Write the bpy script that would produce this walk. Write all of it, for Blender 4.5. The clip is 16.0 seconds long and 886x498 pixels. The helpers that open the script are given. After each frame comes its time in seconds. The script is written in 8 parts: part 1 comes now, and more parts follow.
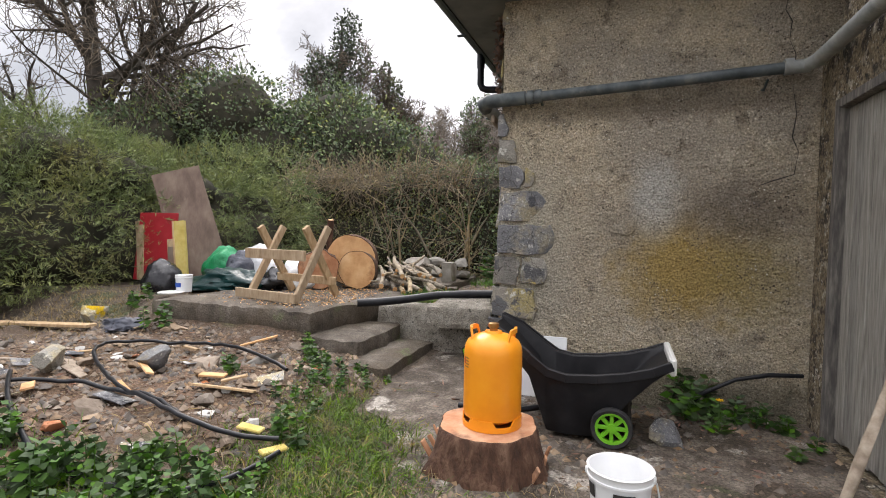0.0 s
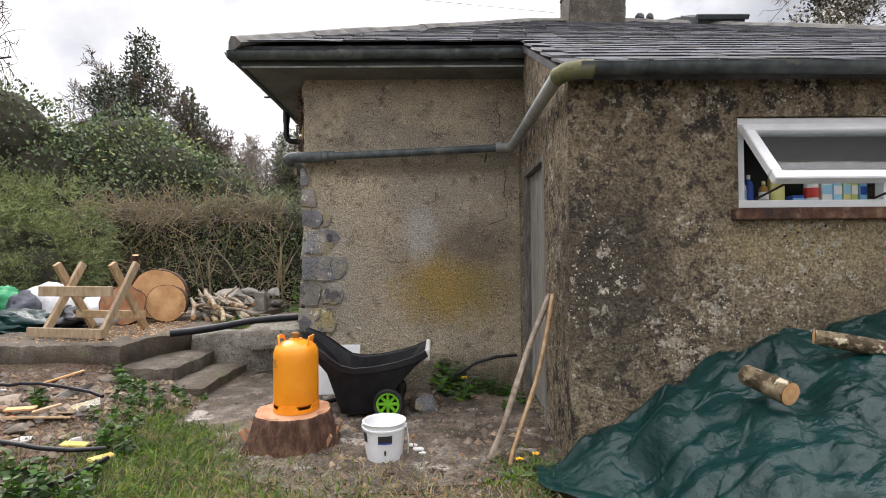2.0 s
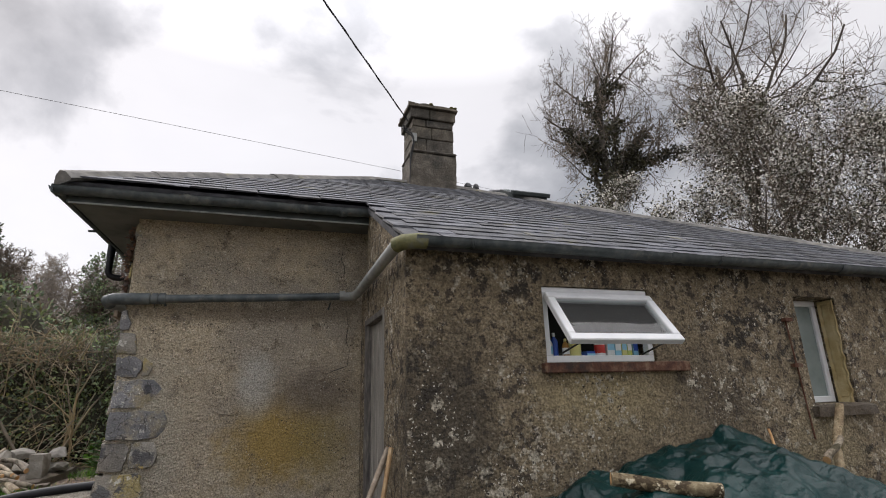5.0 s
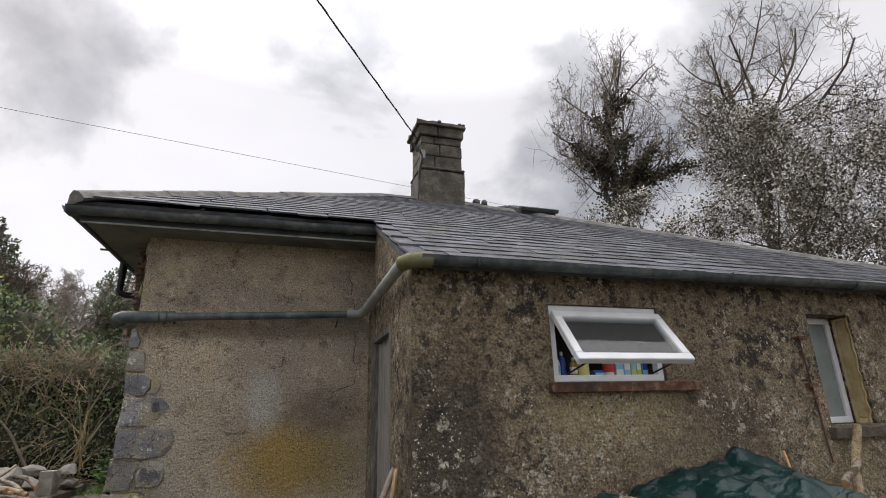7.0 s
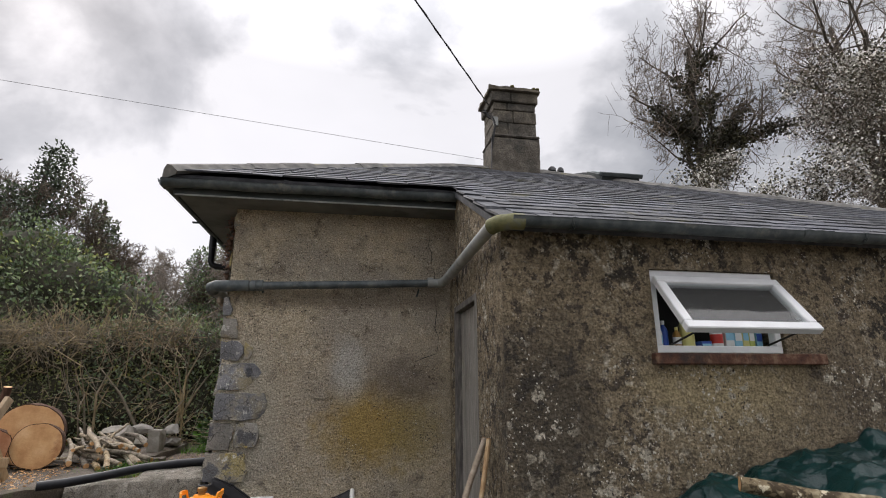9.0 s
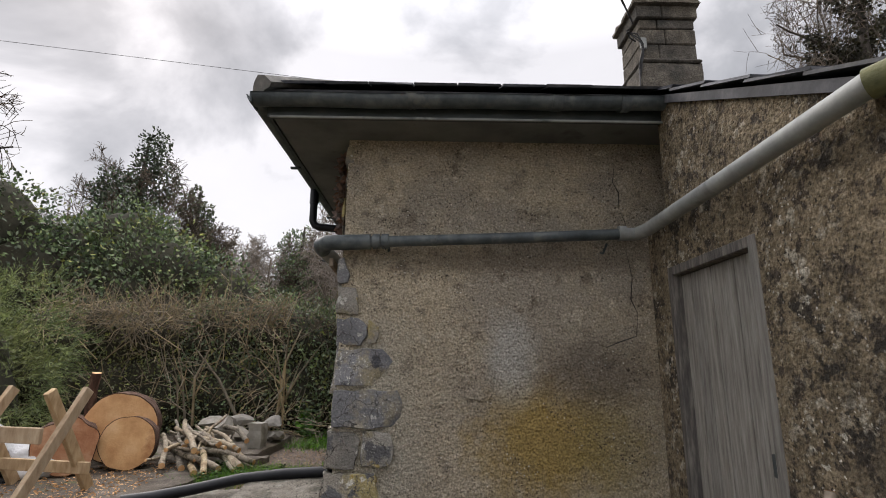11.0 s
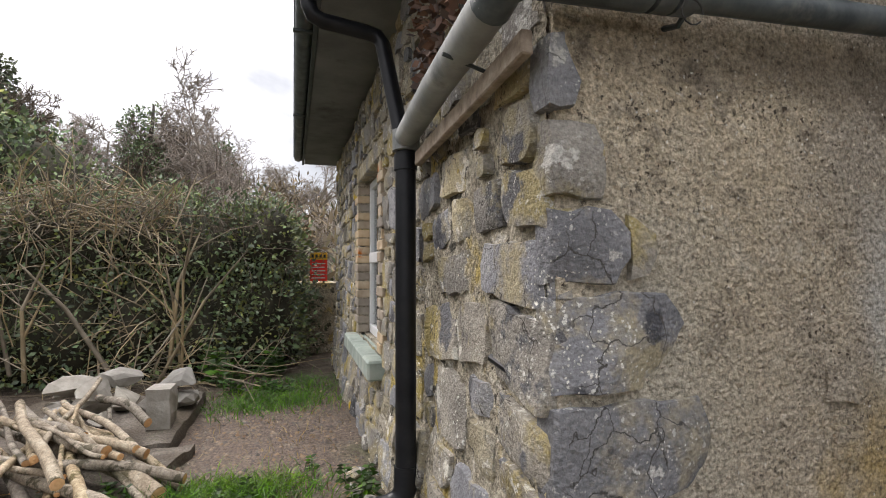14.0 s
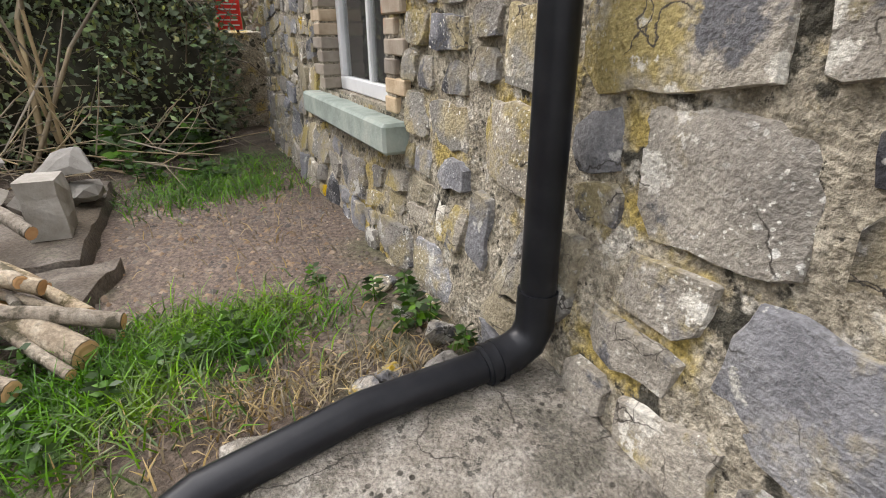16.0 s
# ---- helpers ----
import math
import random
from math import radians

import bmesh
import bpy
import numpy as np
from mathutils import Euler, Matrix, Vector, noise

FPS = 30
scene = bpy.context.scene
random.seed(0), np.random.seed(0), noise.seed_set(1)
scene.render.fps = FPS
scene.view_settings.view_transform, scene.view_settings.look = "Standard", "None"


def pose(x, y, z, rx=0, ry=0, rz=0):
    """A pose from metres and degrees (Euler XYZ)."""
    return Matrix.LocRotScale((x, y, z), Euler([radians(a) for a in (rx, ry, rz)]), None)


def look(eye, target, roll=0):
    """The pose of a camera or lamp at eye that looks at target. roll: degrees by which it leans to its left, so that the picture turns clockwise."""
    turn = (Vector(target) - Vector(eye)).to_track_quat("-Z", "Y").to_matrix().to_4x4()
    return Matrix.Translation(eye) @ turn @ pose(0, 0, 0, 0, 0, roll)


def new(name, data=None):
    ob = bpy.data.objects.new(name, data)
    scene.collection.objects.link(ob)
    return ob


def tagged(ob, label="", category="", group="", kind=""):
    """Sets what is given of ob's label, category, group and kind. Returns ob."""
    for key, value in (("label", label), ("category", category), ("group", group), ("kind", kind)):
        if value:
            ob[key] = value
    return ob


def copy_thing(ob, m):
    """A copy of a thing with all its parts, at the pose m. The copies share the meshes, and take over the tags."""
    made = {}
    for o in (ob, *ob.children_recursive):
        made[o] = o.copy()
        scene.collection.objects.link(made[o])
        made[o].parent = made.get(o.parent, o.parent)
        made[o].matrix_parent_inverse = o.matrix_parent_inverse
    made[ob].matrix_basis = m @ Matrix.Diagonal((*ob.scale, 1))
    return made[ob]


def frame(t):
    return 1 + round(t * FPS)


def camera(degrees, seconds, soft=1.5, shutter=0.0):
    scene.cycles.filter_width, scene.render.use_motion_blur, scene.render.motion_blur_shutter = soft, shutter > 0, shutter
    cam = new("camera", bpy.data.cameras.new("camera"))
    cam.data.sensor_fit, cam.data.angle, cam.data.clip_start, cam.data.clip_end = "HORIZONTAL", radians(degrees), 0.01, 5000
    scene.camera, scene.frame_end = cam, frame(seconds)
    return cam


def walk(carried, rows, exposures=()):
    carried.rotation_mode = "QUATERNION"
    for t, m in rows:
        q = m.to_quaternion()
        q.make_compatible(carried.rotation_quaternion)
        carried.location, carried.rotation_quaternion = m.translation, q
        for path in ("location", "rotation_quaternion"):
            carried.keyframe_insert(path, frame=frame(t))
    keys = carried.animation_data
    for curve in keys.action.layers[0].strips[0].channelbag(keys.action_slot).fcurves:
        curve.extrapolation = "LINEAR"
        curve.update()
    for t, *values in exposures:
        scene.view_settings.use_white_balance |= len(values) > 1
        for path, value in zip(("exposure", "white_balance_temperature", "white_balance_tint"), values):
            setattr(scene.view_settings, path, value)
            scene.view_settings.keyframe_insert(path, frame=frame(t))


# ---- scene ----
cam = camera(82.9, 16.0, 1.0)
METRES, EYE, TILT, LEAN, TURN = 7.7, 1.3, 0.0, 0.0, 19.7
ROWS = [
    (0.0, 0.0, 0.0, 0.0, 0.04, -2.39, -0.97),
    (0.5, -0.0019, -0.051, -0.0018, -7.48, -2.22, -0.24),
    (1.0, -0.0007, -0.0937, -0.0036, -12.44, -3.11, -0.18),
    (1.5, 0.0086, -0.1227, -0.0011, -16.3, -2.44, -0.03),
    (2.0, 0.0024, -0.1392, 0.0032, -20.38, 0.9, 0.51),
    (2.5, -0.013, -0.1514, 0.0069, -23.83, 3.46, 1.04),
    (3.0, -0.0233, -0.1598, 0.0071, -26.22, 5.21, 1.03),
    (3.5, -0.0208, -0.16, 0.0091, -27.19, 7.01, 0.86),
    (4.0, -0.0159, -0.1606, 0.0106, -30.26, 9.6, 0.78),
    (4.5, -0.0136, -0.1626, 0.0146, -34.27, 13.15, 0.85),
    (5.0, -0.0109, -0.1658, 0.0177, -38.01, 15.76, 1.58),
    (7.5, -0.0079, -0.1695, 0.0214, -35.94, 17.48, 1.23),
    (8.0, -0.012, -0.1667, 0.0212, -34.6, 17.02, 1.18),
    (8.5, -0.0177, -0.1592, 0.019, -32.97, 15.84, 1.01),
    (9.0, -0.0119, -0.1363, 0.0168, -29.5, 14.84, 0.19),
    (9.5, 0.0108, -0.0938, 0.0212, -24.49, 13.76, -0.73),
    (10.0, 0.0134, -0.0382, 0.0177, -20.44, 13.17, -0.49),
    (12.5, -0.0656, 0.2701, 0.0435, -25.57, 12.55, 0.25),
    (13.0, -0.0782, 0.3283, 0.0428, -29.42, 9.24, 0.08),
    (13.5, -0.0783, 0.3735, 0.0405, -33.18, 5.68, -0.21),
    (14.0, -0.0584, 0.4253, 0.0476, -36.31, 2.01, 0.18),
    (14.5, -0.052, 0.468, 0.0456, -37.66, -2.57, 0.42),
    (15.0, -0.0493, 0.5172, 0.04, -40.47, -8.12, 0.47),
    (15.5, -0.0371, 0.5589, 0.0236, -43.92, -15.4, -0.03),
    (16.0, -0.0318, 0.5913, 0.0128, -46.09, -23.26, 0.28),
]
walk(cam, [(t, pose(0, 0, EYE, TILT, LEAN, TURN) @ pose(METRES * x, METRES * y, METRES * z, 90 + pitch, roll, yaw)) for t, x, y, z, yaw, pitch, roll in ROWS],
     [(t, e, 6500, 15) for t, e in ((0.0, 0.95), (0.7, 1.15), (1.5, 1.17), (2.5, 0.68), (3.5, 0.48), (5.0, 0.43), (9.5, 0.43), (10.2, 0.4), (12.5, 0.55), (13.0, 0.6), (13.5, 0.95), (14.5, 1.02), (16.0, 1.2))])


# ---- light ----
world = bpy.data.worlds.new("sky")
scene.world = world
world.use_nodes = True
wn, wl = world.node_tree.nodes, world.node_tree.links
wn.clear()
SUN_AZ, SUN_EL = radians(-38), radians(40)      # azimuth from +y towards +x
sky = wn.new("ShaderNodeTexSky")
sky.sky_type, sky.sun_disc, sky.sun_elevation, sky.sun_rotation = "NISHITA", False, SUN_EL, SUN_AZ
sky_bg = wn.new("ShaderNodeBackground")
sky_bg.inputs["Strength"].default_value = 0.1
wl.new(sky.outputs[0], sky_bg.inputs["Color"])
wc = wn.new("ShaderNodeTexCoord")
wm = wn.new("ShaderNodeMapping")
wm.inputs["Scale"].default_value = (1.0, 1.0, 1.5)
wl.new(wc.outputs["Generated"], wm.inputs["Vector"])
cloud = wn.new("ShaderNodeTexNoise")
cloud.inputs["Scale"].default_value, cloud.inputs["Detail"].default_value, cloud.inputs["Roughness"].default_value = 2.4, 8.0, 0.52
cloud.inputs["Distortion"].default_value = 0.35
wl.new(wm.outputs[0], cloud.inputs["Vector"])
ramp = wn.new("ShaderNodeValToRGB")
for e, (p, c) in zip([ramp.color_ramp.elements[0], ramp.color_ramp.elements[1], ramp.color_ramp.elements.new(0.5), ramp.color_ramp.elements.new(0.58)],
                     [(0.33, (0.36, 0.375, 0.385, 1)), (0.64, (1.05, 1.045, 1.035, 1)), (0.43, (0.54, 0.552, 0.56, 1)), (0.52, (0.87, 0.875, 0.875, 1))]):
    e.position, e.color = p, c
wl.new(cloud.outputs["Fac"], ramp.inputs["Fac"])
# the veil of cloud is brighter round the hidden sun
sd = wn.new("ShaderNodeVectorMath")
sd.operation = "DOT_PRODUCT"
sd.inputs[1].default_value = (math.sin(SUN_AZ) * math.cos(SUN_EL), math.cos(SUN_AZ) * math.cos(SUN_EL), math.sin(SUN_EL))
wl.new(wc.outputs["Generated"], sd.inputs[0])
sm = wn.new("ShaderNodeMapRange")
sm.inputs["From Min"].default_value, sm.inputs["From Max"].default_value = 0.35, 1.0
sm.inputs["To Min"].default_value, sm.inputs["To Max"].default_value = 0.76, 0.82
wl.new(sd.outputs["Value"], sm.inputs["Value"])
cloud_bg = wn.new("ShaderNodeBackground")
wl.new(ramp.outputs["Color"], cloud_bg.inputs["Color"])
# an overcast sky is brightest overhead
sz = wn.new("ShaderNodeSeparateXYZ")
wl.new(wc.outputs["Generated"], sz.inputs[0])
zm = wn.new("ShaderNodeMapRange")
zm.inputs["From Min"].default_value, zm.inputs["From Max"].default_value = 0.55, 1.0
zm.inputs["To Min"].default_value, zm.inputs["To Max"].default_value = 1.0, 4.1
wl.new(sz.outputs["Z"], zm.inputs["Value"])
zt = wn.new("ShaderNodeMath")
zt.operation = "MULTIPLY"
wl.new(sm.outputs["Result"], zt.inputs[0])
wl.new(zm.outputs["Result"], zt.inputs[1])
wl.new(zt.outputs[0], cloud_bg.inputs["Strength"])
wmix = wn.new("ShaderNodeMixShader")
wmix.inputs[0].default_value = 0.9
wl.new(sky_bg.outputs[0], wmix.inputs[1])
wl.new(cloud_bg.outputs[0], wmix.inputs[2])
wout = wn.new("ShaderNodeOutputWorld")
wl.new(wmix.outputs[0], wout.inputs["Surface"])

sun = new("sun", bpy.data.lights.new("sun", "SUN"))
sun.data.energy, sun.data.angle, sun.data.color = 1.0, radians(20), (1.0, 0.95, 0.88)
sun.matrix_world = look((0, 0, 20), (-20 * math.sin(SUN_AZ) / math.tan(SUN_EL), -20 * math.cos(SUN_AZ) / math.tan(SUN_EL), 0))


# ---- materials ----
def mat(name, cols, scale=6.0, rough=0.85, bump=0.3, bscale=60.0, metal=0.0, rnd=0.0, stains_and_shade=(), spots=None, patches=None,
        streak=(1, 1, 1), depth=0.01, spec=0.4, island=0.0, wave=None, detail=6.0, local=False, speck=0.0, cracks=None):
    """cols: colours of the grain. patches: (colour, scale, low, high) blotches. spots: (colour, scale, size).
    Stains and shade: (centre, radii, colour, strength) shaped patches of growth, dirt or painted shadow."""
    m = bpy.data.materials.new(name)
    m.use_nodes = True
    n, l = m.node_tree.nodes, m.node_tree.links
    b = n["Principled BSDF"]
    b.inputs["Roughness"].default_value, b.inputs["Metallic"].default_value = rough, metal
    b.inputs["Specular IOR Level"].default_value = spec
    if local:
        src = n.new("ShaderNodeTexCoord").outputs["Object"]
    else:
        src = n.new("ShaderNodeNewGeometry").outputs["Position"]
    mp = n.new("ShaderNodeMapping")
    mp.inputs["Scale"].default_value = streak
    l.new(src, mp.inputs["Vector"])
    pos = mp.outputs["Vector"]

    def nz(s, d=detail, v=None, r=0.6):
        t = n.new("ShaderNodeTexNoise")
        t.inputs["Scale"].default_value, t.inputs["Detail"].default_value, t.inputs["Roughness"].default_value = s, d, r
        l.new(v or pos, t.inputs["Vector"])
        return t.outputs["Fac"]

    def span(v, lo, hi):
        t = n.new("ShaderNodeMapRange")
        t.inputs["From Min"].default_value, t.inputs["From Max"].default_value = lo, hi
        l.new(v, t.inputs["Value"])
        return t.outputs["Result"]

    def mix(f, a, c):
        t = n.new("ShaderNodeMix")
        t.data_type = "RGBA"
        l.new(f, t.inputs["Factor"])
        l.new(a, t.inputs["A"])
        if isinstance(c, tuple):
            t.inputs["B"].default_value = (*c, 1)
        else:
            l.new(c, t.inputs["B"])
        return t.outputs["Result"]

    def times(a, c):
        t = n.new("ShaderNodeMath")
        t.operation = "MULTIPLY"
        l.new(a, t.inputs[0])
        if isinstance(c, float):
            t.inputs[1].default_value = c
        else:
            l.new(c, t.inputs[1])
        return t.outputs[0]

    r = n.new("ShaderNodeValToRGB")
    while len(r.color_ramp.elements) < len(cols):
        r.color_ramp.elements.new(0.5)
    for i, c in enumerate(cols):
        r.color_ramp.elements[i].position = 0.3 + 0.4 * i / max(1, len(cols) - 1)
        r.color_ramp.elements[i].color = (*c, 1)
    g = nz(scale)
    l.new(g, r.inputs["Fac"])
    col = r.outputs["Color"]
    fine = nz(bscale, 4.0)
    for p in ([patches] if isinstance(patches, tuple) else patches or []):
        f = span(nz(p[1], 8.0, None, 0.65), p[2], p[3])
        if len(p) > 4:
            f = times(f, span(nz(p[4], 4.0, src, 0.6), p[5], p[6]))
        col = mix(f, col, p[0])
    for c, rad, cc, strength in stains_and_shade:
        a = n.new("ShaderNodeVectorMath")
        a.operation = "SUBTRACT"
        l.new(src, a.inputs[0])
        a.inputs[1].default_value = c
        d = n.new("ShaderNodeVectorMath")
        d.operation = "DIVIDE"
        l.new(a.outputs[0], d.inputs[0])
        d.inputs[1].default_value = rad
        e = n.new("ShaderNodeVectorMath")
        e.operation = "LENGTH"
        l.new(d.outputs[0], e.inputs[0])
        w = n.new("ShaderNodeMath")
        w.operation = "ADD"
        l.new(e.outputs["Value"], w.inputs[0])
        l.new(times(nz(5.0, 8.0, src, 0.7), 1.4), w.inputs[1])
        col = mix(times(span(w.outputs[0], 1.75, 1.1), strength), col, cc)
    for spots in ([] if not spots else [spots] if isinstance(spots, tuple) else spots):
        v = n.new("ShaderNodeTexVoronoi")
        v.inputs["Scale"].default_value = spots[1]
        l.new(src, v.inputs["Vector"])
        if len(spots) > 3:
            wt = n.new("ShaderNodeTexNoise")
            wt.inputs["Scale"].default_value, wt.inputs["Detail"].default_value = spots[1] * 1.6, 5.0
            l.new(src, wt.inputs["Vector"])
            ws_ = n.new("ShaderNodeVectorMath")
            ws_.operation = "SCALE"
            ws_.inputs["Scale"].default_value = spots[3] / spots[1]
            l.new(wt.outputs["Color"], ws_.inputs[0])
            wa = n.new("ShaderNodeVectorMath")
            wa.operation = "ADD"
            l.new(src, wa.inputs[0])
            l.new(ws_.outputs[0], wa.inputs[1])
            l.new(wa.outputs[0], v.inputs["Vector"])
        f = times(span(v.outputs["Distance"], spots[2], spots[2] * 0.7), span(nz(2.5, 3.0, src), 0.45, 0.6))
        col = mix(f, col, spots[0])
    if cracks:
        wt = n.new("ShaderNodeTexNoise")
        wt.inputs["Scale"].default_value, wt.inputs["Detail"].default_value = cracks[1] * 1.5, 8.0
        l.new(src, wt.inputs["Vector"])
        ws_ = n.new("ShaderNodeVectorMath")
        ws_.operation = "MULTIPLY_ADD"
        ws_.inputs[1].default_value = (cracks[3] / cracks[1],) * 3
        l.new(wt.outputs["Color"], ws_.inputs[0])
        l.new(src, ws_.inputs[2])
        v = n.new("ShaderNodeTexVoronoi")
        v.feature = "DISTANCE_TO_EDGE"
        v.inputs["Scale"].default_value = cracks[1]
        l.new(ws_.outputs[0], v.inputs["Vector"])
        col = mix(times(span(v.outputs["Distance"], cracks[2], cracks[2] * 0.3), span(nz(3.3, 3.0, src), 0.47, 0.55)), col, cracks[0])
    if speck:
        h = n.new("ShaderNodeHueSaturation")
        l.new(col, h.inputs["Color"])
        t = n.new("ShaderNodeMapRange")
        t.inputs["From Min"].default_value, t.inputs["From Max"].default_value = 0.36, 0.64
        t.inputs["To Min"].default_value, t.inputs["To Max"].default_value = 1 - speck, 1 + speck
        l.new(nz(bscale * 1.3, 5.0, src, 0.7), t.inputs["Value"])
        l.new(t.outputs["Result"], h.inputs["Value"])
        col = h.outputs["Color"]
    if rnd or island:
        if island:
            o = n.new("ShaderNodeNewGeometry").outputs["Random Per Island"]
        else:
            o = n.new("ShaderNodeObjectInfo").outputs["Random"]
        h = n.new("ShaderNodeHueSaturation")
        l.new(col, h.inputs["Color"])
        t = n.new("ShaderNodeMapRange")
        k = rnd or island
        t.inputs["To Min"].default_value, t.inputs["To Max"].default_value = 1 - k, 1 + k
        l.new(o, t.inputs["Value"])
        l.new(t.outputs["Result"], h.inputs["Value"])
        l.new(times(t.outputs["Result"], 1.0), h.inputs["Saturation"])
        col = h.outputs["Color"]
    l.new(col, b.inputs["Base Color"])
    if bump:
        s = n.new("ShaderNodeMath")
        s.operation = "ADD"
        l.new(fine, s.inputs[0])
        l.new(times(g, 1.5), s.inputs[1])
        h = s.outputs[0]
        if wave:
            wv = n.new("ShaderNodeTexWave")
            wv.inputs["Scale"].default_value, wv.inputs["Distortion"].default_value = wave
            l.new(pos, wv.inputs["Vector"])
            s2 = n.new("ShaderNodeMath")
            s2.operation = "ADD"
            l.new(h, s2.inputs[0])
            l.new(wv.outputs["Fac"], s2.inputs[1])
            h = s2.outputs[0]
        bp = n.new("ShaderNodeBump")
        bp.inputs["Strength"].default_value, bp.inputs["Distance"].default_value = bump, depth
        l.new(h, bp.inputs["Height"])
        l.new(bp.outputs["Normal"], b.inputs["Normal"])
    return m


def glass(name, tint=(0.9, 0.95, 0.95), rough=0.0):
    m = bpy.data.materials.new(name)
    m.use_nodes = True
    n, l = m.node_tree.nodes, m.node_tree.links
    n.clear()
    t0 = n.new("ShaderNodeBsdfTransparent")
    t0.inputs[0].default_value = (*tint, 1)
    # an even grey diffuse share stands in for the pane's pale reflection
    grey_sheen = n.new("ShaderNodeBsdfDiffuse")
    grey_sheen.inputs[0].default_value = (0.5, 0.5, 0.48, 1)
    t = n.new("ShaderNodeMixShader")
    t.inputs[0].default_value = 0.10
    l.new(t0.outputs[0], t.inputs[1])
    l.new(grey_sheen.outputs[0], t.inputs[2])
    g = n.new("ShaderNodeBsdfGlossy")
    g.inputs["Roughness"].default_value = rough
    f = n.new("ShaderNodeFresnel")
    f.inputs["IOR"].default_value = 1.5
    x = n.new("ShaderNodeMixShader")
    o = n.new("ShaderNodeOutputMaterial")
    l.new(f.outputs[0], x.inputs[0])
    l.new(t.outputs[0], x.inputs[1])
    l.new(g.outputs[0], x.inputs[2])
    l.new(x.outputs[0], o.inputs[0])
    return m


M_RENDER_A = mat("roughcast", [(0.44, 0.37, 0.258), (0.52, 0.44, 0.315), (0.61, 0.53, 0.40)], 20, 0.95, 1.0, 55, depth=0.03, speck=0.45, detail=10.0,
                 patches=[((0.37, 0.325, 0.26), 1.1, 0.48, 0.62), ((0.28, 0.23, 0.165), 24, 0.60, 0.66), ((0.10, 0.08, 0.058), 46, 0.62, 0.65), ((0.68, 0.62, 0.51), 50, 0.61, 0.66), ((0.22, 0.185, 0.14), 5.0, 0.55, 0.66), ((0.58, 0.52, 0.41), 8.0, 0.58, 0.66)],
                 spots=[((0.70, 0.68, 0.62), 30, 0.14, 0.6), ((0.07, 0.055, 0.04), 40, 0.24, 1.4), ((0.08, 0.065, 0.048), 22, 0.17, 1.7)],
                 stains_and_shade=[((0.1, 3.98, 1.2), (1.5, 0.5, 0.85), (0.33, 0.285, 0.22), 0.5), ((0.42, 3.98, 1.02), (0.55, 0.5, 0.46), (0.36, 0.24, 0.05), 0.8), ((0.85, 3.98, 1.0), (0.35, 0.5, 0.45), (0.30, 0.235, 0.09), 0.6),
                         ((0.22, 3.98, 1.55), (0.2, 0.5, 0.36), (0.50, 0.50, 0.47), 0.6), ((0.8, 3.98, 1.45), (0.5, 0.5, 0.28), (0.13, 0.105, 0.085), 0.65),
                         # the last, level entry paints the rain pipe's shadow into the render colour
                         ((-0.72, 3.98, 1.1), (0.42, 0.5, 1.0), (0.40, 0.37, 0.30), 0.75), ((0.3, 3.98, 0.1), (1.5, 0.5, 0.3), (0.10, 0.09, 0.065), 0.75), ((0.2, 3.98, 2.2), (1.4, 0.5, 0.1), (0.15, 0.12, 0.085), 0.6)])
M_RENDER_F = mat("weathered_roughcast", [(0.14, 0.11, 0.0706), (0.218, 0.174, 0.112), (0.319, 0.258, 0.174)], 14, 0.95, 1.0, 42, depth=0.03, speck=0.5, detail=10.0,
                 patches=[((0.075, 0.06, 0.045), 12, 0.54, 0.59), ((0.045, 0.038, 0.03), 6.5, 0.53, 0.58, 1.3, 0.47, 0.56), ((0.27, 0.225, 0.155), 15, 0.57, 0.62), ((0.42, 0.375, 0.29), 11, 0.58, 0.61, 1.7, 0.50, 0.58), ((0.05, 0.042, 0.032), 36, 0.60, 0.65)],
                 spots=[((0.42, 0.38, 0.30), 9, 0.33, 1.5), ((0.55, 0.52, 0.44), 15, 0.2, 1.2), ((0.64, 0.61, 0.54), 34, 0.2, 0.8), ((0.045, 0.038, 0.03), 30, 0.26, 1.2)],
                 stains_and_shade=[((1.45, 2.1, 1.2), (0.5, 0.5, 0.8), (0.045, 0.038, 0.03), 0.75), ((3.75, 2.1, 1.3), (0.6, 0.5, 0.5), (0.08, 0.065, 0.048), 0.55), ((2.75, 2.1, 1.36), (0.75, 0.5, 0.30), (0.42, 0.34, 0.195), 0.75), ((3.1, 2.1, 1.0), (0.9, 0.5, 0.5), (0.25, 0.20, 0.125), 0.5), ((4.95, 2.1, 0.9), (0.5, 0.5, 0.4), (0.36, 0.30, 0.18), 0.5)])
WALL_SOOT = [((-1.0, 4.53, 1.2), (0.15, 0.06, 0.16), (0.012, 0.012, 0.016), 0.9), ((-1.0, 4.20, 1.05), (0.15, 0.12, 0.1), (0.02, 0.02, 0.025), 0.5)]   # black drips on the stones
M_STONE = mat("limestone_rubble", [(0.183, 0.17, 0.149), (0.291, 0.268, 0.228), (0.42, 0.387, 0.323)], 4, 0.9, 1.0, 70, rnd=0.28, depth=0.013, speck=0.27, cracks=((0.07, 0.062, 0.052), 5.5, 0.014, 0.9), detail=10.0,
              patches=[((0.33, 0.275, 0.135), 2.6, 0.50, 0.58), ((0.12, 0.12, 0.125), 3.4, 0.56, 0.60), ((0.42, 0.30, 0.05), 3.0, 0.63, 0.66), ((0.56, 0.54, 0.48), 7, 0.59, 0.62)], spots=[((0.66, 0.65, 0.60), 26, 0.22, 1.0), ((0.60, 0.59, 0.53), 70, 0.25, 0.8)], stains_and_shade=WALL_SOOT)
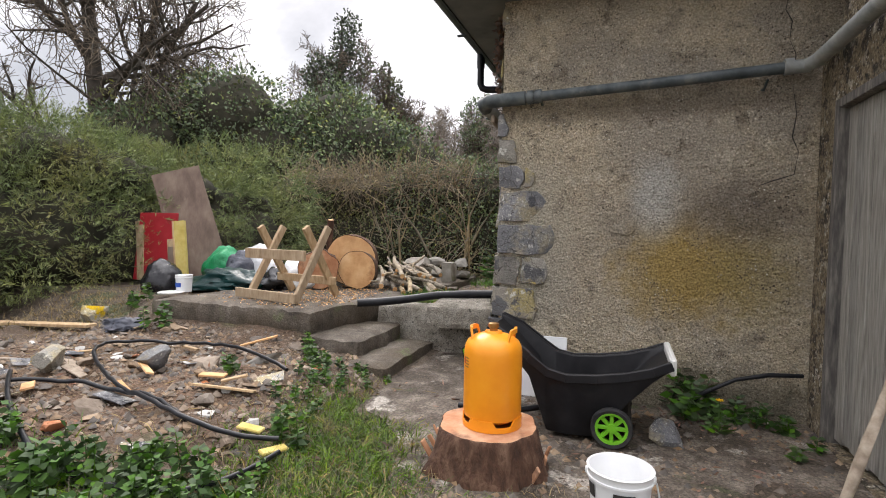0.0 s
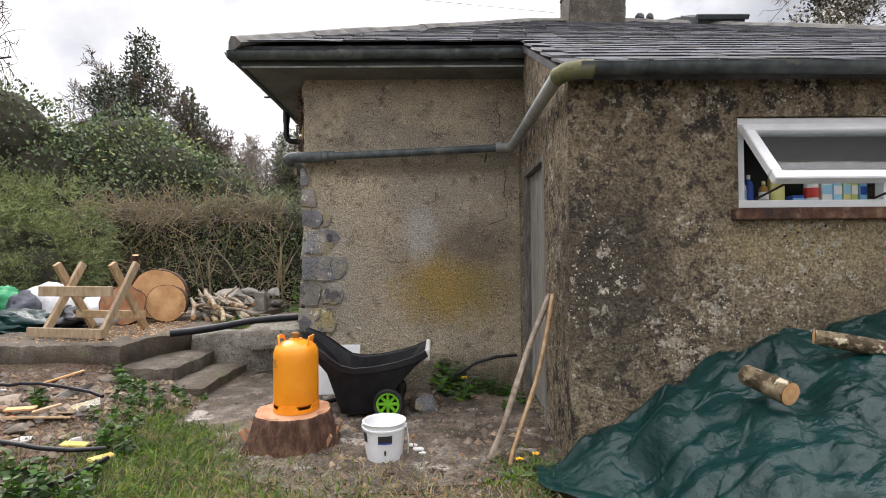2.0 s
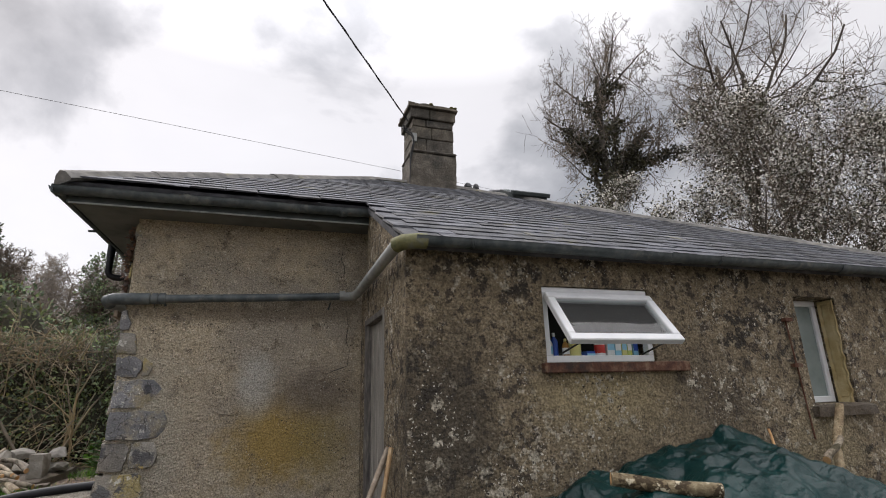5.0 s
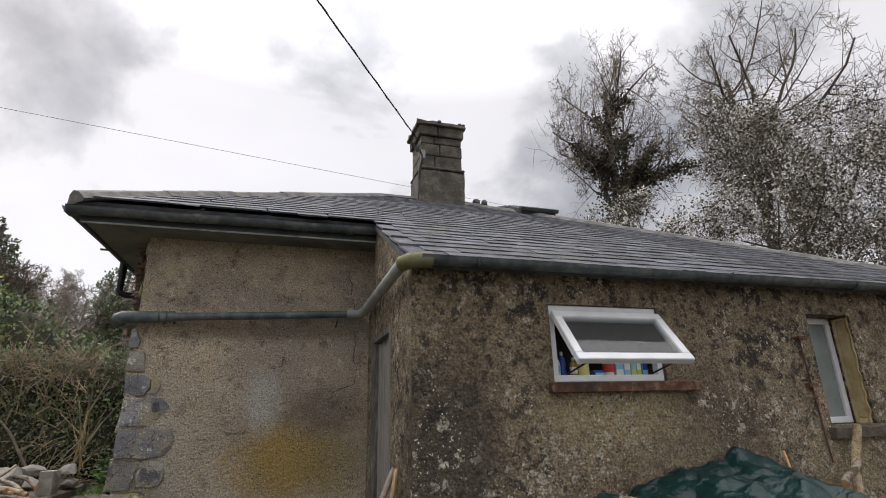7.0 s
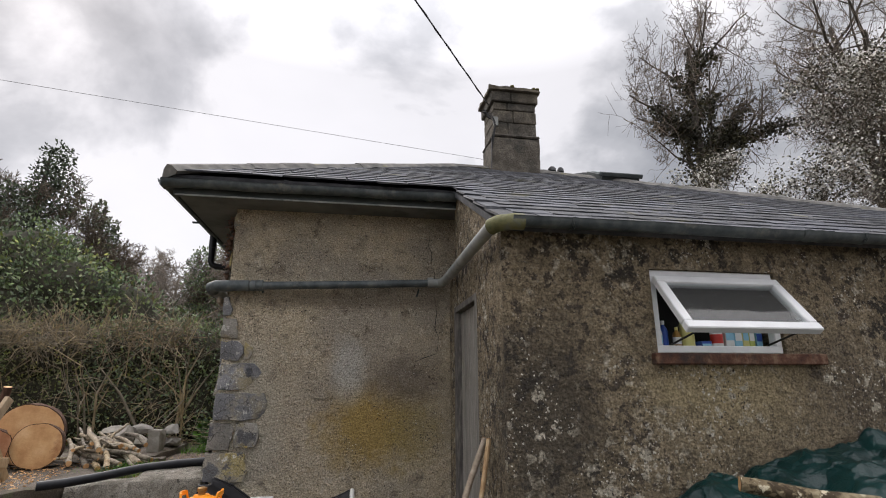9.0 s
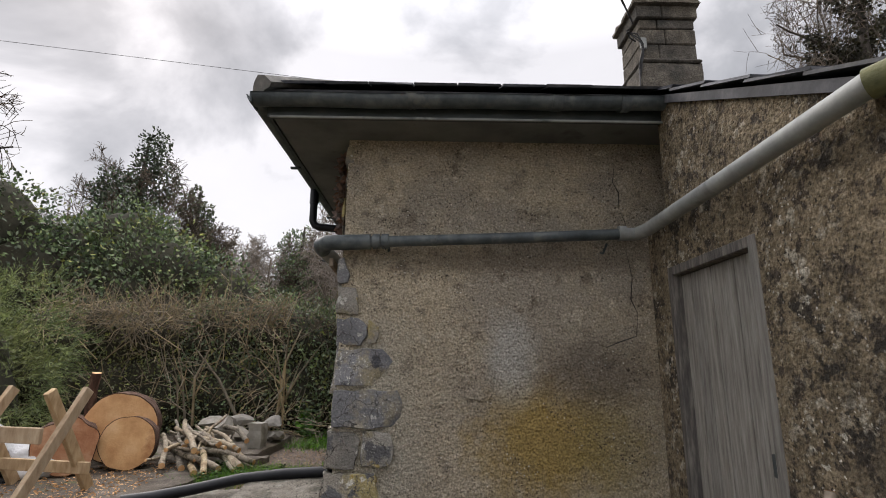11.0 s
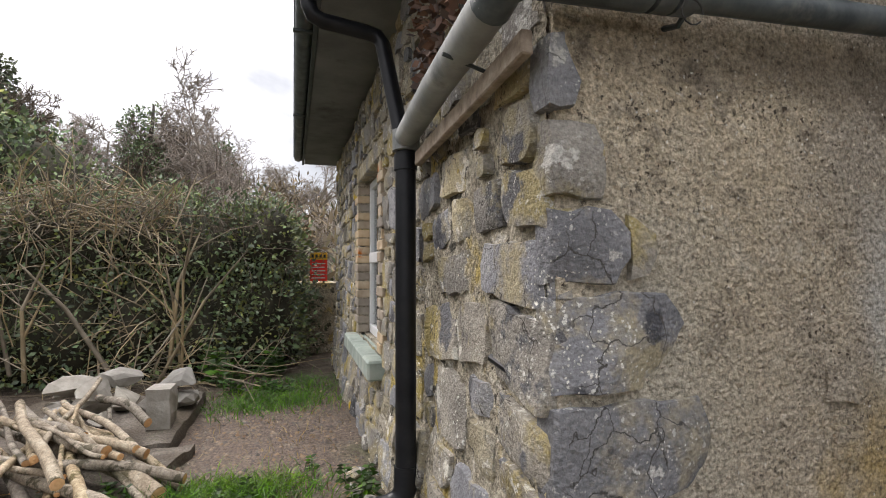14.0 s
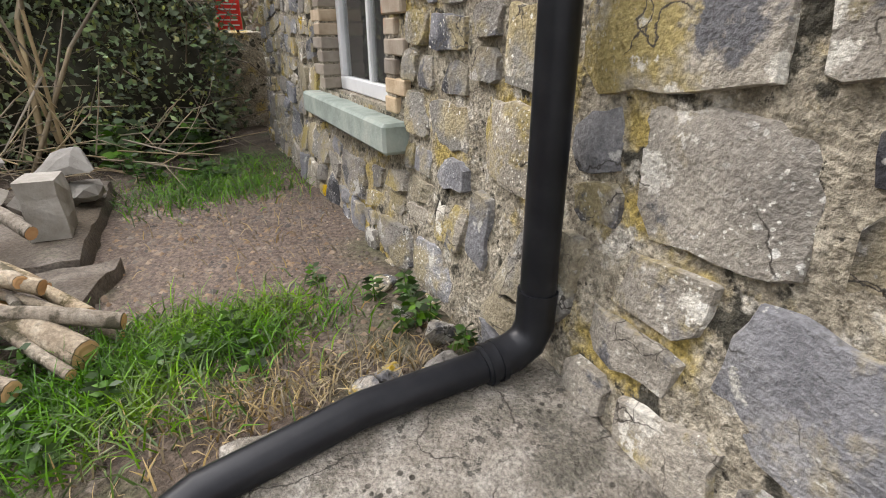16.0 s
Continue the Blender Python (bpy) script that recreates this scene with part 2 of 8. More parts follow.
M_STONE_GREY = mat("grey_limestone", [(0.115, 0.117, 0.126), (0.202, 0.204, 0.215), (0.317, 0.314, 0.311)], 3, 0.8, 1.0, 60, rnd=0.3, depth=0.011, speck=0.25, cracks=((0.06, 0.057, 0.052), 5.0, 0.014, 0.9), detail=10.0,
                   patches=[((0.30, 0.265, 0.185), 2.4, 0.53, 0.60), ((0.055, 0.057, 0.065), 2.0, 0.58, 0.62), ((0.48, 0.47, 0.43), 7, 0.61, 0.64)], spots=[((0.64, 0.63, 0.58), 30, 0.2, 1.0), ((0.58, 0.57, 0.52), 70, 0.24, 0.8)], stains_and_shade=WALL_SOOT)
M_STONE_TAN = mat("lichened_sandstone", [(0.221, 0.182, 0.11), (0.364, 0.315, 0.204), (0.497, 0.442, 0.32)], 4, 0.92, 1.0, 70, rnd=0.25, depth=0.013, speck=0.27, cracks=((0.07, 0.062, 0.052), 5.5, 0.014, 0.9), detail=10.0,
                  patches=[((0.25, 0.24, 0.215), 2.2, 0.48, 0.56), ((0.43, 0.30, 0.045), 3.2, 0.60, 0.64), ((0.58, 0.55, 0.48), 8, 0.60, 0.63)], spots=[((0.66, 0.65, 0.6), 30, 0.2, 1.0)], stains_and_shade=WALL_SOOT)
M_MORTAR = mat("lime_mortar", [(0.197, 0.172, 0.129), (0.342, 0.306, 0.234), (0.478, 0.436, 0.348)], 14, 0.95, 1.0, 48, depth=0.024, speck=0.5, detail=10.0,
               patches=[((0.40, 0.31, 0.10), 2.2, 0.55, 0.63), ((0.06, 0.056, 0.042), 7, 0.57, 0.62), ((0.52, 0.49, 0.42), 9, 0.58, 0.64), ((0.045, 0.04, 0.03), 26, 0.62, 0.66)])
M_CONCRETE = mat("weathered_concrete", [(0.055, 0.045, 0.036), (0.11, 0.092, 0.073), (0.19, 0.165, 0.138)], 5, 0.9, 0.9, 50, depth=0.012, speck=0.35,
                 patches=[((0.085, 0.066, 0.045), 1.7, 0.44, 0.62), ((0.10, 0.12, 0.05), 3, 0.60, 0.72)])
M_LIMEWASH = mat("pitted_concrete", [(0.17, 0.15, 0.12), (0.275, 0.25, 0.21), (0.37, 0.345, 0.30)], 9, 0.9, 1.0, 80, depth=0.018, speck=0.42, cracks=((0.07, 0.062, 0.05), 2.2, 0.006, 0.7),
                 patches=[((0.13, 0.12, 0.095), 3, 0.52, 0.62), ((0.09, 0.085, 0.07), 22, 0.60, 0.64)], spots=((0.05, 0.045, 0.035), 38, 0.3))
M_SLATE = mat("roof_slate", [(0.035, 0.037, 0.043), (0.066, 0.069, 0.078), (0.13, 0.13, 0.14)], 7, 0.66, 0.5, 30, rnd=0.38, depth=0.006, spec=0.35,
              patches=[((0.26, 0.26, 0.25), 4, 0.66, 0.74), ((0.10, 0.095, 0.06), 2, 0.6, 0.7)])
M_SLATE_J = mat("roof_slate_rest", [(0.035, 0.037, 0.043), (0.066, 0.069, 0.078), (0.13, 0.13, 0.14)], 7, 0.66, 0.5, 30, island=0.38, depth=0.006, spec=0.35)
M_GUTTER = mat("grey_gutter", [(0.035, 0.045, 0.05), (0.075, 0.09, 0.095), (0.14, 0.155, 0.155)], 9, 0.5, 0.3, 50, depth=0.004,
               patches=[((0.20, 0.20, 0.18), 5, 0.58, 0.72), ((0.13, 0.08, 0.045), 2.2, 0.66, 0.72)])
M_GUTTER_MOSS = mat("mossy_gutter", [(0.07, 0.08, 0.035), (0.15, 0.145, 0.06), (0.13, 0.14, 0.12)], 9, 0.7, 0.4, 50)
M_GALV = mat("grey_pipe", [(0.213, 0.225, 0.219), (0.288, 0.3, 0.288), (0.375, 0.388, 0.369)], 7, 0.55, 0.3, 60, depth=0.004,
             patches=[((0.07, 0.08, 0.085), 2.8, 0.55, 0.68), ((0.24, 0.15, 0.08), 4.5, 0.66, 0.72)])
M_BLACKPIPE = mat("black_plastic_pipe", [(0.006, 0.0065, 0.009), (0.01, 0.011, 0.014), (0.016, 0.017, 0.02)], 12, 0.38, 0.1, 60, depth=0.002, spec=0.3,
                  patches=[((0.03, 0.03, 0.03), 6, 0.66, 0.8)])
M_SOFFIT = mat("painted_soffit", [(0.10, 0.105, 0.105), (0.15, 0.155, 0.15), (0.19, 0.195, 0.185)], 3, 0.7, 0.15, 40, patches=[((0.06, 0.06, 0.055), 2, 0.6, 0.72)])
M_FASCIA = mat("dark_fascia", [(0.03, 0.04, 0.042), (0.05, 0.062, 0.062), (0.08, 0.09, 0.09)], 5, 0.6, 0.2, 40)
M_WHITE = mat("white_upvc", [(0.66, 0.67, 0.68), (0.74, 0.75, 0.76), (0.8, 0.81, 0.81)], 4, 0.35, 0.05, 60, patches=[((0.45, 0.44, 0.40), 6, 0.66, 0.8)])
M_DARK = mat("dark_interior", [(0.02, 0.02, 0.02), (0.035, 0.033, 0.03), (0.05, 0.05, 0.045)], 2, 0.9, 0.2, 20)
M_CHIMNEY = mat("sooty_chimney_stone", [(0.065, 0.057, 0.046), (0.11, 0.097, 0.078), (0.18, 0.16, 0.13)], 6, 0.95, 0.9, 40, rnd=0.2, depth=0.02, speck=0.4,
                patches=[((0.05, 0.048, 0.042), 2, 0.52, 0.66), ((0.42, 0.40, 0.34), 9, 0.66, 0.74)])
M_DOOR = mat("bare_grey_boards", [(0.15, 0.14, 0.125), (0.25, 0.235, 0.21), (0.35, 0.335, 0.305)], 9, 0.8, 0.6, 60, streak=(6, 6, 0.5), rnd=0.12, depth=0.005)
M_DOORFRAME = mat("worn_dark_frame", [(0.06, 0.055, 0.055), (0.13, 0.12, 0.11), (0.26, 0.24, 0.21)], 8, 0.8, 0.5, 60, streak=(5, 5, 0.7), depth=0.005)
M_GROUND = mat("trodden_earth", [(0.043, 0.032, 0.022), (0.086, 0.065, 0.047), (0.145, 0.116, 0.09)], 5, 0.95, 0.9, 35, depth=0.03, speck=0.5,
               patches=[((0.055, 0.07, 0.028), 1.1, 0.54, 0.64), ((0.28, 0.24, 0.20), 6, 0.62, 0.72)],
               stains_and_shade=[((-3.7, 2.75, 0.1), (2.4, 1.7, 1.0), (0.13, 0.078, 0.048), 0.8), ((-1.6, 6.8, 0.4), (0.9, 1.7, 1.0), (0.17, 0.13, 0.105), 0.75)])
M_HEDGE = mat("cypress_sprays", [(0.112, 0.157, 0.0694), (0.202, 0.246, 0.103), (0.325, 0.336, 0.134)], 1.3, 0.85, 0.0, island=0.22,
              patches=[((0.21, 0.175, 0.075), 0.8, 0.56, 0.72)])


# ---- mesh helpers ----
def mesh_from(name, verts, faces, material, smooth=False):
    me = bpy.data.meshes.new(name)
    me.from_pydata([tuple(v) for v in verts], [], [tuple(f) for f in faces])
    if material:
        me.materials.append(material)
    if smooth:
        me.polygons.foreach_set("use_smooth", [True] * len(me.polygons))
    me.update()
    return me


def tri_mesh(name, v, f, material, smooth=False):
    """A mesh from numpy arrays of corners and triangles or quads."""
    me = bpy.data.meshes.new(name)
    k = f.shape[1]
    me.vertices.add(len(v))
    me.vertices.foreach_set("co", np.ascontiguousarray(v, dtype=np.float32).ravel())
    me.loops.add(f.size)
    me.loops.foreach_set("vertex_index", np.ascontiguousarray(f, dtype=np.int32).ravel())
    me.polygons.add(len(f))
    me.polygons.foreach_set("loop_start", np.arange(0, f.size, k, dtype=np.int32))
    if smooth:
        me.polygons.foreach_set("use_smooth", np.ones(len(f), dtype=bool))
    me.materials.append(material)
    me.update(calc_edges=True)
    return me


def part(name, bm, material, parent=None, label="", smooth=None):
    """Links a bmesh (or mesh) as one object, under a thing or a part."""
    if isinstance(bm, bmesh.types.BMesh):
        me = bpy.data.meshes.new(name)
        bm.normal_update()
        bm.to_mesh(me)
        bm.free()
        me.materials.append(material)
    else:
        me = bm
    if smooth is not None:
        me.polygons.foreach_set("use_smooth", [True] * len(me.polygons))
        me.set_sharp_from_angle(angle=radians(smooth))
    ob = new(name, me)
    if parent is not None:
        ob.parent = parent
        ob.matrix_parent_inverse = Matrix.Translation(-parent.location) if parent.type == "EMPTY" and parent.parent is None else Matrix()
    if label:
        ob["label"] = label
    return ob


def thing(name, at, label, category, group="", kind=""):
    """The Empty at a thing's base. Parts are given in world places."""
    ob = new(name)
    ob.location, ob.empty_display_size = at, 0.1
    return tagged(ob, label, category, group, kind)


def structure(name, bm, material, label, category, smooth=None):
    return tagged(part(name, bm, material, None, "", smooth), label, category, "", "structure")


def box(bm, x0, x1, y0, y1, z0, z1, bevel=0.0, m=None, seg=1):
    r = bmesh.ops.create_cube(bm, size=1)
    vs = r["verts"]
    bmesh.ops.scale(bm, vec=(x1 - x0, y1 - y0, z1 - z0), verts=vs)
    bmesh.ops.translate(bm, vec=((x0 + x1) / 2, (y0 + y1) / 2, (z0 + z1) / 2), verts=vs)
    if m is not None:
        bmesh.ops.transform(bm, matrix=m, verts=vs)
    if bevel:
        es = list({e for v in vs for e in v.link_edges})
        bmesh.ops.bevel(bm, geom=es, offset=bevel, segments=seg, affect="EDGES", profile=0.5)
    return bm


def boxed(*a, **k):
    return box(bmesh.new(), *a, **k)


def beam(bm, p, q, w, h, bevel=0.004, roll=0.0):
    """A squared timber from p to q."""
    p, q = Vector(p), Vector(q)
    d = (q - p)
    m = Matrix.Translation((p + q) / 2) @ d.to_track_quat("Y", "Z").to_matrix().to_4x4() @ Matrix.Rotation(roll, 4, "Y")
    return box(bm, -w / 2, w / 2, -d.length / 2, d.length / 2, -h / 2, h / 2, bevel, m)


def tube(bm, pts, r, n=12, caps=True):
    """A round bar along pts; r is one radius or one for each point."""
    pts = [Vector(p) for p in pts]
    rs = r if isinstance(r, (list, tuple)) else [r] * len(pts)
    up = Vector((0.13, 0.31, 0.94))
    rings = []
    for i, p in enumerate(pts):
        d = (pts[min(i + 1, len(pts) - 1)] - pts[max(i - 1, 0)]).normalized()
        if abs(d.dot(up)) > 0.97:
            up = Vector((1, 0.2, 0.1)).normalized()
        a = d.cross(up).normalized()
        b = a.cross(d)
        up = b
        rings.append([bm.verts.new(p + rs[i] * (math.cos(t) * a + math.sin(t) * b)) for t in (2 * math.pi * k / n for k in range(n))])
    for s, e in zip(rings, rings[1:]):
        for k in range(n):
            bm.faces.new((s[k], s[(k + 1) % n], e[(k + 1) % n], e[k]))
    if caps:
        bm.faces.new(list(reversed(rings[0])))
        bm.faces.new(rings[-1])
    return bm


def lathe(bm, prof, at=(0, 0, 0), n=28, m=None):
    """Turns a profile of (radius, height) round the upright through at."""
    rings = []
    for r, z in prof:
        if r < 1e-5:
            rings.append([bm.verts.new((at[0], at[1], at[2] + z))])
        else:
            rings.append([bm.verts.new((at[0] + r * math.cos(2 * math.pi * k / n), at[1] + r * math.sin(2 * math.pi * k / n), at[2] + z)) for k in range(n)])
    for s, e in zip(rings, rings[1:]):
        for k in range(n):
            k2 = (k + 1) % n
            if len(s) == 1 and len(e) > 1:
                bm.faces.new((s[0], e[k2], e[k]))
            elif len(e) == 1 and len(s) > 1:
                bm.faces.new((s[k], s[k2], e[0]))
            elif len(s) > 1:
                bm.faces.new((s[k], s[k2], e[k2], e[k]))
    if m is not None:
        bmesh.ops.transform(bm, matrix=m, verts=[v for g in rings for v in g])
    bmesh.ops.recalc_face_normals(bm, faces=bm.faces)
    return bm


def smoothstep(a, b, x):
    t = np.clip((x - a) / (b - a), 0, 1)
    return t * t * (3 - 2 * t)


# ---- ground ----
YA, XS, YF, XL = 3.985, -0.94, 2.11, 1.205      # rendered end wall, stone wall, outhouse front, outhouse side
YB, XR = 9.9, 8.1                               # the house's far and right ends


def bumps(x, y, s, k=0):
    """Cheap smooth unevenness."""
    return (np.sin(x * s + 1.3 * k) * np.cos(y * s * 1.13 + k) + 0.6 * np.sin(x * s * 2.3 + y * s * 1.7 + 2 * k) + 0.35 * np.sin(x * s * 4.9 - y * s * 4.1 + k)) / 1.95


def ground_z(x, y):
    x, y = np.asarray(x, float), np.asarray(y, float)
    z = 0.015 * bumps(x, y, 2.1)
    # spoil heap beside the path
    z = z + 0.16 * smoothstep(-1.6, -2.6, x) * smoothstep(0.6, 1.6, y) * (1 - smoothstep(4.6, 5.4, y)) * (1 + 0.35 * bumps(x, y, 1.9, 2)) * (1 - smoothstep(-6.0, -8.0, x))
    heap = smoothstep(-1.8, -2.5, x) * smoothstep(1.2, 1.8, y) * (1 - smoothstep(3.8, 4.3, y)) * (1 - smoothstep(-5.6, -6.4, x))
    z = z + heap * (0.035 * bumps(x, y, 5.3, 6) + 0.022 * bumps(x, y, 11.0, 3))
    # raised garden behind the retaining wall and round the slab
    up = np.maximum(smoothstep(4.95, 5.1, y) * smoothstep(-0.4, -1.0, x), smoothstep(3.65, 4.5, y) * smoothstep(-2.75, -2.95, x))
    z = z * (1 - up) + up * (0.43 - 0.012 * np.clip(y - 5, 0, 8) + 0.02 * bumps(x, y, 2.6, 4))
    # the wooded hill behind
    far = np.clip(y + 0.35 * (-x) - 16, 0, 400)
    z = z + 0.16 * far * smoothstep(0, 14, far) * (1 - 0.75 * smoothstep(40, 160, far)) * smoothstep(26, 2, x)
    return z


def build_ground():
    def axis(lo, hi, step):
        a = list(np.arange(lo, hi + 1e-6, step))
        d, s = hi, step
        while d < 1500:
            s *= 1.35
            d += s
            a.append(d)
        d, s = lo, step
        while d > -1500:
            s *= 1.35
            d -= s
            a.insert(0, d)
        return np.array(a)
    xs, ys = axis(-7.5, 2.5, 0.07), axis(-1.5, 9.5, 0.07)
    X, Y = np.meshgrid(xs, ys)
    v = np.stack([X, Y, ground_z(X, Y)], -1).reshape(-1, 3)
    nx, ny = len(xs), len(ys)
    i = (np.arange(ny - 1)[:, None] * nx + np.arange(nx - 1)[None]).ravel()
    f = np.stack([i, i + 1, i + nx + 1, i + nx], -1)
    tagged(new("ground", tri_mesh("ground", v, f, M_GROUND, True)), "uneven trodden earth with grass and rubble", "ground", "", "structure")


build_ground()

# ---- house walls ----
WIN = (2.27, 3.26, 1.61, 2.19)                  # outhouse window: x0 x1 z0 z1
WIN2 = (4.89, 5.43, 1.23, 2.19)
SWIN = (6.36, 7.46, 1.08, 2.42)                 # window in the stone wall: y0 y1 z0 z1
DOOR = (2.84, 3.72, 0.02, 2.12)                 # outhouse door: y0 y1 z0 z1


def wall_with_holes(axis, face, thick, a0, a1, z0, z1, holes):
    """A wall with thickness in the plane axis = face, going to face + thick, with openings (a0, a1, z0, z1)."""
    bm = bmesh.new()
    cuts = sorted({a0, a1, *[h for o in holes for h in o[:2]]})
    for s, e in zip(cuts, cuts[1:]):
        hs = sorted([o for o in holes if o[0] <= s + 1e-6 and o[1] >= e - 1e-6], key=lambda o: o[2])
        z = z0
        for o in hs + [(0, 0, z1, z1)]:
            if o[2] > z:
                lo, hi = min(face, face + thick), max(face, face + thick)
                if axis == "y":
                    box(bm, s, e, lo, hi, z, o[2])
                else:
                    box(bm, lo, hi, s, e, z, o[2])
            z = o[3]
    bmesh.ops.remove_doubles(bm, verts=bm.verts, dist=1e-4)
    # no inner partitions between the blocks
    seen = {}
    for f in bm.faces:
        seen.setdefault(tuple(round(c, 4) for c in f.calc_center_median()), []).append(f)
    bmesh.ops.delete(bm, geom=[f for g in seen.values() if len(g) > 1 for f in g], context="FACES_ONLY")
    return bm


structure("wall_end", wall_with_holes("y", YA, 0.5, XS + 0.004, XL + 0.3, -0.2, 3.3, []), M_RENDER_A, "grey-brown roughcast rendered end wall with ochre staining and a painted pipe shadow", "wall")
structure("wall_stone", wall_with_holes("x", XS + 0.03, 0.47, YA + 0.5, YB, -0.2, 3.3, [SWIN]), M_MORTAR, "old limestone rubble wall with crumbling lime mortar", "wall")
structure("wall_outhouse_front", wall_with_holes("y", YF, 0.3, XL, XR, -0.2, 2.46, [WIN, WIN2]), M_RENDER_F, "dark weathered roughcast wall blotched with lichen", "wall")
structure("wall_outhouse_side", wall_with_holes("x", XL, 0.3, YF + 0.3, YA, -0.2, 2.46, [DOOR]), M_RENDER_F, "weathered roughcast side wall round a boarded door", "wall")
structure("wall_right", wall_with_holes("x", XR - 0.3, 0.3, YF + 0.3, YB, -0.2, 2.5, []), M_RENDER_A, "plain rendered wall", "wall")
structure("wall_back", wall_with_holes("y", YB - 0.4, 0.4, XS + 0.5, XR - 0.3, -0.2, 3.2, []), M_RENDER_A, "plain rendered wall", "wall")

# ---- roof ----
YE, ZE, SLOPE = 1.98, 2.45, 0.524               # outhouse eave and pitch
YEA, XES = 3.58, -1.45                          # main eaves
RIDGE_Y, RIDGE_X0, RIDGE_X1 = 7.0, 1.85, 3.4


def roof_z(y):
    return ZE + SLOPE * (y - YE)


ZEA, ZR = roof_z(YEA), roof_z(RIDGE_Y)


def roof_deck():
    bm = bmesh.new()
    a, b, c = (XES, YEA, ZEA), (XL - 0.03, YEA, ZEA), (XL - 0.03, YE, ZE)
    d = (XR + 0.35, YE, ZE)
    r0, r1 = (RIDGE_X0, RIDGE_Y, ZR), (RIDGE_X1, RIDGE_Y, ZR)
    e, g = (XES, 2 * RIDGE_Y - YEA, ZEA), (XR + 0.35, 2 * RIDGE_Y - YE, ZE)
    v = [bm.verts.new(p) for p in (a, b, c, d, r0, r1, e, g)]
    for f in ((0, 1, 2, 3, 5, 4), (0, 4, 6), (4, 5, 7, 6), (5, 3, 7)):
        bm.faces.new([v[i] for i in f])
    bmesh.ops.translate(bm, vec=(0, 0, -0.02), verts=bm.verts)
    bmesh.ops.solidify(bm, geom=bm.faces, thickness=0.05)
    return bm


structure("roof", roof_deck(), M_SLATE_J, "hipped roof of dark weathered natural slates", "roof")
# soffits and fascias
bm = boxed(XES + 0.06, XL + 0.2, YEA + 0.07, YA, 3.10, 3.115)
box(bm, XES + 0.06, XS + 0.02, YA, YB + 0.25, 3.10, 3.115)
structure("soffit", bm, M_SOFFIT, "grey painted boarded soffit under the eaves", "soffit")
structure("fascia_front", boxed(XES + 0.05, XL + 0.0, YEA + 0.045, YEA + 0.07, 3.088, 3.25), M_FASCIA, "dark painted fascia board", "fascia")
structure("fascia_bead", boxed(XES + 0.05, XL + 0.0, YEA + 0.03, YEA + 0.044, 3.082, 3.096), M_GALV, "thin pale bead along the fascia foot", "trim")
structure("fascia_side", boxed(XES + 0.03, XES + 0.055, YEA + 0.045, YB + 0.25, 3.088, 3.25), M_FASCIA, "dark painted fascia board", "fascia")
# ---- gutters and pipes ----
def gutter(p, q, r=0.06, t=0.006):
    """An open half-round channel from p to q, which share a height."""
    p, q = Vector(p), Vector(q)
    d = (q - p).normalized()
    s = d.cross(Vector((0, 0, 1))).normalized()
    bm = bmesh.new()
    prof = [(r * math.cos(a), -r * math.sin(a)) for a in np.linspace(0, math.pi, 11)]
    prof = [(r + 0.006, 0.0), *prof, (-r - 0.006, 0.0)] + [((r - t) * math.cos(a), -(r - t) * math.sin(a)) for a in np.linspace(math.pi, 0, 11)]
    n = 7
    rings = [[bm.verts.new(p + (q - p) * k / n + s * u + Vector((0, 0, v + 0.004 * math.sin(2.1 * k)))) for u, v in prof] for k in range(n + 1)]
    for a, b in zip(rings, rings[1:]):
        for k in range(len(prof)):
            k2 = (k + 1) % len(prof)
            bm.faces.new((a[k], a[k2], b[k2], b[k]))
    bm.faces.new(rings[0])
    bm.faces.new(list(reversed(rings[-1])))
    bmesh.ops.recalc_face_normals(bm, faces=bm.faces)
    return bm


def ring_clip(at, d, r, w=0.04):
    at, d = Vector(at), Vector(d).normalized()
    return tube(bmesh.new(), [at - d * w / 2, at + d * w / 2], r, 14)


eg = thing("front_eaves_gutter", (XES, YEA, 3.18), "dark grey half-round gutter with patched joints under slates", "gutter")
part("channel", gutter((XES - 0.04, YEA - 0.025, 3.195), (XL - 0.01, YEA - 0.025, 3.208), 0.064), M_GUTTER, eg, "", 50)
for gx in (-0.5, 0.45, 0.9):
    part("joint", gutter((gx, YEA - 0.025, 3.203), (gx + 0.07, YEA - 0.025, 3.203), 0.071), M_GUTTER, eg, "", 50)
part("end_cap", boxed(XES - 0.05, XES - 0.035, YEA - 0.085, YEA + 0.045, 3.13, 3.205, 0.004), M_GUTTER, eg)
sg = thing("side_eaves_gutter", (XES - 0.02, 6, 3.16), "dark grey half-round gutter along the side eaves", "gutter")
part("channel", gutter((XES - 0.02, YEA - 0.05, 3.198), (XES - 0.02, YB + 0.27, 3.19)), M_GUTTER, sg, "", 50)
for gy in (4.6, 6.1, 7.9):
    part("bracket", boxed(XES - 0.09, XES + 0.05, gy, gy + 0.03, 3.122, 3.137), M_FASCIA, sg)
part("outlet", tube(bmesh.new(), [(XES - 0.02, 5.2, 3.16), (XES - 0.02, 5.2, 3.0)], 0.042), M_BLACKPIPE, sg, "", 40)

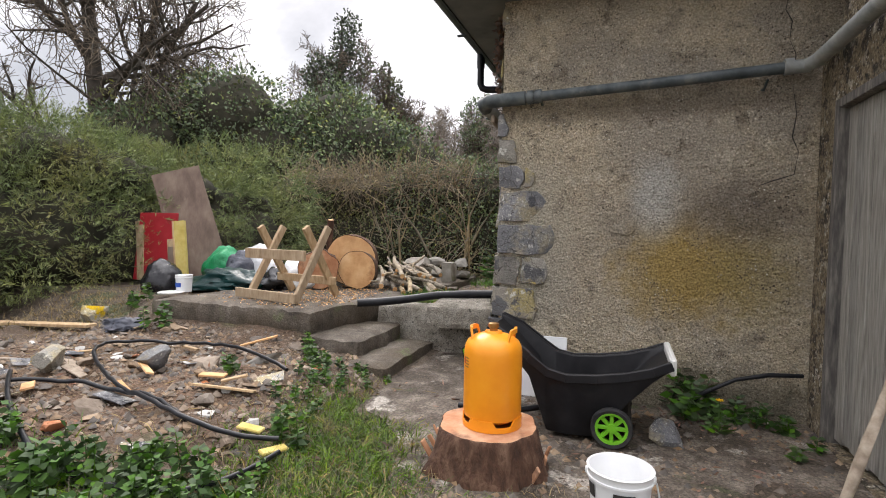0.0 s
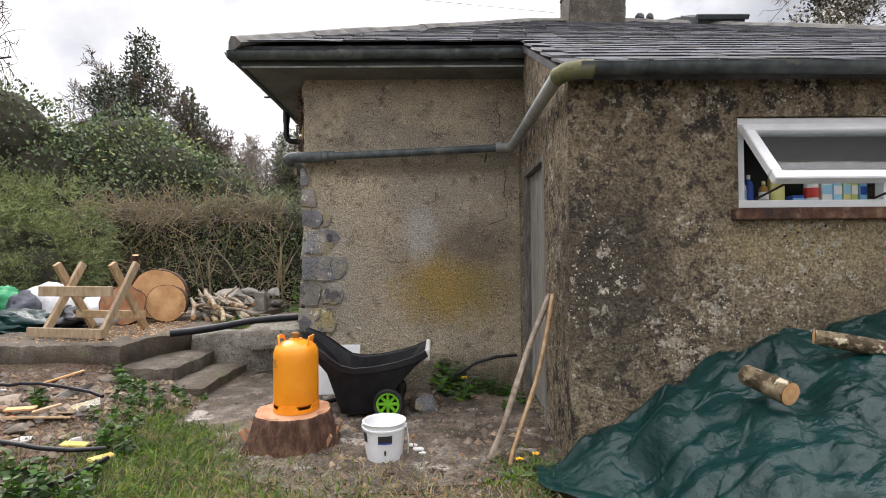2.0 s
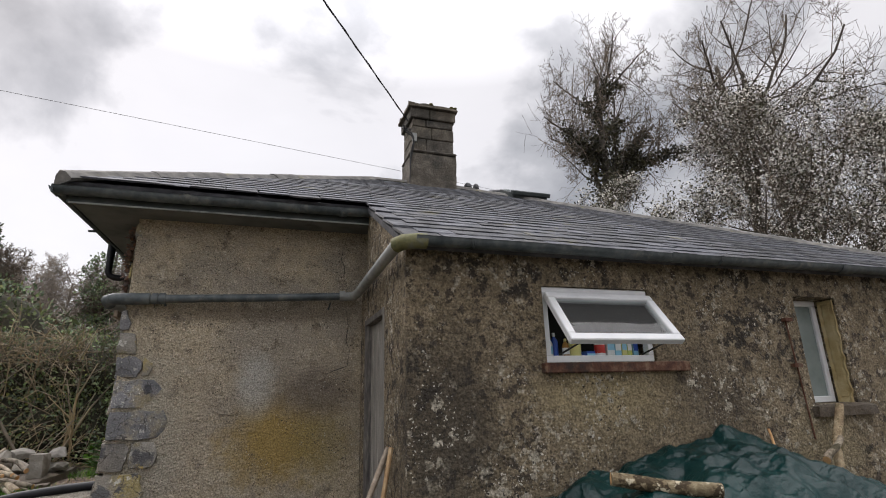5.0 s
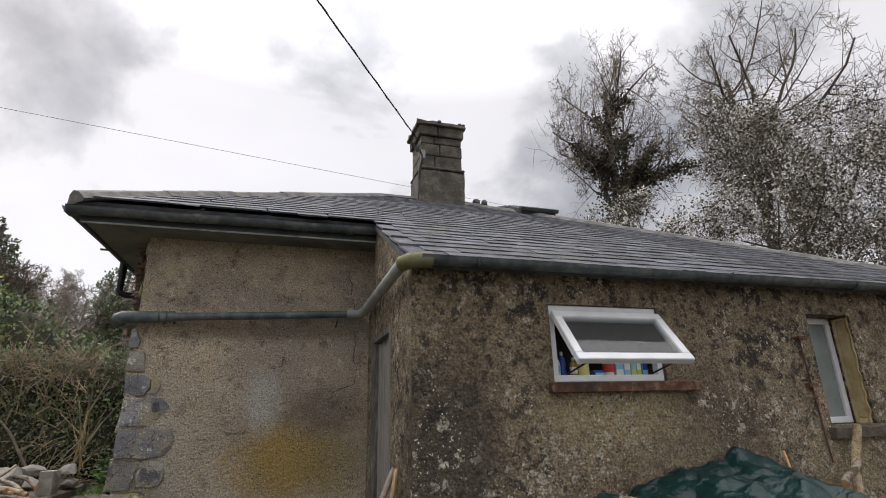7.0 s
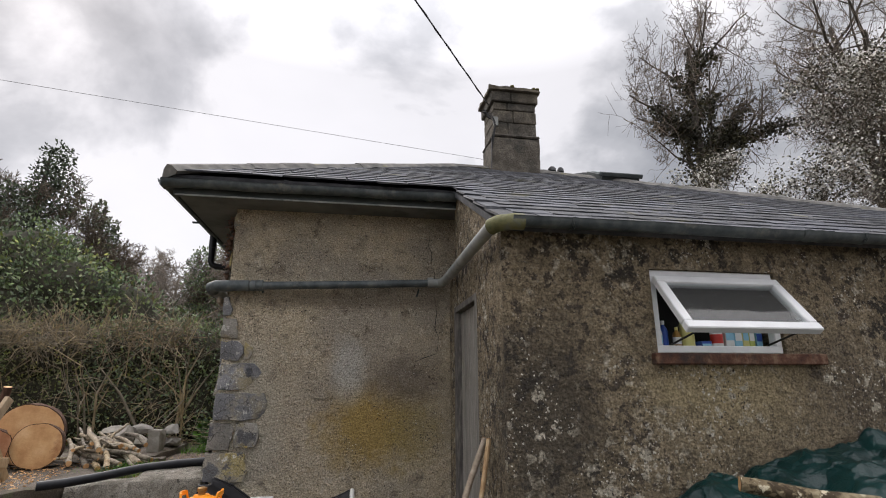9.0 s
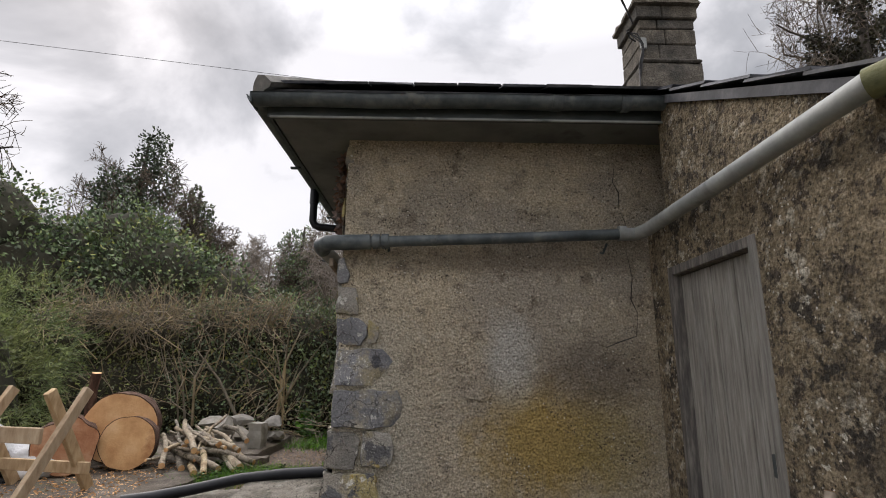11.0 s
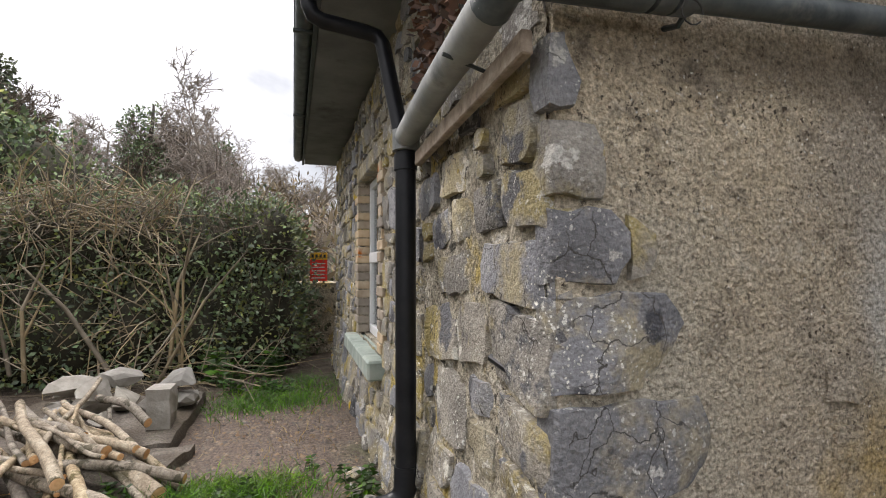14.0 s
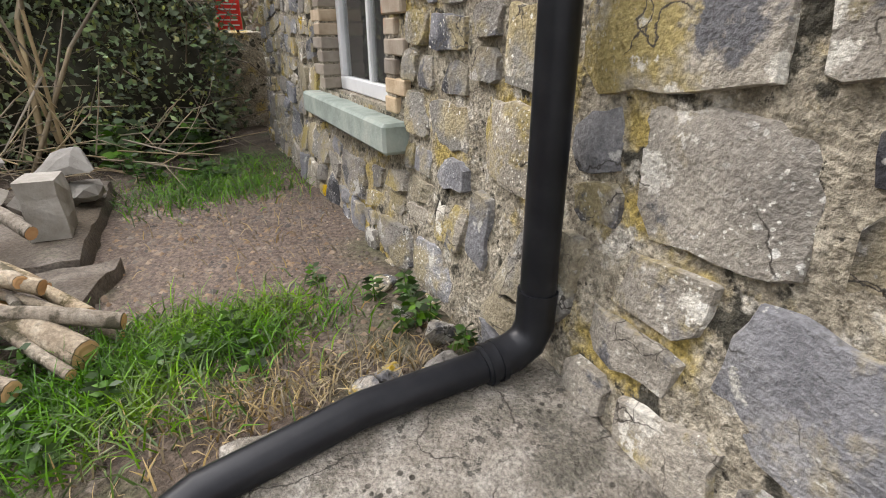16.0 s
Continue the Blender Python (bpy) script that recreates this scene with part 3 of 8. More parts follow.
og = thing("outhouse_gutter", (XL, YE, 2.38), "weathered grey half-round gutter with a mossy end", "gutter")
part("channel", gutter((XL + 0.02, YE - 0.05, 2.45), (XR + 0.3, YE - 0.05, 2.455), 0.058), M_GUTTER, og, "", 50)
for gx, w in ((1.62, 0.03), (3.35, 0.24), (3.85, 0.03), (5.3, 0.2), (6.6, 0.03)):
    part("joint", gutter((gx, YE - 0.05, 2.452), (gx + w, YE - 0.05, 2.452), 0.065), M_GUTTER, og, "", 50)
part("mossy_elbow", tube(bmesh.new(), [(XL + 0.1, YE - 0.05, 2.425), (XL + 0.04, YE - 0.05, 2.425), (XL - 0.05, YE - 0.02, 2.42), (XL - 0.085, YE + 0.05, 2.415)], 0.055, 16), M_GUTTER_MOSS, og, "green mossy pipe bend", 50)

rp = thing("wall_rain_pipe", (0.2, YA - 0.1, 2.36), "long grey rainwater pipe bracketed across the roughcast wall", "pipe")
PZ0, PZ1 = 2.305, 2.40
part("sloping_pipe", tube(bmesh.new(), [(XL - 0.085, YE + 0.03, 2.415), (XL - 0.085, YA - 0.2, 2.395), (XL - 0.12, YA - 0.1, 2.39), (XL - 0.24, YA - 0.085, 2.385)], 0.045, 16), M_GALV, rp, "", 50)
part("level_pipe", tube(bmesh.new(), [(XL - 0.22, YA - 0.085, PZ1 - 0.01), (0.2, YA - 0.085, (PZ0 + PZ1) / 2), (-0.72, YA - 0.085, PZ0 + 0.01), (XS - 0.13, YA - 0.085, PZ0)], 0.038, 16), M_GUTTER, rp, "", 50)
part("corner_bend", tube(bmesh.new(), [(-0.74, YA - 0.085, PZ0 + 0.01), (XS - 0.10, YA - 0.085, PZ0), (XS - 0.142, YA - 0.05, PZ0 - 0.008), (XS - 0.145, YA + 0.03, PZ0 - 0.025)], 0.053, 16), M_GUTTER, rp, "grey-green pipe bend", 50)
part("corner_pipe", tube(bmesh.new(), [(XS - 0.145, YA + 0.0, PZ0 - 0.018), (XS - 0.13, 4.55, 2.272), (XS - 0.115, 5.08, 2.235)], 0.052, 16), M_GALV, rp, "pale grey plastic pipe", 50)
for px_, m_ in ((0.99, M_GALV), (-0.7, M_GUTTER), (-0.64, M_GUTTER)):
    part("collar", ring_clip((px_, YA - 0.085, PZ0 + 0.047 * (px_ + 0.95)), (1, 0, 0.04), 0.052, 0.05), m_, rp, "", 40)
for bx in (0.86, -0.62):
    part("bracket", tube(bmesh.new(), [(bx, YA, PZ0 - 0.03), (bx, YA - 0.05, PZ0 - 0.045), (bx + 0.01, YA - 0.11, PZ0 + 0.01)], 0.008, 6), M_FASCIA, rp)
part("wire_loop", tube(bmesh.new(), [(-0.66 + 0.03 * math.cos(a), YA - 0.14, PZ0 - 0.06 + 0.03 * math.sin(a)) for a in np.linspace(0, 5.6, 12)], 0.002, 5), M_DARK, rp)
part("tie_strap", tube(bmesh.new(), [(XS, 4.27, 2.24), (XS - 0.06, 4.25, 2.22), (XS - 0.2, 4.23, 2.25)], 0.006, 6), M_FASCIA, rp)

dp = thing("black_downpipe", (XS - 0.11, 5.12, 0.6), "black plastic downpipe with a bend onto the retaining wall", "downpipe")
part("upper_bend", tube(bmesh.new(), [(XES - 0.02, 5.2, 3.04), (XES - 0.02, 5.2, 2.83), (XES, 5.205, 2.79), (XES + 0.04, 5.21, 2.772), (XS - 0.27, 5.25, 2.765), (XS - 0.215, 5.25, 2.75), (XS - 0.19, 5.24, 2.71), (XS - 0.125, 5.14, 2.27)], 0.036, 14), M_BLACKPIPE, dp, "", 50)
part("upright_pipe", tube(bmesh.new(), [(XS - 0.11, 5.11, 2.22), (XS - 0.11, 5.11, 0.72)], 0.046, 18), M_BLACKPIPE, dp, "", 50)
part("socket", ring_clip((XS - 0.11, 5.10, 2.225), (0, 0, 1), 0.062, 0.09), M_GALV, dp, "rusty grey socket", 40)
part("collar", ring_clip((XS - 0.11, 5.11, 2.13), (0, 0, 1), 0.053, 0.07), M_BLACKPIPE, dp, "", 40)
part("foot_bend", tube(bmesh.new(), [(XS - 0.11, 5.11, 0.80), (XS - 0.112, 5.11, 0.70), (XS - 0.135, 5.11, 0.655), (XS - 0.18, 5.11, 0.632), (XS - 0.27, 5.11, 0.617)], 0.052, 18), M_BLACKPIPE, dp, "", 50)
for k in range(2):
    part("rib", ring_clip((XS - 0.225 - 0.03 * k, 5.11, 0.622 - 0.004 * k), (-1, 0, -0.1), 0.057, 0.014), M_BLACKPIPE, dp, "", 40)
part("level_pipe", tube(bmesh.new(), [(XS - 0.25, 5.11, 0.619), (-1.53, 5.11, 0.602), (-1.88, 5.06, 0.572), (-2.2, 4.9, 0.525), (-2.45, 4.76, 0.50), (-2.62, 4.66, 0.495)], 0.043, 16), M_BLACKPIPE, dp, "", 50)

# ---- rubble masonry ----
def clip(poly, a, b, c):
    """The part of a polygon where a u + b v <= c."""
    out = []
    for (u0, v0), (u1, v1) in zip(poly, poly[1:] + poly[:1]):
        d0, d1 = a * u0 + b * v0 - c, a * u1 + b * v1 - c
        if d0 <= 0:
            out.append((u0, v0))
        if d0 * d1 < 0:
            t = d0 / (d0 - d1)
            out.append((u0 + t * (u1 - u0), v0 + t * (v1 - v0)))
    return out


def stone_cells(u0, u1, v0, v1, hole, wmin, wmax, hmin, hmax, rng):
    """Roughly squared stones in wavering courses: cells as polygons, with some courses split in two and corners knocked off."""
    def warp(u, v):
        return (u + 0.035 * math.sin(3.1 * v + 1.7 * u) + 0.015 * math.sin(9 * v + 2), v + 0.045 * math.sin(1.3 * u + 2.1 * v) + 0.025 * math.sin(4.3 * u + 1) + 0.012 * math.sin(11 * u + 3 * v))
    rects, v = [], v0
    while v < v1:
        h = min(rng.uniform(hmin, hmax), v1 - v + 0.02)
        u = u0
        while u < u1 - 0.02:
            w = rng.uniform(wmin, wmax) * (0.75 + 0.5 * h / hmax)
            w = w if u + w < u1 - wmin * 0.6 else u1 - u
            if h > 0.62 * hmax and rng.random() < 0.35:
                s = h * rng.uniform(0.44, 0.56)
                w = min(w, 1.1 * h) if u + w < u1 - 0.01 else w
                rects += [(u, u + w, v, v + s), (u, u + w, v + s, v + h)]
            elif w > 0.7 * wmax and rng.random() < 0.3:
                s, g = w * rng.uniform(0.55, 0.75), h * rng.uniform(0.4, 0.6)
                rects += [(u, u + s, v, v + h), (u + s, u + w, v, v + g), (u + s, u + w, v + g, v + h)]
            else:
                rects.append((u, u + w, v, v + h))
            u += w
        v += h
    cells = []
    for a, b, c, d in rects:
        if hole:
            if b > hole[0] and a < hole[1] and d > hole[2] and c < hole[3]:
                if a < hole[0] - 0.08:
                    b = hole[0]
                elif b > hole[1] + 0.08:
                    a = hole[1]
                elif c < hole[2] - 0.05:
                    d = hole[2]
                elif d > hole[3] + 0.05:
                    c = hole[3]
                else:
                    continue
        w, h = b - a, d - c
        poly = []
        for cu, cv, su, sv in ((a, c, 1, 1), (b, c, -1, 1), (b, d, -1, -1), (a, d, 1, -1)):
            k, g = rng.uniform(0.04, 0.22) * min(w, 0.3), rng.uniform(0.04, 0.3) * h
            p, q = (cu + su * k, cv + rng.uniform(0, 0.05) * h * sv), (cu + rng.uniform(0, 0.04) * w * su, cv + sv * g)
            poly += [q, p] if su * sv > 0 else [p, q]
        near_hole = hole and b > hole[0] - 0.06 and a < hole[1] + 0.06 and d > hole[2] - 0.06 and c < hole[3] + 0.06
        cells.append(poly if near_hole else [warp(*p) for p in poly])
    return cells


def stone_mesh(poly, place, rng, joint=0.012, proud=(0.020, 0.036)):
    """A rough-faced stone that fills a cell. place(u, v, d) puts it on the wall, d proud of it."""
    n = len(poly)
    cu, cv = sum(p[0] for p in poly) / n, sum(p[1] for p in poly) / n
    pts = []
    for (a, b), (c, d) in zip(poly, poly[1:] + poly[:1]):
        ln = math.hypot(c - a, d - b)
        if ln < 0.012:
            continue
        pts.append((a, b))
        for i in range(1, int(ln / 0.07) + 1):
            t = i / (int(ln / 0.07) + 1)
            pts.append((a + (c - a) * t + rng.uniform(-0.011, 0.011), b + (d - b) * t + rng.uniform(-0.011, 0.011)))
    if len(pts) < 3:
        return None
    ru, rv = max(abs(p[0] - cu) for p in pts), max(abs(p[1] - cv) for p in pts)
    if ru < 0.035 or rv < 0.025:
        return None
    k = max(0.3, 1 - joint / min(ru, rv))
    pts = [(cu + (u - cu) * k, cv + (v - cv) * k) for u, v in pts]
    base = rng.uniform(*proud)
    tu, tv = rng.uniform(-0.03, 0.03), rng.uniform(-0.05, 0.035)
    # two or three fracture planes chip the face into facets
    breaks = [(math.cos(a), math.sin(a), rng.uniform(0.1, 0.75), rng.uniform(0.08, 0.3)) for a in (rng.uniform(0, 6.28) for _ in range(rng.randint(2, 4)))]
    seed = rng.uniform(0, 90)
    n = len(pts)
    vs, fs = [], []
    steps = ((1.0, -0.05), (0.99, base - 0.012), (0.955, base), (0.78, base), (0.55, base), (0.28, base))
    for s, dd in steps:
        for u, v in pts:
            uu, vv = cu + (u - cu) * s, cv + (v - cv) * s
            if dd < 0 and s == 1.0:
                vs.append(place(uu, vv, dd))
                continue
            e = tu * (uu - cu) + tv * (vv - cv)
            for ca, sa, o, k in breaks:
                e -= max(0.0, ca * (uu - cu) + sa * (vv - cv) - o * min(ru, rv)) * k
            q = Vector((uu * 1.0, vv, seed))
            vs.append(place(uu, vv, max(dd + e + 0.010 * noise.noise(q * 9) + 0.006 * noise.noise(q * 24), -0.012)))
    vs.append(place(cu, cv, base + 0.010 * noise.noise(Vector((cu, cv, seed)) * 9)))
    m = len(steps) - 1
    for r in range(m):
        for i in range(n):
            j = (i + 1) % n
            fs.append((r * n + i, r * n + j, (r + 1) * n + j, (r + 1) * n + i))
    for i in range(n):
        fs.append((m * n + i, m * n + (i + 1) % n, (m + 1) * n))
    return vs, fs


def masonry(parent, cells, place, rng, mats, **k):
    for c in cells:
        r = stone_mesh(c, place, rng, **k)
        if r:
            me = mesh_from("stone", r[0], r[1], rng.choice(mats))
            bm = bmesh.new()
            bm.from_mesh(me)
            bmesh.ops.recalc_face_normals(bm, faces=bm.faces)
            bm.to_mesh(me)
            bm.free()
            part("stone", me, None, parent, "", 24)


def batter(v):
    return 0.11 * (1 - smoothstep(-0.1, 1.3, np.array(v)))


def place_s(u, v, d):
    return (XS - 0.004 - d - float(batter(v)), u, v)


def rough_block(x0, x1, y0, y1, z0, z1, step=0.08, amp=0.02, seed=1, skew=0.0):
    """A cast block with an uneven face and crumbled edges."""
    bm = boxed(x0, x1, y0, y1, z0, z1)
    for ax, lo, hi in ((0, x0, x1), (1, y0, y1), (2, z0, z1)):
        n = max(1, int((hi - lo) / step))
        for i in range(1, n):
            co, no = [0, 0, 0], [0, 0, 0]
            co[ax], no[ax] = lo + (hi - lo) * i / n, 1
            bmesh.ops.bisect_plane(bm, geom=bm.verts[:] + bm.edges[:] + bm.faces[:], plane_co=co, plane_no=no)
    for v in bm.verts:
        p = v.co * 3.1 + Vector((seed, 0, 0))
        edge = sum((abs(v.co[k] - lo) < 1e-4 or abs(v.co[k] - hi) < 1e-4) for k, lo, hi in ((0, x0, x1), (1, y0, y1), (2, z0, z1)))
        d = noise.noise_vector(p * 1.7) * amp + noise.noise_vector(p * 5) * amp * 0.6
        if edge >= 2:
            c = Vector(((x0 + x1) / 2, (y0 + y1) / 2, (z0 + z1) / 2)) - v.co
            d += Vector((math.copysign(1, c.x) * (abs(v.co.x - x0) < 1e-4 or abs(v.co.x - x1) < 1e-4), math.copysign(1, c.y) * (abs(v.co.y - y0) < 1e-4 or abs(v.co.y - y1) < 1e-4),
                         math.copysign(1, c.z) * (abs(v.co.z - z1) < 1e-4))) * (0.010 + 0.032 * abs(noise.noise(p * 2.6)))
        v.co += d
        v.co.x += skew * (v.co.y - y0)
    return bm


# ---- door ----
dt = thing("door_1", (XL + 0.06, 3.3, 0.02), "weathered grey boarded outhouse door, closed", "door", "", "structure")
nb = 7
for i in range(nb):
    y0 = DOOR[0] + 0.05 + i * (DOOR[1] - DOOR[0] - 0.1) / nb
    part("board", boxed(XL + 0.05 + 0.003 * (i % 2), XL + 0.08, y0 + 0.003, y0 + (DOOR[1] - DOOR[0] - 0.1) / nb - 0.003, 0.05 + 0.01 * (i % 3), DOOR[3] - 0.06, 0.003), M_DOOR, dt)
part("jamb", boxed(XL - 0.006, XL + 0.09, DOOR[1] - 0.05, DOOR[1] + 0.01, 0.0, DOOR[3], 0.004), M_DOORFRAME, dt, "dark peeling door jamb")
part("jamb", boxed(XL - 0.006, XL + 0.09, DOOR[0] - 0.01, DOOR[0] + 0.05, 0.0, DOOR[3], 0.004), M_DOOR, dt)
part("head", boxed(XL - 0.004, XL + 0.09, DOOR[0] + 0.05, DOOR[1] - 0.05, DOOR[3] - 0.055, DOOR[3], 0.004), M_DOORFRAME, dt)
part("latch", boxed(XL + 0.03, XL + 0.05, DOOR[0] + 0.1, DOOR[0] + 0.13, 1.02, 1.12, 0.004), M_FASCIA, dt)

# ---- outhouse windows ----
M_GLASS = glass("window_glass")
M_FROST = mat("frosted_glass", [(0.16, 0.20, 0.19), (0.22, 0.26, 0.25), (0.27, 0.31, 0.30)], 3, 0.25, 0.1, 80)
M_RUSTSILL = mat("rusty_painted_sill", [(0.05, 0.025, 0.018), (0.12, 0.055, 0.035), (0.26, 0.17, 0.11)], 14, 0.9, 0.8, 50, patches=[((0.05, 0.035, 0.03), 6, 0.5, 0.62)], depth=0.01)
M_REVEAL = mat("ochre_reveal", [(0.30, 0.22, 0.10), (0.42, 0.33, 0.16), (0.5, 0.41, 0.24)], 8, 0.95, 0.6, 50)


def frame_bars(parent, x0, x1, y0, y1, z0, z1, w, m, names=("top_rail", "bottom_rail", "stile", "stile")):
    part(names[0], boxed(x0, x1, y0, y1, z1 - w, z1, 0.005), m, parent)
    part(names[1], boxed(x0, x1, y0, y1, z0, z0 + w, 0.005), m, parent)
    part(names[2], boxed(x0, x0 + w, y0 + 0.001, y1 - 0.001, z0 + w, z1 - w, 0.004), m, parent)
    part(names[3], boxed(x1 - w, x1, y0 + 0.001, y1 - 0.001, z0 + w, z1 - w, 0.004), m, parent)


w1 = thing("window_1", (2.76, YF, WIN[2]), "white plastic top-hung window, propped open", "window", "", "structure")
x0, x1, z0, z1 = WIN
frame_bars(w1, x0 + 0.004, x1 - 0.004, YF + 0.02, YF + 0.085, z0 + 0.004, z1 - 0.004, 0.05, M_WHITE, ("frame_head", "frame_sill", "frame_jamb", "frame_jamb"))
tilt = Matrix.Translation((0, YF + 0.015, z1 - 0.085)) @ Matrix.Rotation(radians(-39), 4, "X")
SH = 0.50
for nm, a in (("top_rail", (x0 + 0.01, x1 - 0.01, -0.055, 0, -0.06, 0)), ("bottom_rail", (x0 + 0.01, x1 - 0.01, -0.055, 0, -SH, -SH + 0.065)),
              ("stile", (x0 + 0.01, x0 + 0.075, -0.054, -0.001, -SH + 0.065, -0.06)), ("stile", (x1 - 0.075, x1 - 0.01, -0.054, -0.001, -SH + 0.065, -0.06))):
    part("sash_" + nm, boxed(*a, bevel=0.007, m=tilt), M_WHITE, w1)
part("sash_pane", boxed(x0 + 0.07, x1 - 0.07, -0.034, -0.026, -SH + 0.06, -0.055, m=tilt), M_GLASS, w1, "clear double glazed pane").visible_shadow = False
for sx in (x0 + 0.12, x1 - 0.12):
    part("stay", tube(bmesh.new(), [(sx, YF + 0.02, z0 + 0.06), (sx + 0.05, YF - 0.14, z0 + 0.12), (sx + 0.09, YF - 0.27, z0 + 0.17)], 0.007, 6), M_DARK, w1, "black window stay")
tagged(part("window_sill_1", boxed(x0 - 0.05, x1 + 0.27, YF - 0.06, YF + 0.02, z0 - 0.075, z0 + 0.0, 0.008), M_RUSTSILL), "flaking rust-red painted stone window sill", "window sill", "", "structure")
structure("inner_ledge", boxed(x0 - 0.05, x1 + 0.05, YF + 0.09, YF + 0.42, z0 - 0.03, z0 + 0.045), M_WHITE, "white inner window ledge", "window ledge")
# added backing sheet, its near-black colour stands for the room's darkness
structure("inner_reveal", boxed(x0 - 0.3, x1 + 0.3, YF + 0.5, YF + 0.53, z0 - 0.4, z1 + 0.2), M_DARK, "dark sheet added for the unlit room behind the window", "wall")
w2 = thing("window_2", (5.3, YF, WIN2[2]), "narrow white plastic window with frosted glass", "window", "", "structure")
frame_bars(w2, WIN2[0] + 0.004, WIN2[1] - 0.016, YF + 0.18, YF + 0.24, WIN2[2] + 0.004, WIN2[3] - 0.004, 0.055, M_WHITE, ("frame_head", "frame_sill", "frame_jamb", "frame_jamb"))
part("pane", boxed(WIN2[0] + 0.05, WIN2[1] - 0.06, YF + 0.205, YF + 0.215, WIN2[2] + 0.05, WIN2[3] - 0.05), M_FROST, w2, "frosted pane")
part("reveal", rough_block(WIN2[1] - 0.014, WIN2[1] - 0.002, YF + 0.004, YF + 0.178, WIN2[2] + 0.004, WIN2[3] - 0.004, 0.05, 0.004, 8), M_REVEAL, w2, "crumbling ochre plaster reveal")
tagged(part("window_sill_2", rough_block(WIN2[0] - 0.06, WIN2[1] + 0.17, YF - 0.07, YF + 0.178, WIN2[2] - 0.1, WIN2[2] - 0.004, 0.06, 0.006, 5), M_CONCRETE), "grey concrete window sill with lichen", "window sill", "", "structure")
M_RUST = mat("rusty_red_paint", [(0.07, 0.03, 0.02), (0.13, 0.055, 0.035), (0.12, 0.085, 0.06)], 20, 0.9, 0.6, 60)
cd = thing("rusty_wall_pipe", (4.6, YF - 0.02, 1.2), "thin rusty red pipe fixed to the roughcast", "pipe")
part("pipe", tube(bmesh.new(), [(4.72, YF - 0.014, 1.97), (4.75, YF - 0.014, 1.5), (4.78, YF - 0.014, 0.95)], 0.007, 8), M_RUST, cd, "", 50)
for cz in (1.95, 1.55):
    part("clip", boxed(4.69, 4.78, YF - 0.042, YF, cz, cz + 0.03), M_RUST, cd)

# bottles and packets on the inner ledge
def coloured(name, c, rough=0.35, k=0.08):
    c2 = tuple(min(1, v * (1 + k) + 0.01) for v in c)
    c0 = tuple(v * (1 - k) for v in c)
    return mat(name, [c0, c, c2], 8, rough, 0.05, 60, patches=[(tuple(v * 0.75 for v in c), 5, 0.62, 0.8)])


def bottle(x, y, h, r, body, cap, name, label, band=None):
    z = WIN[2] + 0.045
    b = thing(name, (x, y, z), label, "bottle", "bottles on the window ledge")
    part("body", lathe(bmesh.new(), [(0, 0), (r, 0.002), (r, h * 0.62), (r * 0.85, h * 0.72), (r * 0.35, h * 0.82), (r * 0.35, h * 0.86), (0, h * 0.86)], (x, y, z), 14), body, b, "", 40)
    part("cap", lathe(bmesh.new(), [(0, h * 0.85), (r * 0.42, h * 0.85), (r * 0.4, h), (0, h)], (x, y, z), 12), cap, b, "", 40)
    if band:
        part("paper_label", lathe(bmesh.new(), [(r + 0.001, h * 0.18), (r + 0.0015, h * 0.2), (r + 0.0015, h * 0.5), (r + 0.001, h * 0.52)], (x, y, z), 14), band, b, "", 40)


def packet(x, y, w, d, h, body, band, name, label):
    z = WIN[2] + 0.045
    b = thing(name, (x, y, z), label, "packet", "packets on the window ledge")
    part("carton", boxed(x - w / 2, x + w / 2, y - d / 2, y + d / 2, z, z + h, 0.003), body, b)
    part("printed_band", boxed(x - w / 2 + 0.004, x + w / 2 - 0.004, y - d / 2 - 0.003, y - d / 2 + 0.002, z + h * 0.3, z + h * 0.62), band, b)


C_BLUE, C_WHITE, C_YEL, C_RED = coloured("blue_plastic", (0.03, 0.08, 0.35)), coloured("white_plastic", (0.7, 0.7, 0.68)), coloured("pale_yellow_plastic", (0.6, 0.55, 0.2)), coloured("red_print", (0.5, 0.04, 0.03))
C_CYAN, C_GREEN, C_BROWN = coloured("light_blue_print", (0.25, 0.5, 0.65)), coloured("lime_print", (0.45, 0.5, 0.12)), coloured("amber_plastic", (0.3, 0.15, 0.03))
bottle(2.40, YF + 0.18, 0.17, 0.028, C_WHITE, C_BLUE, "spray_bottle", "white plastic bottle with a blue cap on the ledge", C_CYAN)
bottle(2.47, YF + 0.22, 0.20, 0.03, C_BLUE, C_WHITE, "detergent_bottle", "dark blue plastic bottle on the window ledge")
bottle(2.54, YF + 0.17, 0.15, 0.028, C_BROWN, C_YEL, "oil_bottle", "small amber bottle with a yellow cap", C_WHITE)
bottle(2.63, YF + 0.18, 0.27, 0.048, C_YEL, C_WHITE, "washing_liquid_bottle", "tall cloudy yellow plastic bottle on the ledge")
bottle(2.84, YF + 0.15, 0.19, 0.042, C_WHITE, C_RED, "powder_tub", "white tub with red printing", C_RED)
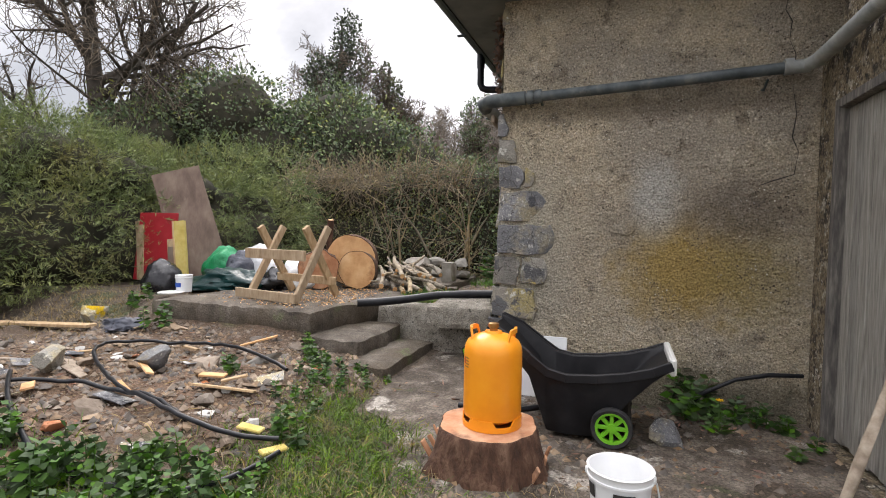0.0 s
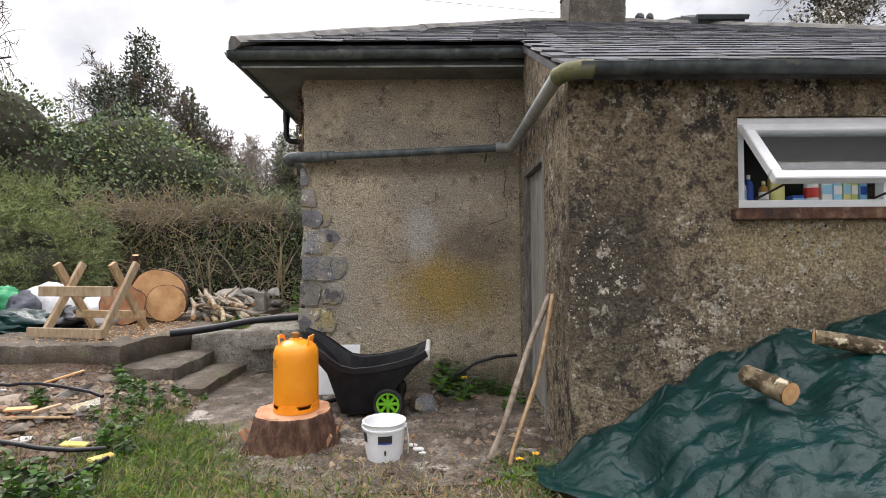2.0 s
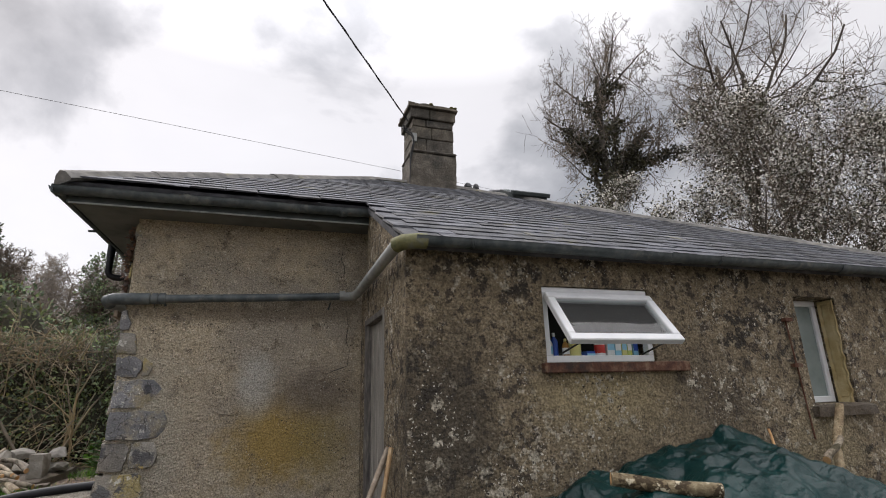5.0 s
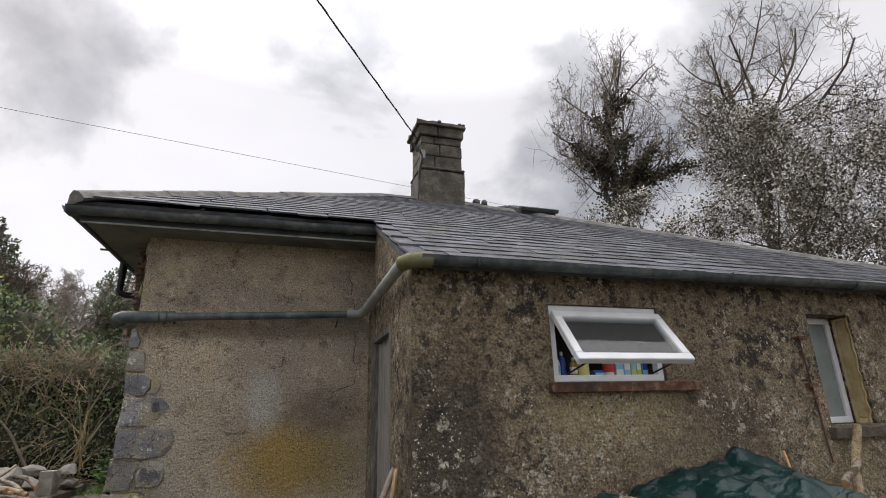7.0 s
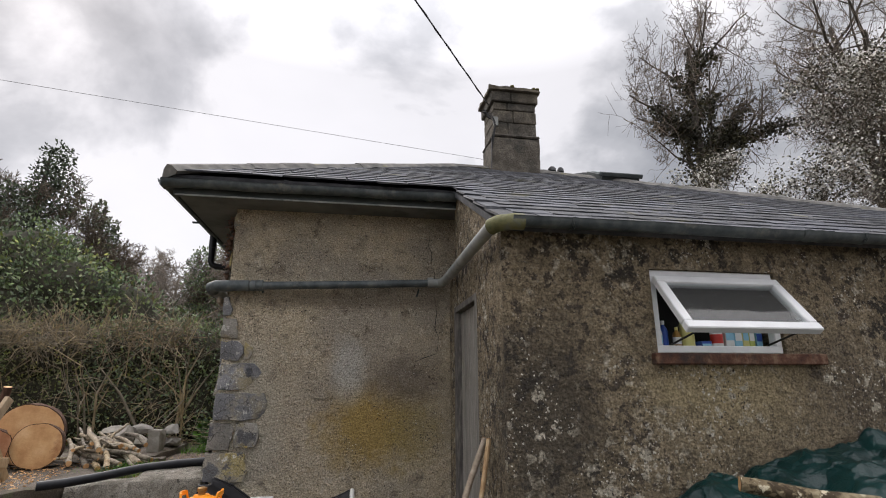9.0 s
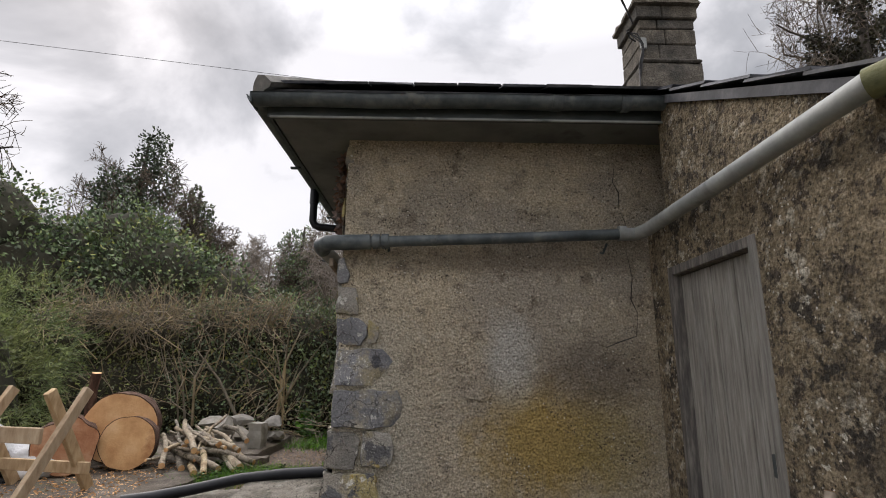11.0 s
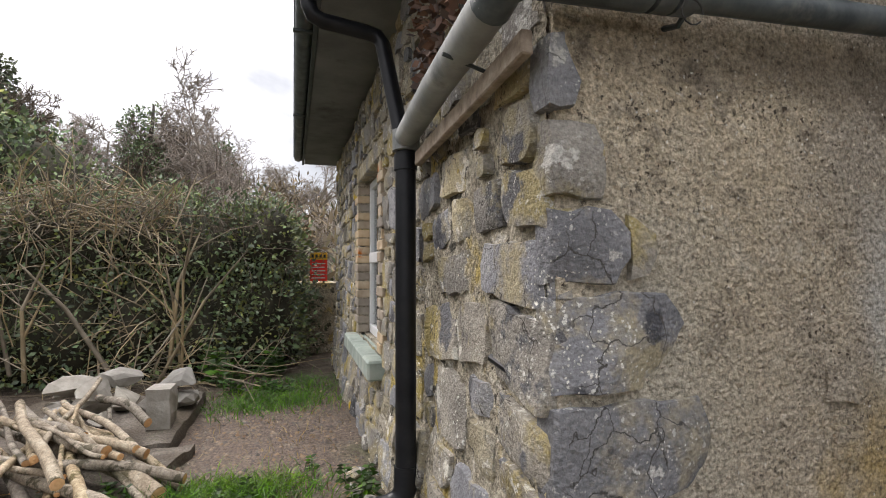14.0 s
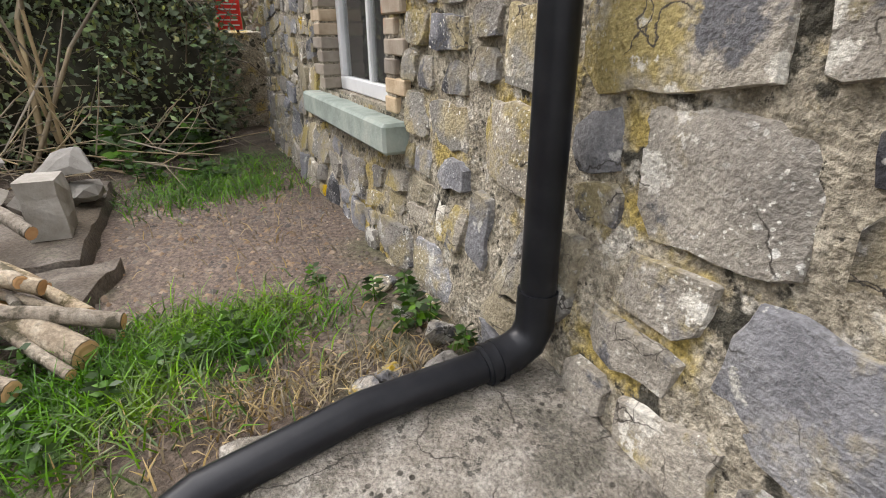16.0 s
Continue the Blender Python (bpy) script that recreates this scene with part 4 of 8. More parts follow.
for i, (bx, bw, bh, c, d, nm, lb) in enumerate(((2.74, 0.08, 0.05, C_BLUE, C_CYAN, "sponge_packet", "flat blue packet on the window ledge"), (2.93, 0.07, 0.19, C_WHITE, C_CYAN, "soap_packet", "white and light blue packet"),
                          (3.00, 0.06, 0.18, C_CYAN, C_WHITE, "tissue_packet", "light blue packet with white print"), (3.06, 0.05, 0.19, C_YEL, C_CYAN, "tablet_box", "pale yellow upright box"),
                          (3.11, 0.045, 0.18, C_GREEN, C_WHITE, "cleaner_box", "lime green upright box"), (3.17, 0.05, 0.17, C_CYAN, C_BLUE, "tissue_box", "light blue box with dark print"))):
    packet(bx, YF + 0.17, bw, 0.09, bh, c, d, nm, lb)

# ---- window in the stone wall ----
M_SILL = mat("greenish_stone_sill", [(0.20, 0.24, 0.21), (0.30, 0.35, 0.31), (0.40, 0.43, 0.38)], 6, 0.85, 0.5, 40, patches=[((0.16, 0.15, 0.12), 3, 0.58, 0.7)])
M_BRICK = mat("buff_and_orange_brick", [(0.30, 0.235, 0.165), (0.41, 0.335, 0.25), (0.48, 0.41, 0.315)], 9, 0.92, 0.6, 50, rnd=0.35, patches=[((0.42, 0.17, 0.08), 1.8, 0.55, 0.6)])
ws = thing("window_3", (XS + 0.2, 6.95, SWIN[2]), "white painted timber sash window with glazing bars", "window", "", "structure")
ya, yb, za, zb = SWIN
xw = XS + 0.07
for nm, a in (("frame_head", (xw, xw + 0.09, ya + 0.015, yb - 0.015, zb - 0.07, zb - 0.004)), ("frame_foot", (xw, xw + 0.09, ya + 0.015, yb - 0.015, za + 0.004, za + 0.08)),
              ("frame_jamb", (xw, xw + 0.09, ya + 0.015, ya + 0.075, za + 0.08, zb - 0.07)), ("frame_jamb", (xw, xw + 0.09, yb - 0.075, yb - 0.015, za + 0.08, zb - 0.07)),
              ("meeting_rail", (xw - 0.012, xw + 0.08, ya + 0.075, yb - 0.075, 1.70, 1.79)), ("glazing_bar", (xw + 0.01, xw + 0.05, (ya + yb) / 2 - 0.014, (ya + yb) / 2 + 0.014, za + 0.08, 1.70)),
              ("glazing_bar", (xw + 0.01, xw + 0.05, (ya + yb) / 2 - 0.014, (ya + yb) / 2 + 0.014, 1.79, zb - 0.07))):
    part(nm, boxed(*a, bevel=0.005), M_WHITE, ws)
for y_a, y_b in ((ya + 0.075, (ya + yb) / 2 - 0.014), ((ya + yb) / 2 + 0.014, yb - 0.075)):
    for z_a, z_b in ((za + 0.08, 1.70), (1.79, zb - 0.07)):
        part("pane", boxed(xw + 0.028, xw + 0.033, y_a, y_b, z_a, z_b), M_GLASS, ws).visible_shadow = False
tagged(part("window_sill_3", boxed(XS - 0.13, XS + 0.17, ya - 0.2, yb + 0.22, za - 0.15, za - 0.02, 0.014), M_SILL), "thick greenish stone window sill", "window sill", "", "structure")
rng = random.Random(3)
bricks = thing("brick_reveal", (XS + 0.05, 6.9, za), "buff and orange brick jambs round a window", "brick jamb", "", "structure")
for side, yj in ((0, ya), (1, yb)):
    z = za + 0.005
    k = 0
    while z < zb - 0.03:
        w = 0.21 if k % 2 else 0.115
        y0b, y1b = (yj - w, yj + 0.008) if side == 0 else (yj - 0.008, yj + w)
        part("brick", boxed(XS - 0.035 + rng.uniform(-0.006, 0.006), XS + 0.19, y0b, y1b, z, z + 0.066, 0.006), M_BRICK, bricks)
        z += 0.077
        k += 1
for yj in (ya - 0.108, yb + 0.002):
    part("bedding", boxed(XS - 0.03, XS + 0.168, yj, yj + 0.106, za, zb), M_MORTAR, bricks, "pale mortar between bricks")
structure("window_lintel", boxed(XS - 0.03, XS + 0.3, ya - 0.14, yb + 0.14, zb, zb + 0.14, 0.012), M_STONE_TAN, "long stone lintel over the window", "lintel")
M_CURTAIN = mat("cream_board", [(0.3, 0.24, 0.14), (0.4, 0.33, 0.2), (0.46, 0.4, 0.28)], 3, 0.8, 0.1, 30)
tagged(part("leaning_board", boxed(XS + 0.62, XS + 0.65, ya - 0.1, yb + 0.3, 0.6, 1.62), M_CURTAIN), "cream wooden board standing inside the room", "board")

# ---- slab, steps and retaining wall ----
structure("concrete_slab", rough_block(-4.85, -2.80, 4.06, 6.7, 0.24, 0.485, skew=0.25), M_CONCRETE, "broken-edged grey concrete slab littered with sawdust", "slab", 40)
structure("stone_flag", rough_block(-3.7, -2.30, 6.72, 8.2, 0.3, 0.50, seed=4), M_CONCRETE, "mossy concrete base under loose stones", "slab", 40)
structure("step_upper", rough_block(-2.85, -2.22, 3.98, 4.95, -0.1, 0.265, seed=7), M_CONCRETE, "worn concrete step", "step", 40)
structure("step_lower", rough_block(-2.26, -1.84, 3.75, 4.93, -0.1, 0.125, seed=9), M_CONCRETE, "worn concrete step", "step", 40)
structure("retaining_wall", rough_block(-2.52, -1.0, 4.90, 5.25, -0.1, 0.46, seed=11, amp=0.009, step=0.06), M_LIMEWASH, "low pitted concrete retaining wall", "retaining wall", 40)
bm = rough_block(-1.85, -0.98, 4.66, 5.22, 0.30, 0.555, seed=14, amp=0.012, step=0.05)
for v in bm.verts:
    v.co.z += max(0, (v.co.x + 1.75)) * 0.03 - 0.12 * max(0, 5.0 - v.co.y) * (v.co.z > 0.4)
structure("concrete_haunch", bm, M_LIMEWASH, "rough pitted concrete haunch against the stone wall", "kerb", 40)


def yard():
    rng = random.Random(8)
    pts = [(-1.8, 3.3), (-1.25, 2.75), (-1.0, 2.1), (-0.2, 1.75), (0.6, 1.9), (1.24, 2.2), (1.24, YA + 0.05), (-0.98, YA + 0.05), (-1.0, 4.92), (-1.9, 4.92)]
    fine = []
    for (a, b), (c, d) in zip(pts, pts[1:] + pts[:1]):
        for i in range(6):
            t = i / 6
            fine.append((a + (c - a) * t + rng.uniform(-0.05, 0.05) * (0 < t), b + (d - b) * t + rng.uniform(-0.05, 0.05) * (0 < t)))
    bm = bmesh.new()
    f = bm.faces.new([bm.verts.new((u, v, 0.012)) for u, v in fine])
    r = bmesh.ops.extrude_face_region(bm, geom=[f])
    bmesh.ops.translate(bm, vec=(0, 0, -0.12), verts=[e for e in r["geom"] if isinstance(e, bmesh.types.BMVert)])
    bmesh.ops.recalc_face_normals(bm, faces=bm.faces)
    return bm


M_YARD = mat("damp_yard_concrete", [(0.07, 0.056, 0.042), (0.135, 0.11, 0.087), (0.23, 0.197, 0.163)], 6, 0.85, 0.9, 45, depth=0.02, speck=0.5,
             patches=[((0.055, 0.042, 0.03), 1.6, 0.46, 0.58), ((0.34, 0.31, 0.27), 2.6, 0.57, 0.64), ((0.06, 0.07, 0.03), 2.0, 0.60, 0.68)])
structure("yard_pavement", yard(), M_YARD, "cracked damp concrete yard strewn with earth", "pavement")

# ---- chimney, skylight, cables ----
ch = thing("chimney", (2.85, 7.0, 4.6), "sooty stone chimney stack with a mossy cap", "chimney")
CX0, CX1, CY0, CY1 = 2.47, 3.33, 6.60, 7.35
z = 4.62
rng = random.Random(5)
rows_ = [0.24, 0.24, 0.23, 0.22]
h = sum(rows_)
part("rendered_base", rough_block(CX0 - 0.005, CX1, CY0, CY1, z, z + h, 0.08, 0.014, 6), M_CHIMNEY, ch, "lichened rendered base", 50)
z += h
part("ledge", boxed(CX0 - 0.0, CX1 + 0.0, CY0 - 0.005, CY1, z, z + 0.05, 0.02), M_CHIMNEY, ch)
z += 0.05
for k, h in enumerate((0.25, 0.24, 0.15, 0.2)):
    o = 0.035 if k < 3 else -0.005
    cut = CX0 + o + (0.3 + 0.12 * (k % 2)) * (CX1 - CX0)
    part("block", boxed(CX0 + o + rng.uniform(0, 0.012), cut - 0.004, CY0 + o + rng.uniform(0, 0.012), CY1 - o, z, z + h - 0.008, 0.014), M_CHIMNEY, ch)
    part("block", boxed(cut + 0.004, CX1 - o - rng.uniform(0, 0.012), CY0 + o + rng.uniform(0, 0.012), CY1 - o, z, z + h - 0.008, 0.014), M_CHIMNEY, ch)
    z += h
part("cap", rough_block(CX0 - 0.07, CX1 + 0.05, CY0 - 0.07, CY1 + 0.05, z, z + 0.075, 0.1, 0.012, 3), M_CHIMNEY, ch)
M_MOSS = mat("dry_moss", [(0.09, 0.085, 0.03), (0.15, 0.14, 0.05), (0.22, 0.19, 0.09)], 14, 0.95, 0.8, 40)
bm = bmesh.new()
for i in range(26):
    a = (rng.uniform(CX0 + 0.3, CX1), rng.uniform(CY0 - 0.05, CY1), z + 0.07)
    bmesh.ops.create_icosphere(bm, subdivisions=1, radius=rng.uniform(0.02, 0.05), matrix=Matrix.Translation(a) @ Matrix.Diagonal((1, 1, 0.5, 1)))
tagged(part("moss", bm, M_MOSS, ch, "tufts of dry moss", 180), kind="stuff")
M_WIRE = mat("black_cable", [(0.015, 0.015, 0.016), (0.025, 0.025, 0.027), (0.04, 0.04, 0.04)], 20, 0.5, 0.1, 60)
br = thing("cable_bracket", (CX0 - 0.1, CY0 + 0.1, 5.95), "iron bracket with insulators and coiled wires on the chimney", "bracket")
part("arm", tube(bmesh.new(), [(CX0, CY0 + 0.1, 5.92), (CX0 - 0.1, CY0 + 0.06, 5.95), (CX0 - 0.13, CY0 + 0.02, 6.02)], 0.012, 8), M_WIRE, br)
part("insulator", lathe(bmesh.new(), [(0, 0), (0.03, 0.01), (0.02, 0.03), (0.03, 0.05), (0, 0.07)], (CX0 - 0.13, CY0 + 0.02, 5.98), 10), M_WIRE, br)
part("junction_box", boxed(CX0 + 0.02, CX0 + 0.11, CY0 + 0.0, CY0 + 0.04, 5.75, 5.92, 0.01), M_GALV, br)
for k in range(3):
    part("wire", tube(bmesh.new(), [(CX0 - 0.12, CY0 + 0.02, 6.0), (CX0 - 0.03 + 0.02 * k, CY0 - 0.03, 5.95 - 0.07 * k), (CX0 + 0.05, CY0 - 0.02, 5.80 - 0.05 * k), (CX0 - 0.015, CY0 + 0.02, 5.5 - 0.1 * k), (CX0 - 0.02, CY0 + 0.05, 4.95)], 0.008, 6), M_WIRE, br)


def sag(p, q, drop, n=24):
    return [(p[0] + (q[0] - p[0]) * t, p[1] + (q[1] - p[1]) * t, p[2] + (q[2] - p[2]) * t - drop * 4 * t * (1 - t)) for t in np.linspace(0, 1, n)]


CAB0, CAB1 = (2.42, 6.63, 6.15), (-5.8, -4.85, 6.65)
cb = thing("overhead_supply_cable", (CX0 - 0.1, CY0, 6.3), "thick black twisted supply cable overhead", "cable")
part("strand", tube(bmesh.new(), sag(CAB0, CAB1, 0.0), 0.012, 6), M_WIRE, cb)
part("strand", tube(bmesh.new(), [(p[0] + 0.012 * math.sin(i * 1.3), p[1], p[2] + 0.014 * math.cos(i * 1.3)) for i, p in enumerate(sag(CAB0, CAB1, 0.0, 90))], 0.007, 5), M_WIRE, cb)
cb = thing("telephone_wire", (CX0, CY1, 5.4), "thin black telephone wire overhead", "cable")
part("wire", tube(bmesh.new(), sag((-40, 1.42, 6.63), (40, 21.1, 8.7), 0.0), 0.005, 5), M_WIRE, cb)

sk = thing("roof_light", (4.45, 6.4, roof_z(6.4)), "small dark metal roof light, slightly raised", "roof light")
rot = Matrix.Translation((4.42, 6.25, roof_z(6.25) + 0.03)) @ Matrix.Rotation(math.atan(SLOPE), 4, "X")
part("kerb", boxed(-0.33, 0.33, -0.3, 0.3, -0.02, 0.09, 0.008, rot), M_FASCIA, sk)
part("pane", boxed(-0.27, 0.27, -0.25, 0.25, 0.092, 0.1, 0.0, rot @ Matrix.Translation((0, 0, 0.004))), M_FROST, sk)
part("lid", boxed(-0.36, 0.36, -0.34, -0.24, 0.06, 0.13, 0.01, rot), M_FASCIA, sk)
M_LEAD = mat("lead_sheet", [(0.035, 0.037, 0.04), (0.06, 0.062, 0.066), (0.1, 0.1, 0.105)], 6, 0.55, 0.4, 25)
for cx_, cr in ((3.62, 0.075), (3.78, 0.06)):
    t_ = thing("vent_cowl", (cx_, 6.85, roof_z(6.85)), "small round black vent cowl on the ridge", "vent", "ridge vents")
    part("stem", lathe(bmesh.new(), [(0.04, -0.02), (0.04, 0.07)], (cx_, 6.85, roof_z(6.85)), 12), M_LEAD, t_)
    part("hood", lathe(bmesh.new(), [(0, 0.06), (cr, 0.06), (cr * 0.95, 0.11), (cr * 0.5, 0.15), (0, 0.16)], (cx_, 6.85, roof_z(6.85)), 14), M_LEAD, t_, "", 50)
bm = bmesh.new()
tube(bm, [(3.85, 6.72, roof_z(6.72) + 0.0), (4.1, 6.62, roof_z(6.62) + 0.05), (4.5, 6.55, roof_z(6.55) + 0.07), (4.95, 6.35, roof_z(6.35) + 0.05)], [0.03, 0.05, 0.06, 0.03], 10)
tagged(part("lead_flashing", bm, M_LEAD, None, "", 60), "crumpled dark sheet of lead over the roof light", "flashing")

# ridge and hip tiles
M_RIDGE = mat("clay_ridge_tile", [(0.09, 0.088, 0.08), (0.15, 0.145, 0.135), (0.24, 0.23, 0.21)], 8, 0.9, 0.5, 40, rnd=0.2, patches=[((0.2, 0.19, 0.09), 3, 0.6, 0.7)])
hips = thing("ridge_tiles", (RIDGE_X0, RIDGE_Y, ZR), "mortared grey ridge and hip tiles", "ridge tiles", "", "structure")
for p, q in (((XES - 0.02, YEA - 0.02, ZEA + 0.03), (RIDGE_X0, RIDGE_Y, ZR + 0.03)), ((RIDGE_X0, RIDGE_Y, ZR + 0.03), (RIDGE_X1, RIDGE_Y, ZR + 0.03)), ((RIDGE_X1, RIDGE_Y, ZR + 0.03), (XR + 0.35, YE, ZE + 0.03))):
    p, q = Vector(p), Vector(q)
    n = int((q - p).length / 0.42)
    for i in range(n):
        a, b = p + (q - p) * (i / n), p + (q - p) * ((i + 1.04) / n)
        bm = bmesh.new()
        d = (b - a).normalized()
        s = d.cross(Vector((0, 0, 1))).normalized()
        up = s.cross(d)
        off = Vector((0, 0, rng.uniform(-0.004, 0.008)))
        rings = []
        for e in (a, b):
            rings.append([bm.verts.new(e + off + s * u + up * w) for u, w in ((-0.13, -0.055), (-0.07, 0.012), (0, 0.04), (0.07, 0.012), (0.13, -0.055), (0.1, -0.075), (-0.1, -0.075))])
        for k in range(7):
            bm.faces.new((rings[0][k], rings[0][(k + 1) % 7], rings[1][(k + 1) % 7], rings[1][k]))
        bm.faces.new(rings[0])
        bm.faces.new(rings[1])
        bmesh.ops.recalc_face_normals(bm, faces=bm.faces)
        part("ridge_tile", bm, M_RIDGE, hips)
# the outhouse gable strip under the verge
bm = bmesh.new()
tri = [(YE + 0.12, 2.46), (YEA + 0.1, 2.46), (YEA + 0.1, roof_z(YEA + 0.1) - 0.07), (YE + 0.12, roof_z(YE + 0.12) - 0.07)]
f0 = [bm.verts.new((XL, y, z)) for y, z in tri]
f1 = [bm.verts.new((XL + 0.25, y, z)) for y, z in tri]
bm.faces.new(f0)
bm.faces.new(list(reversed(f1)))
for i in range(4):
    bm.faces.new((f0[i], f0[(i + 1) % 4], f1[(i + 1) % 4], f1[i]))
bmesh.ops.recalc_face_normals(bm, faces=bm.faces)
structure("wall_verge", bm, M_RENDER_F, "weathered rendered strip under the roof verge", "wall")

# ---- garden wall and sign ----
M_SIGNRED, M_SIGNYEL = coloured("red_sign_paint", (0.8, 0.03, 0.02), 0.4), coloured("yellow_sign_paint", (0.75, 0.42, 0.02), 0.4)
gw = structure("garden_wall", rough_block(-2.6, 0.6, 10.9, 11.3, 0.0, 1.44, 0.2, 0.02, 21), M_MORTAR, "old ivy-edged rubble garden wall", "wall")
sn = thing("warning_sign", (-1.15, 10.9, 1.46), "red and yellow sign with small white writing", "sign")
part("board", boxed(-1.28, -1.02, 10.93, 10.945, 1.45, 1.80), M_SIGNRED, sn)
part("header", boxed(-1.28, -1.02, 10.926, 10.94, 1.78, 1.89), M_SIGNYEL, sn)
for k in range(5):
    part("text_line", boxed(-1.255, -1.05 - 0.012 * (k % 2), 10.925, 10.932, 1.49 + 0.055 * k, 1.505 + 0.055 * k), C_WHITE, sn)
for k in range(4):
    part("header_mark", boxed(-1.26 + 0.06 * k, -1.225 + 0.06 * k, 10.92, 10.93, 1.81, 1.86), M_DARK, sn)
for k in range(2):
    part("post", boxed(-1.24 + 0.15 * k, -1.21 + 0.15 * k, 10.945, 10.97, 1.3, 1.86), M_FASCIA, sn)
# ---- yard things ----
M_ORANGE = mat("orange_cylinder_paint", [(0.78, 0.25, 0.008), (0.84, 0.29, 0.01), (0.88, 0.33, 0.015)], 5, 0.38, 0.08, 40, patches=[((0.55, 0.16, 0.01), 5, 0.66, 0.76)], spec=0.5)
M_BRASS = mat("brass_valve", [(0.25, 0.14, 0.04), (0.35, 0.2, 0.07), (0.45, 0.3, 0.1)], 20, 0.4, 0.1, 60, metal=0.8)
M_BARK = mat("reddish_bark", [(0.035, 0.018, 0.011), (0.085, 0.042, 0.025), (0.17, 0.10, 0.065)], 18, 0.95, 1.0, 50, streak=(1, 1, 0.35), depth=0.02)
M_CUT = mat("fresh_cut_wood", [(0.46, 0.24, 0.10), (0.62, 0.36, 0.165), (0.72, 0.47, 0.25)], 5, 0.8, 0.3, 50, patches=[((0.34, 0.15, 0.06), 3, 0.56, 0.7)])
M_CUT_RED = mat("red_cut_wood", [(0.36, 0.15, 0.07), (0.48, 0.24, 0.13), (0.6, 0.38, 0.24)], 6, 0.85, 0.5, 50, patches=[((0.2, 0.1, 0.06), 4, 0.56, 0.7)])
M_PLASTIC_BLACK = mat("black_moulded_plastic", [(0.007, 0.007, 0.009), (0.011, 0.011, 0.013), (0.018, 0.018, 0.02)], 10, 0.5, 0.25, 180, depth=0.002, spec=0.3, patches=[((0.035, 0.032, 0.03), 4, 0.66, 0.82)])
M_TYRE = mat("tyre_rubber", [(0.015, 0.015, 0.016), (0.025, 0.025, 0.026), (0.045, 0.043, 0.04)], 12, 0.8, 0.3, 60)
M_LIME = coloured("lime_green_plastic", (0.16, 0.48, 0.02), 0.4)
M_PINE = mat("sawn_softwood", [(0.30, 0.20, 0.11), (0.42, 0.30, 0.18), (0.52, 0.40, 0.26)], 8, 0.8, 0.3, 60, streak=(3, 3, 1), rnd=0.15, patches=[((0.24, 0.17, 0.11), 4, 0.58, 0.72)])

# gas cylinder
CY_AT = (-0.65, 2.66, 0.235)
gc = thing("gas_cylinder", CY_AT, "orange steel gas cylinder standing on a tree stump", "gas cylinder")
R = 0.158
part("body", lathe(bmesh.new(), [(0.0, 0.035), (R * 0.8, 0.035), (R - 0.004, 0.055), (R, 0.08), (R, 0.16), (R, 0.24), (R, 0.32), (R, 0.40),
                                  (R * 0.97, 0.43), (R * 0.88, 0.458), (R * 0.68, 0.482), (R * 0.4, 0.496), (0.05, 0.50), (0.045, 0.51), (0, 0.51)], CY_AT, 40), M_ORANGE, gc, "", 40)
bm = bmesh.new()
rings = [[], [], [], []]
for k in range(48):
    a = 2 * math.pi * k / 48
    slot = (k % 12) in (3, 4, 5, 6, 7)
    for j, (r, z) in enumerate(((R + 0.004, 0.0), (R + 0.004, 0.028 if slot else 0.06), (R - 0.004, 0.028 if slot else 0.06), (R - 0.004, 0.0))):
        rings[j].append(bm.verts.new((CY_AT[0] + r * math.cos(a), CY_AT[1] + r * math.sin(a), CY_AT[2] + z)))
for j in range(4):
    for k in range(48):
        bm.faces.new((rings[j][k], rings[j][(k + 1) % 48], rings[(j + 1) % 4][(k + 1) % 48], rings[(j + 1) % 4][k]))
bmesh.ops.recalc_face_normals(bm, faces=bm.faces)
part("foot_ring", bm, M_ORANGE, gc, "", 40)
for a0 in (math.pi, 0.0):
    bm = bmesh.new()
    vs = []
    for k in range(13):
        t = k / 12
        a = a0 + (t - 0.5) * 1.5
        z = 0.445 + 0.088 * min(1, math.sin(t * math.pi) * 1.9)
        r = R * 0.80 - 0.01
        for rr, zz in ((r, z), (r + 0.012, z), (r + 0.012, z - 0.026), (r, z - 0.026)):
            vs.append(bm.verts.new((CY_AT[0] + rr * math.cos(a), CY_AT[1] + rr * math.sin(a), CY_AT[2] + zz)))
    for k in range(12):
        for j in range(4):
            bm.faces.new((vs[4 * k + j], vs[4 * k + (j + 1) % 4], vs[4 * k + 4 + (j + 1) % 4], vs[4 * k + 4 + j]))
    bmesh.ops.recalc_face_normals(bm, faces=bm.faces)
    part("carry_handle", bm, M_ORANGE, gc, "", 40)
part("valve", lathe(bmesh.new(), [(0, 0.50), (0.022, 0.50), (0.022, 0.525), (0.03, 0.53), (0.03, 0.55), (0.012, 0.555), (0, 0.556)], CY_AT, 14), M_BRASS, gc, "brass valve", 40)


def on_cylinder(a, z, w, h, m, name, r=R + 0.001):
    bm = bmesh.new()
    vs = [[bm.verts.new((CY_AT[0] + r * math.cos(a + w * (t - 0.5) / r), CY_AT[1] + r * math.sin(a + w * (t - 0.5) / r), CY_AT[2] + zz)) for t in (0, 0.25, 0.5, 0.75, 1)] for zz in (z, z + h)]
    for i in range(4):
        bm.faces.new((vs[0][i], vs[0][i + 1], vs[1][i + 1], vs[1][i]))
    part(name, bm, m, gc)


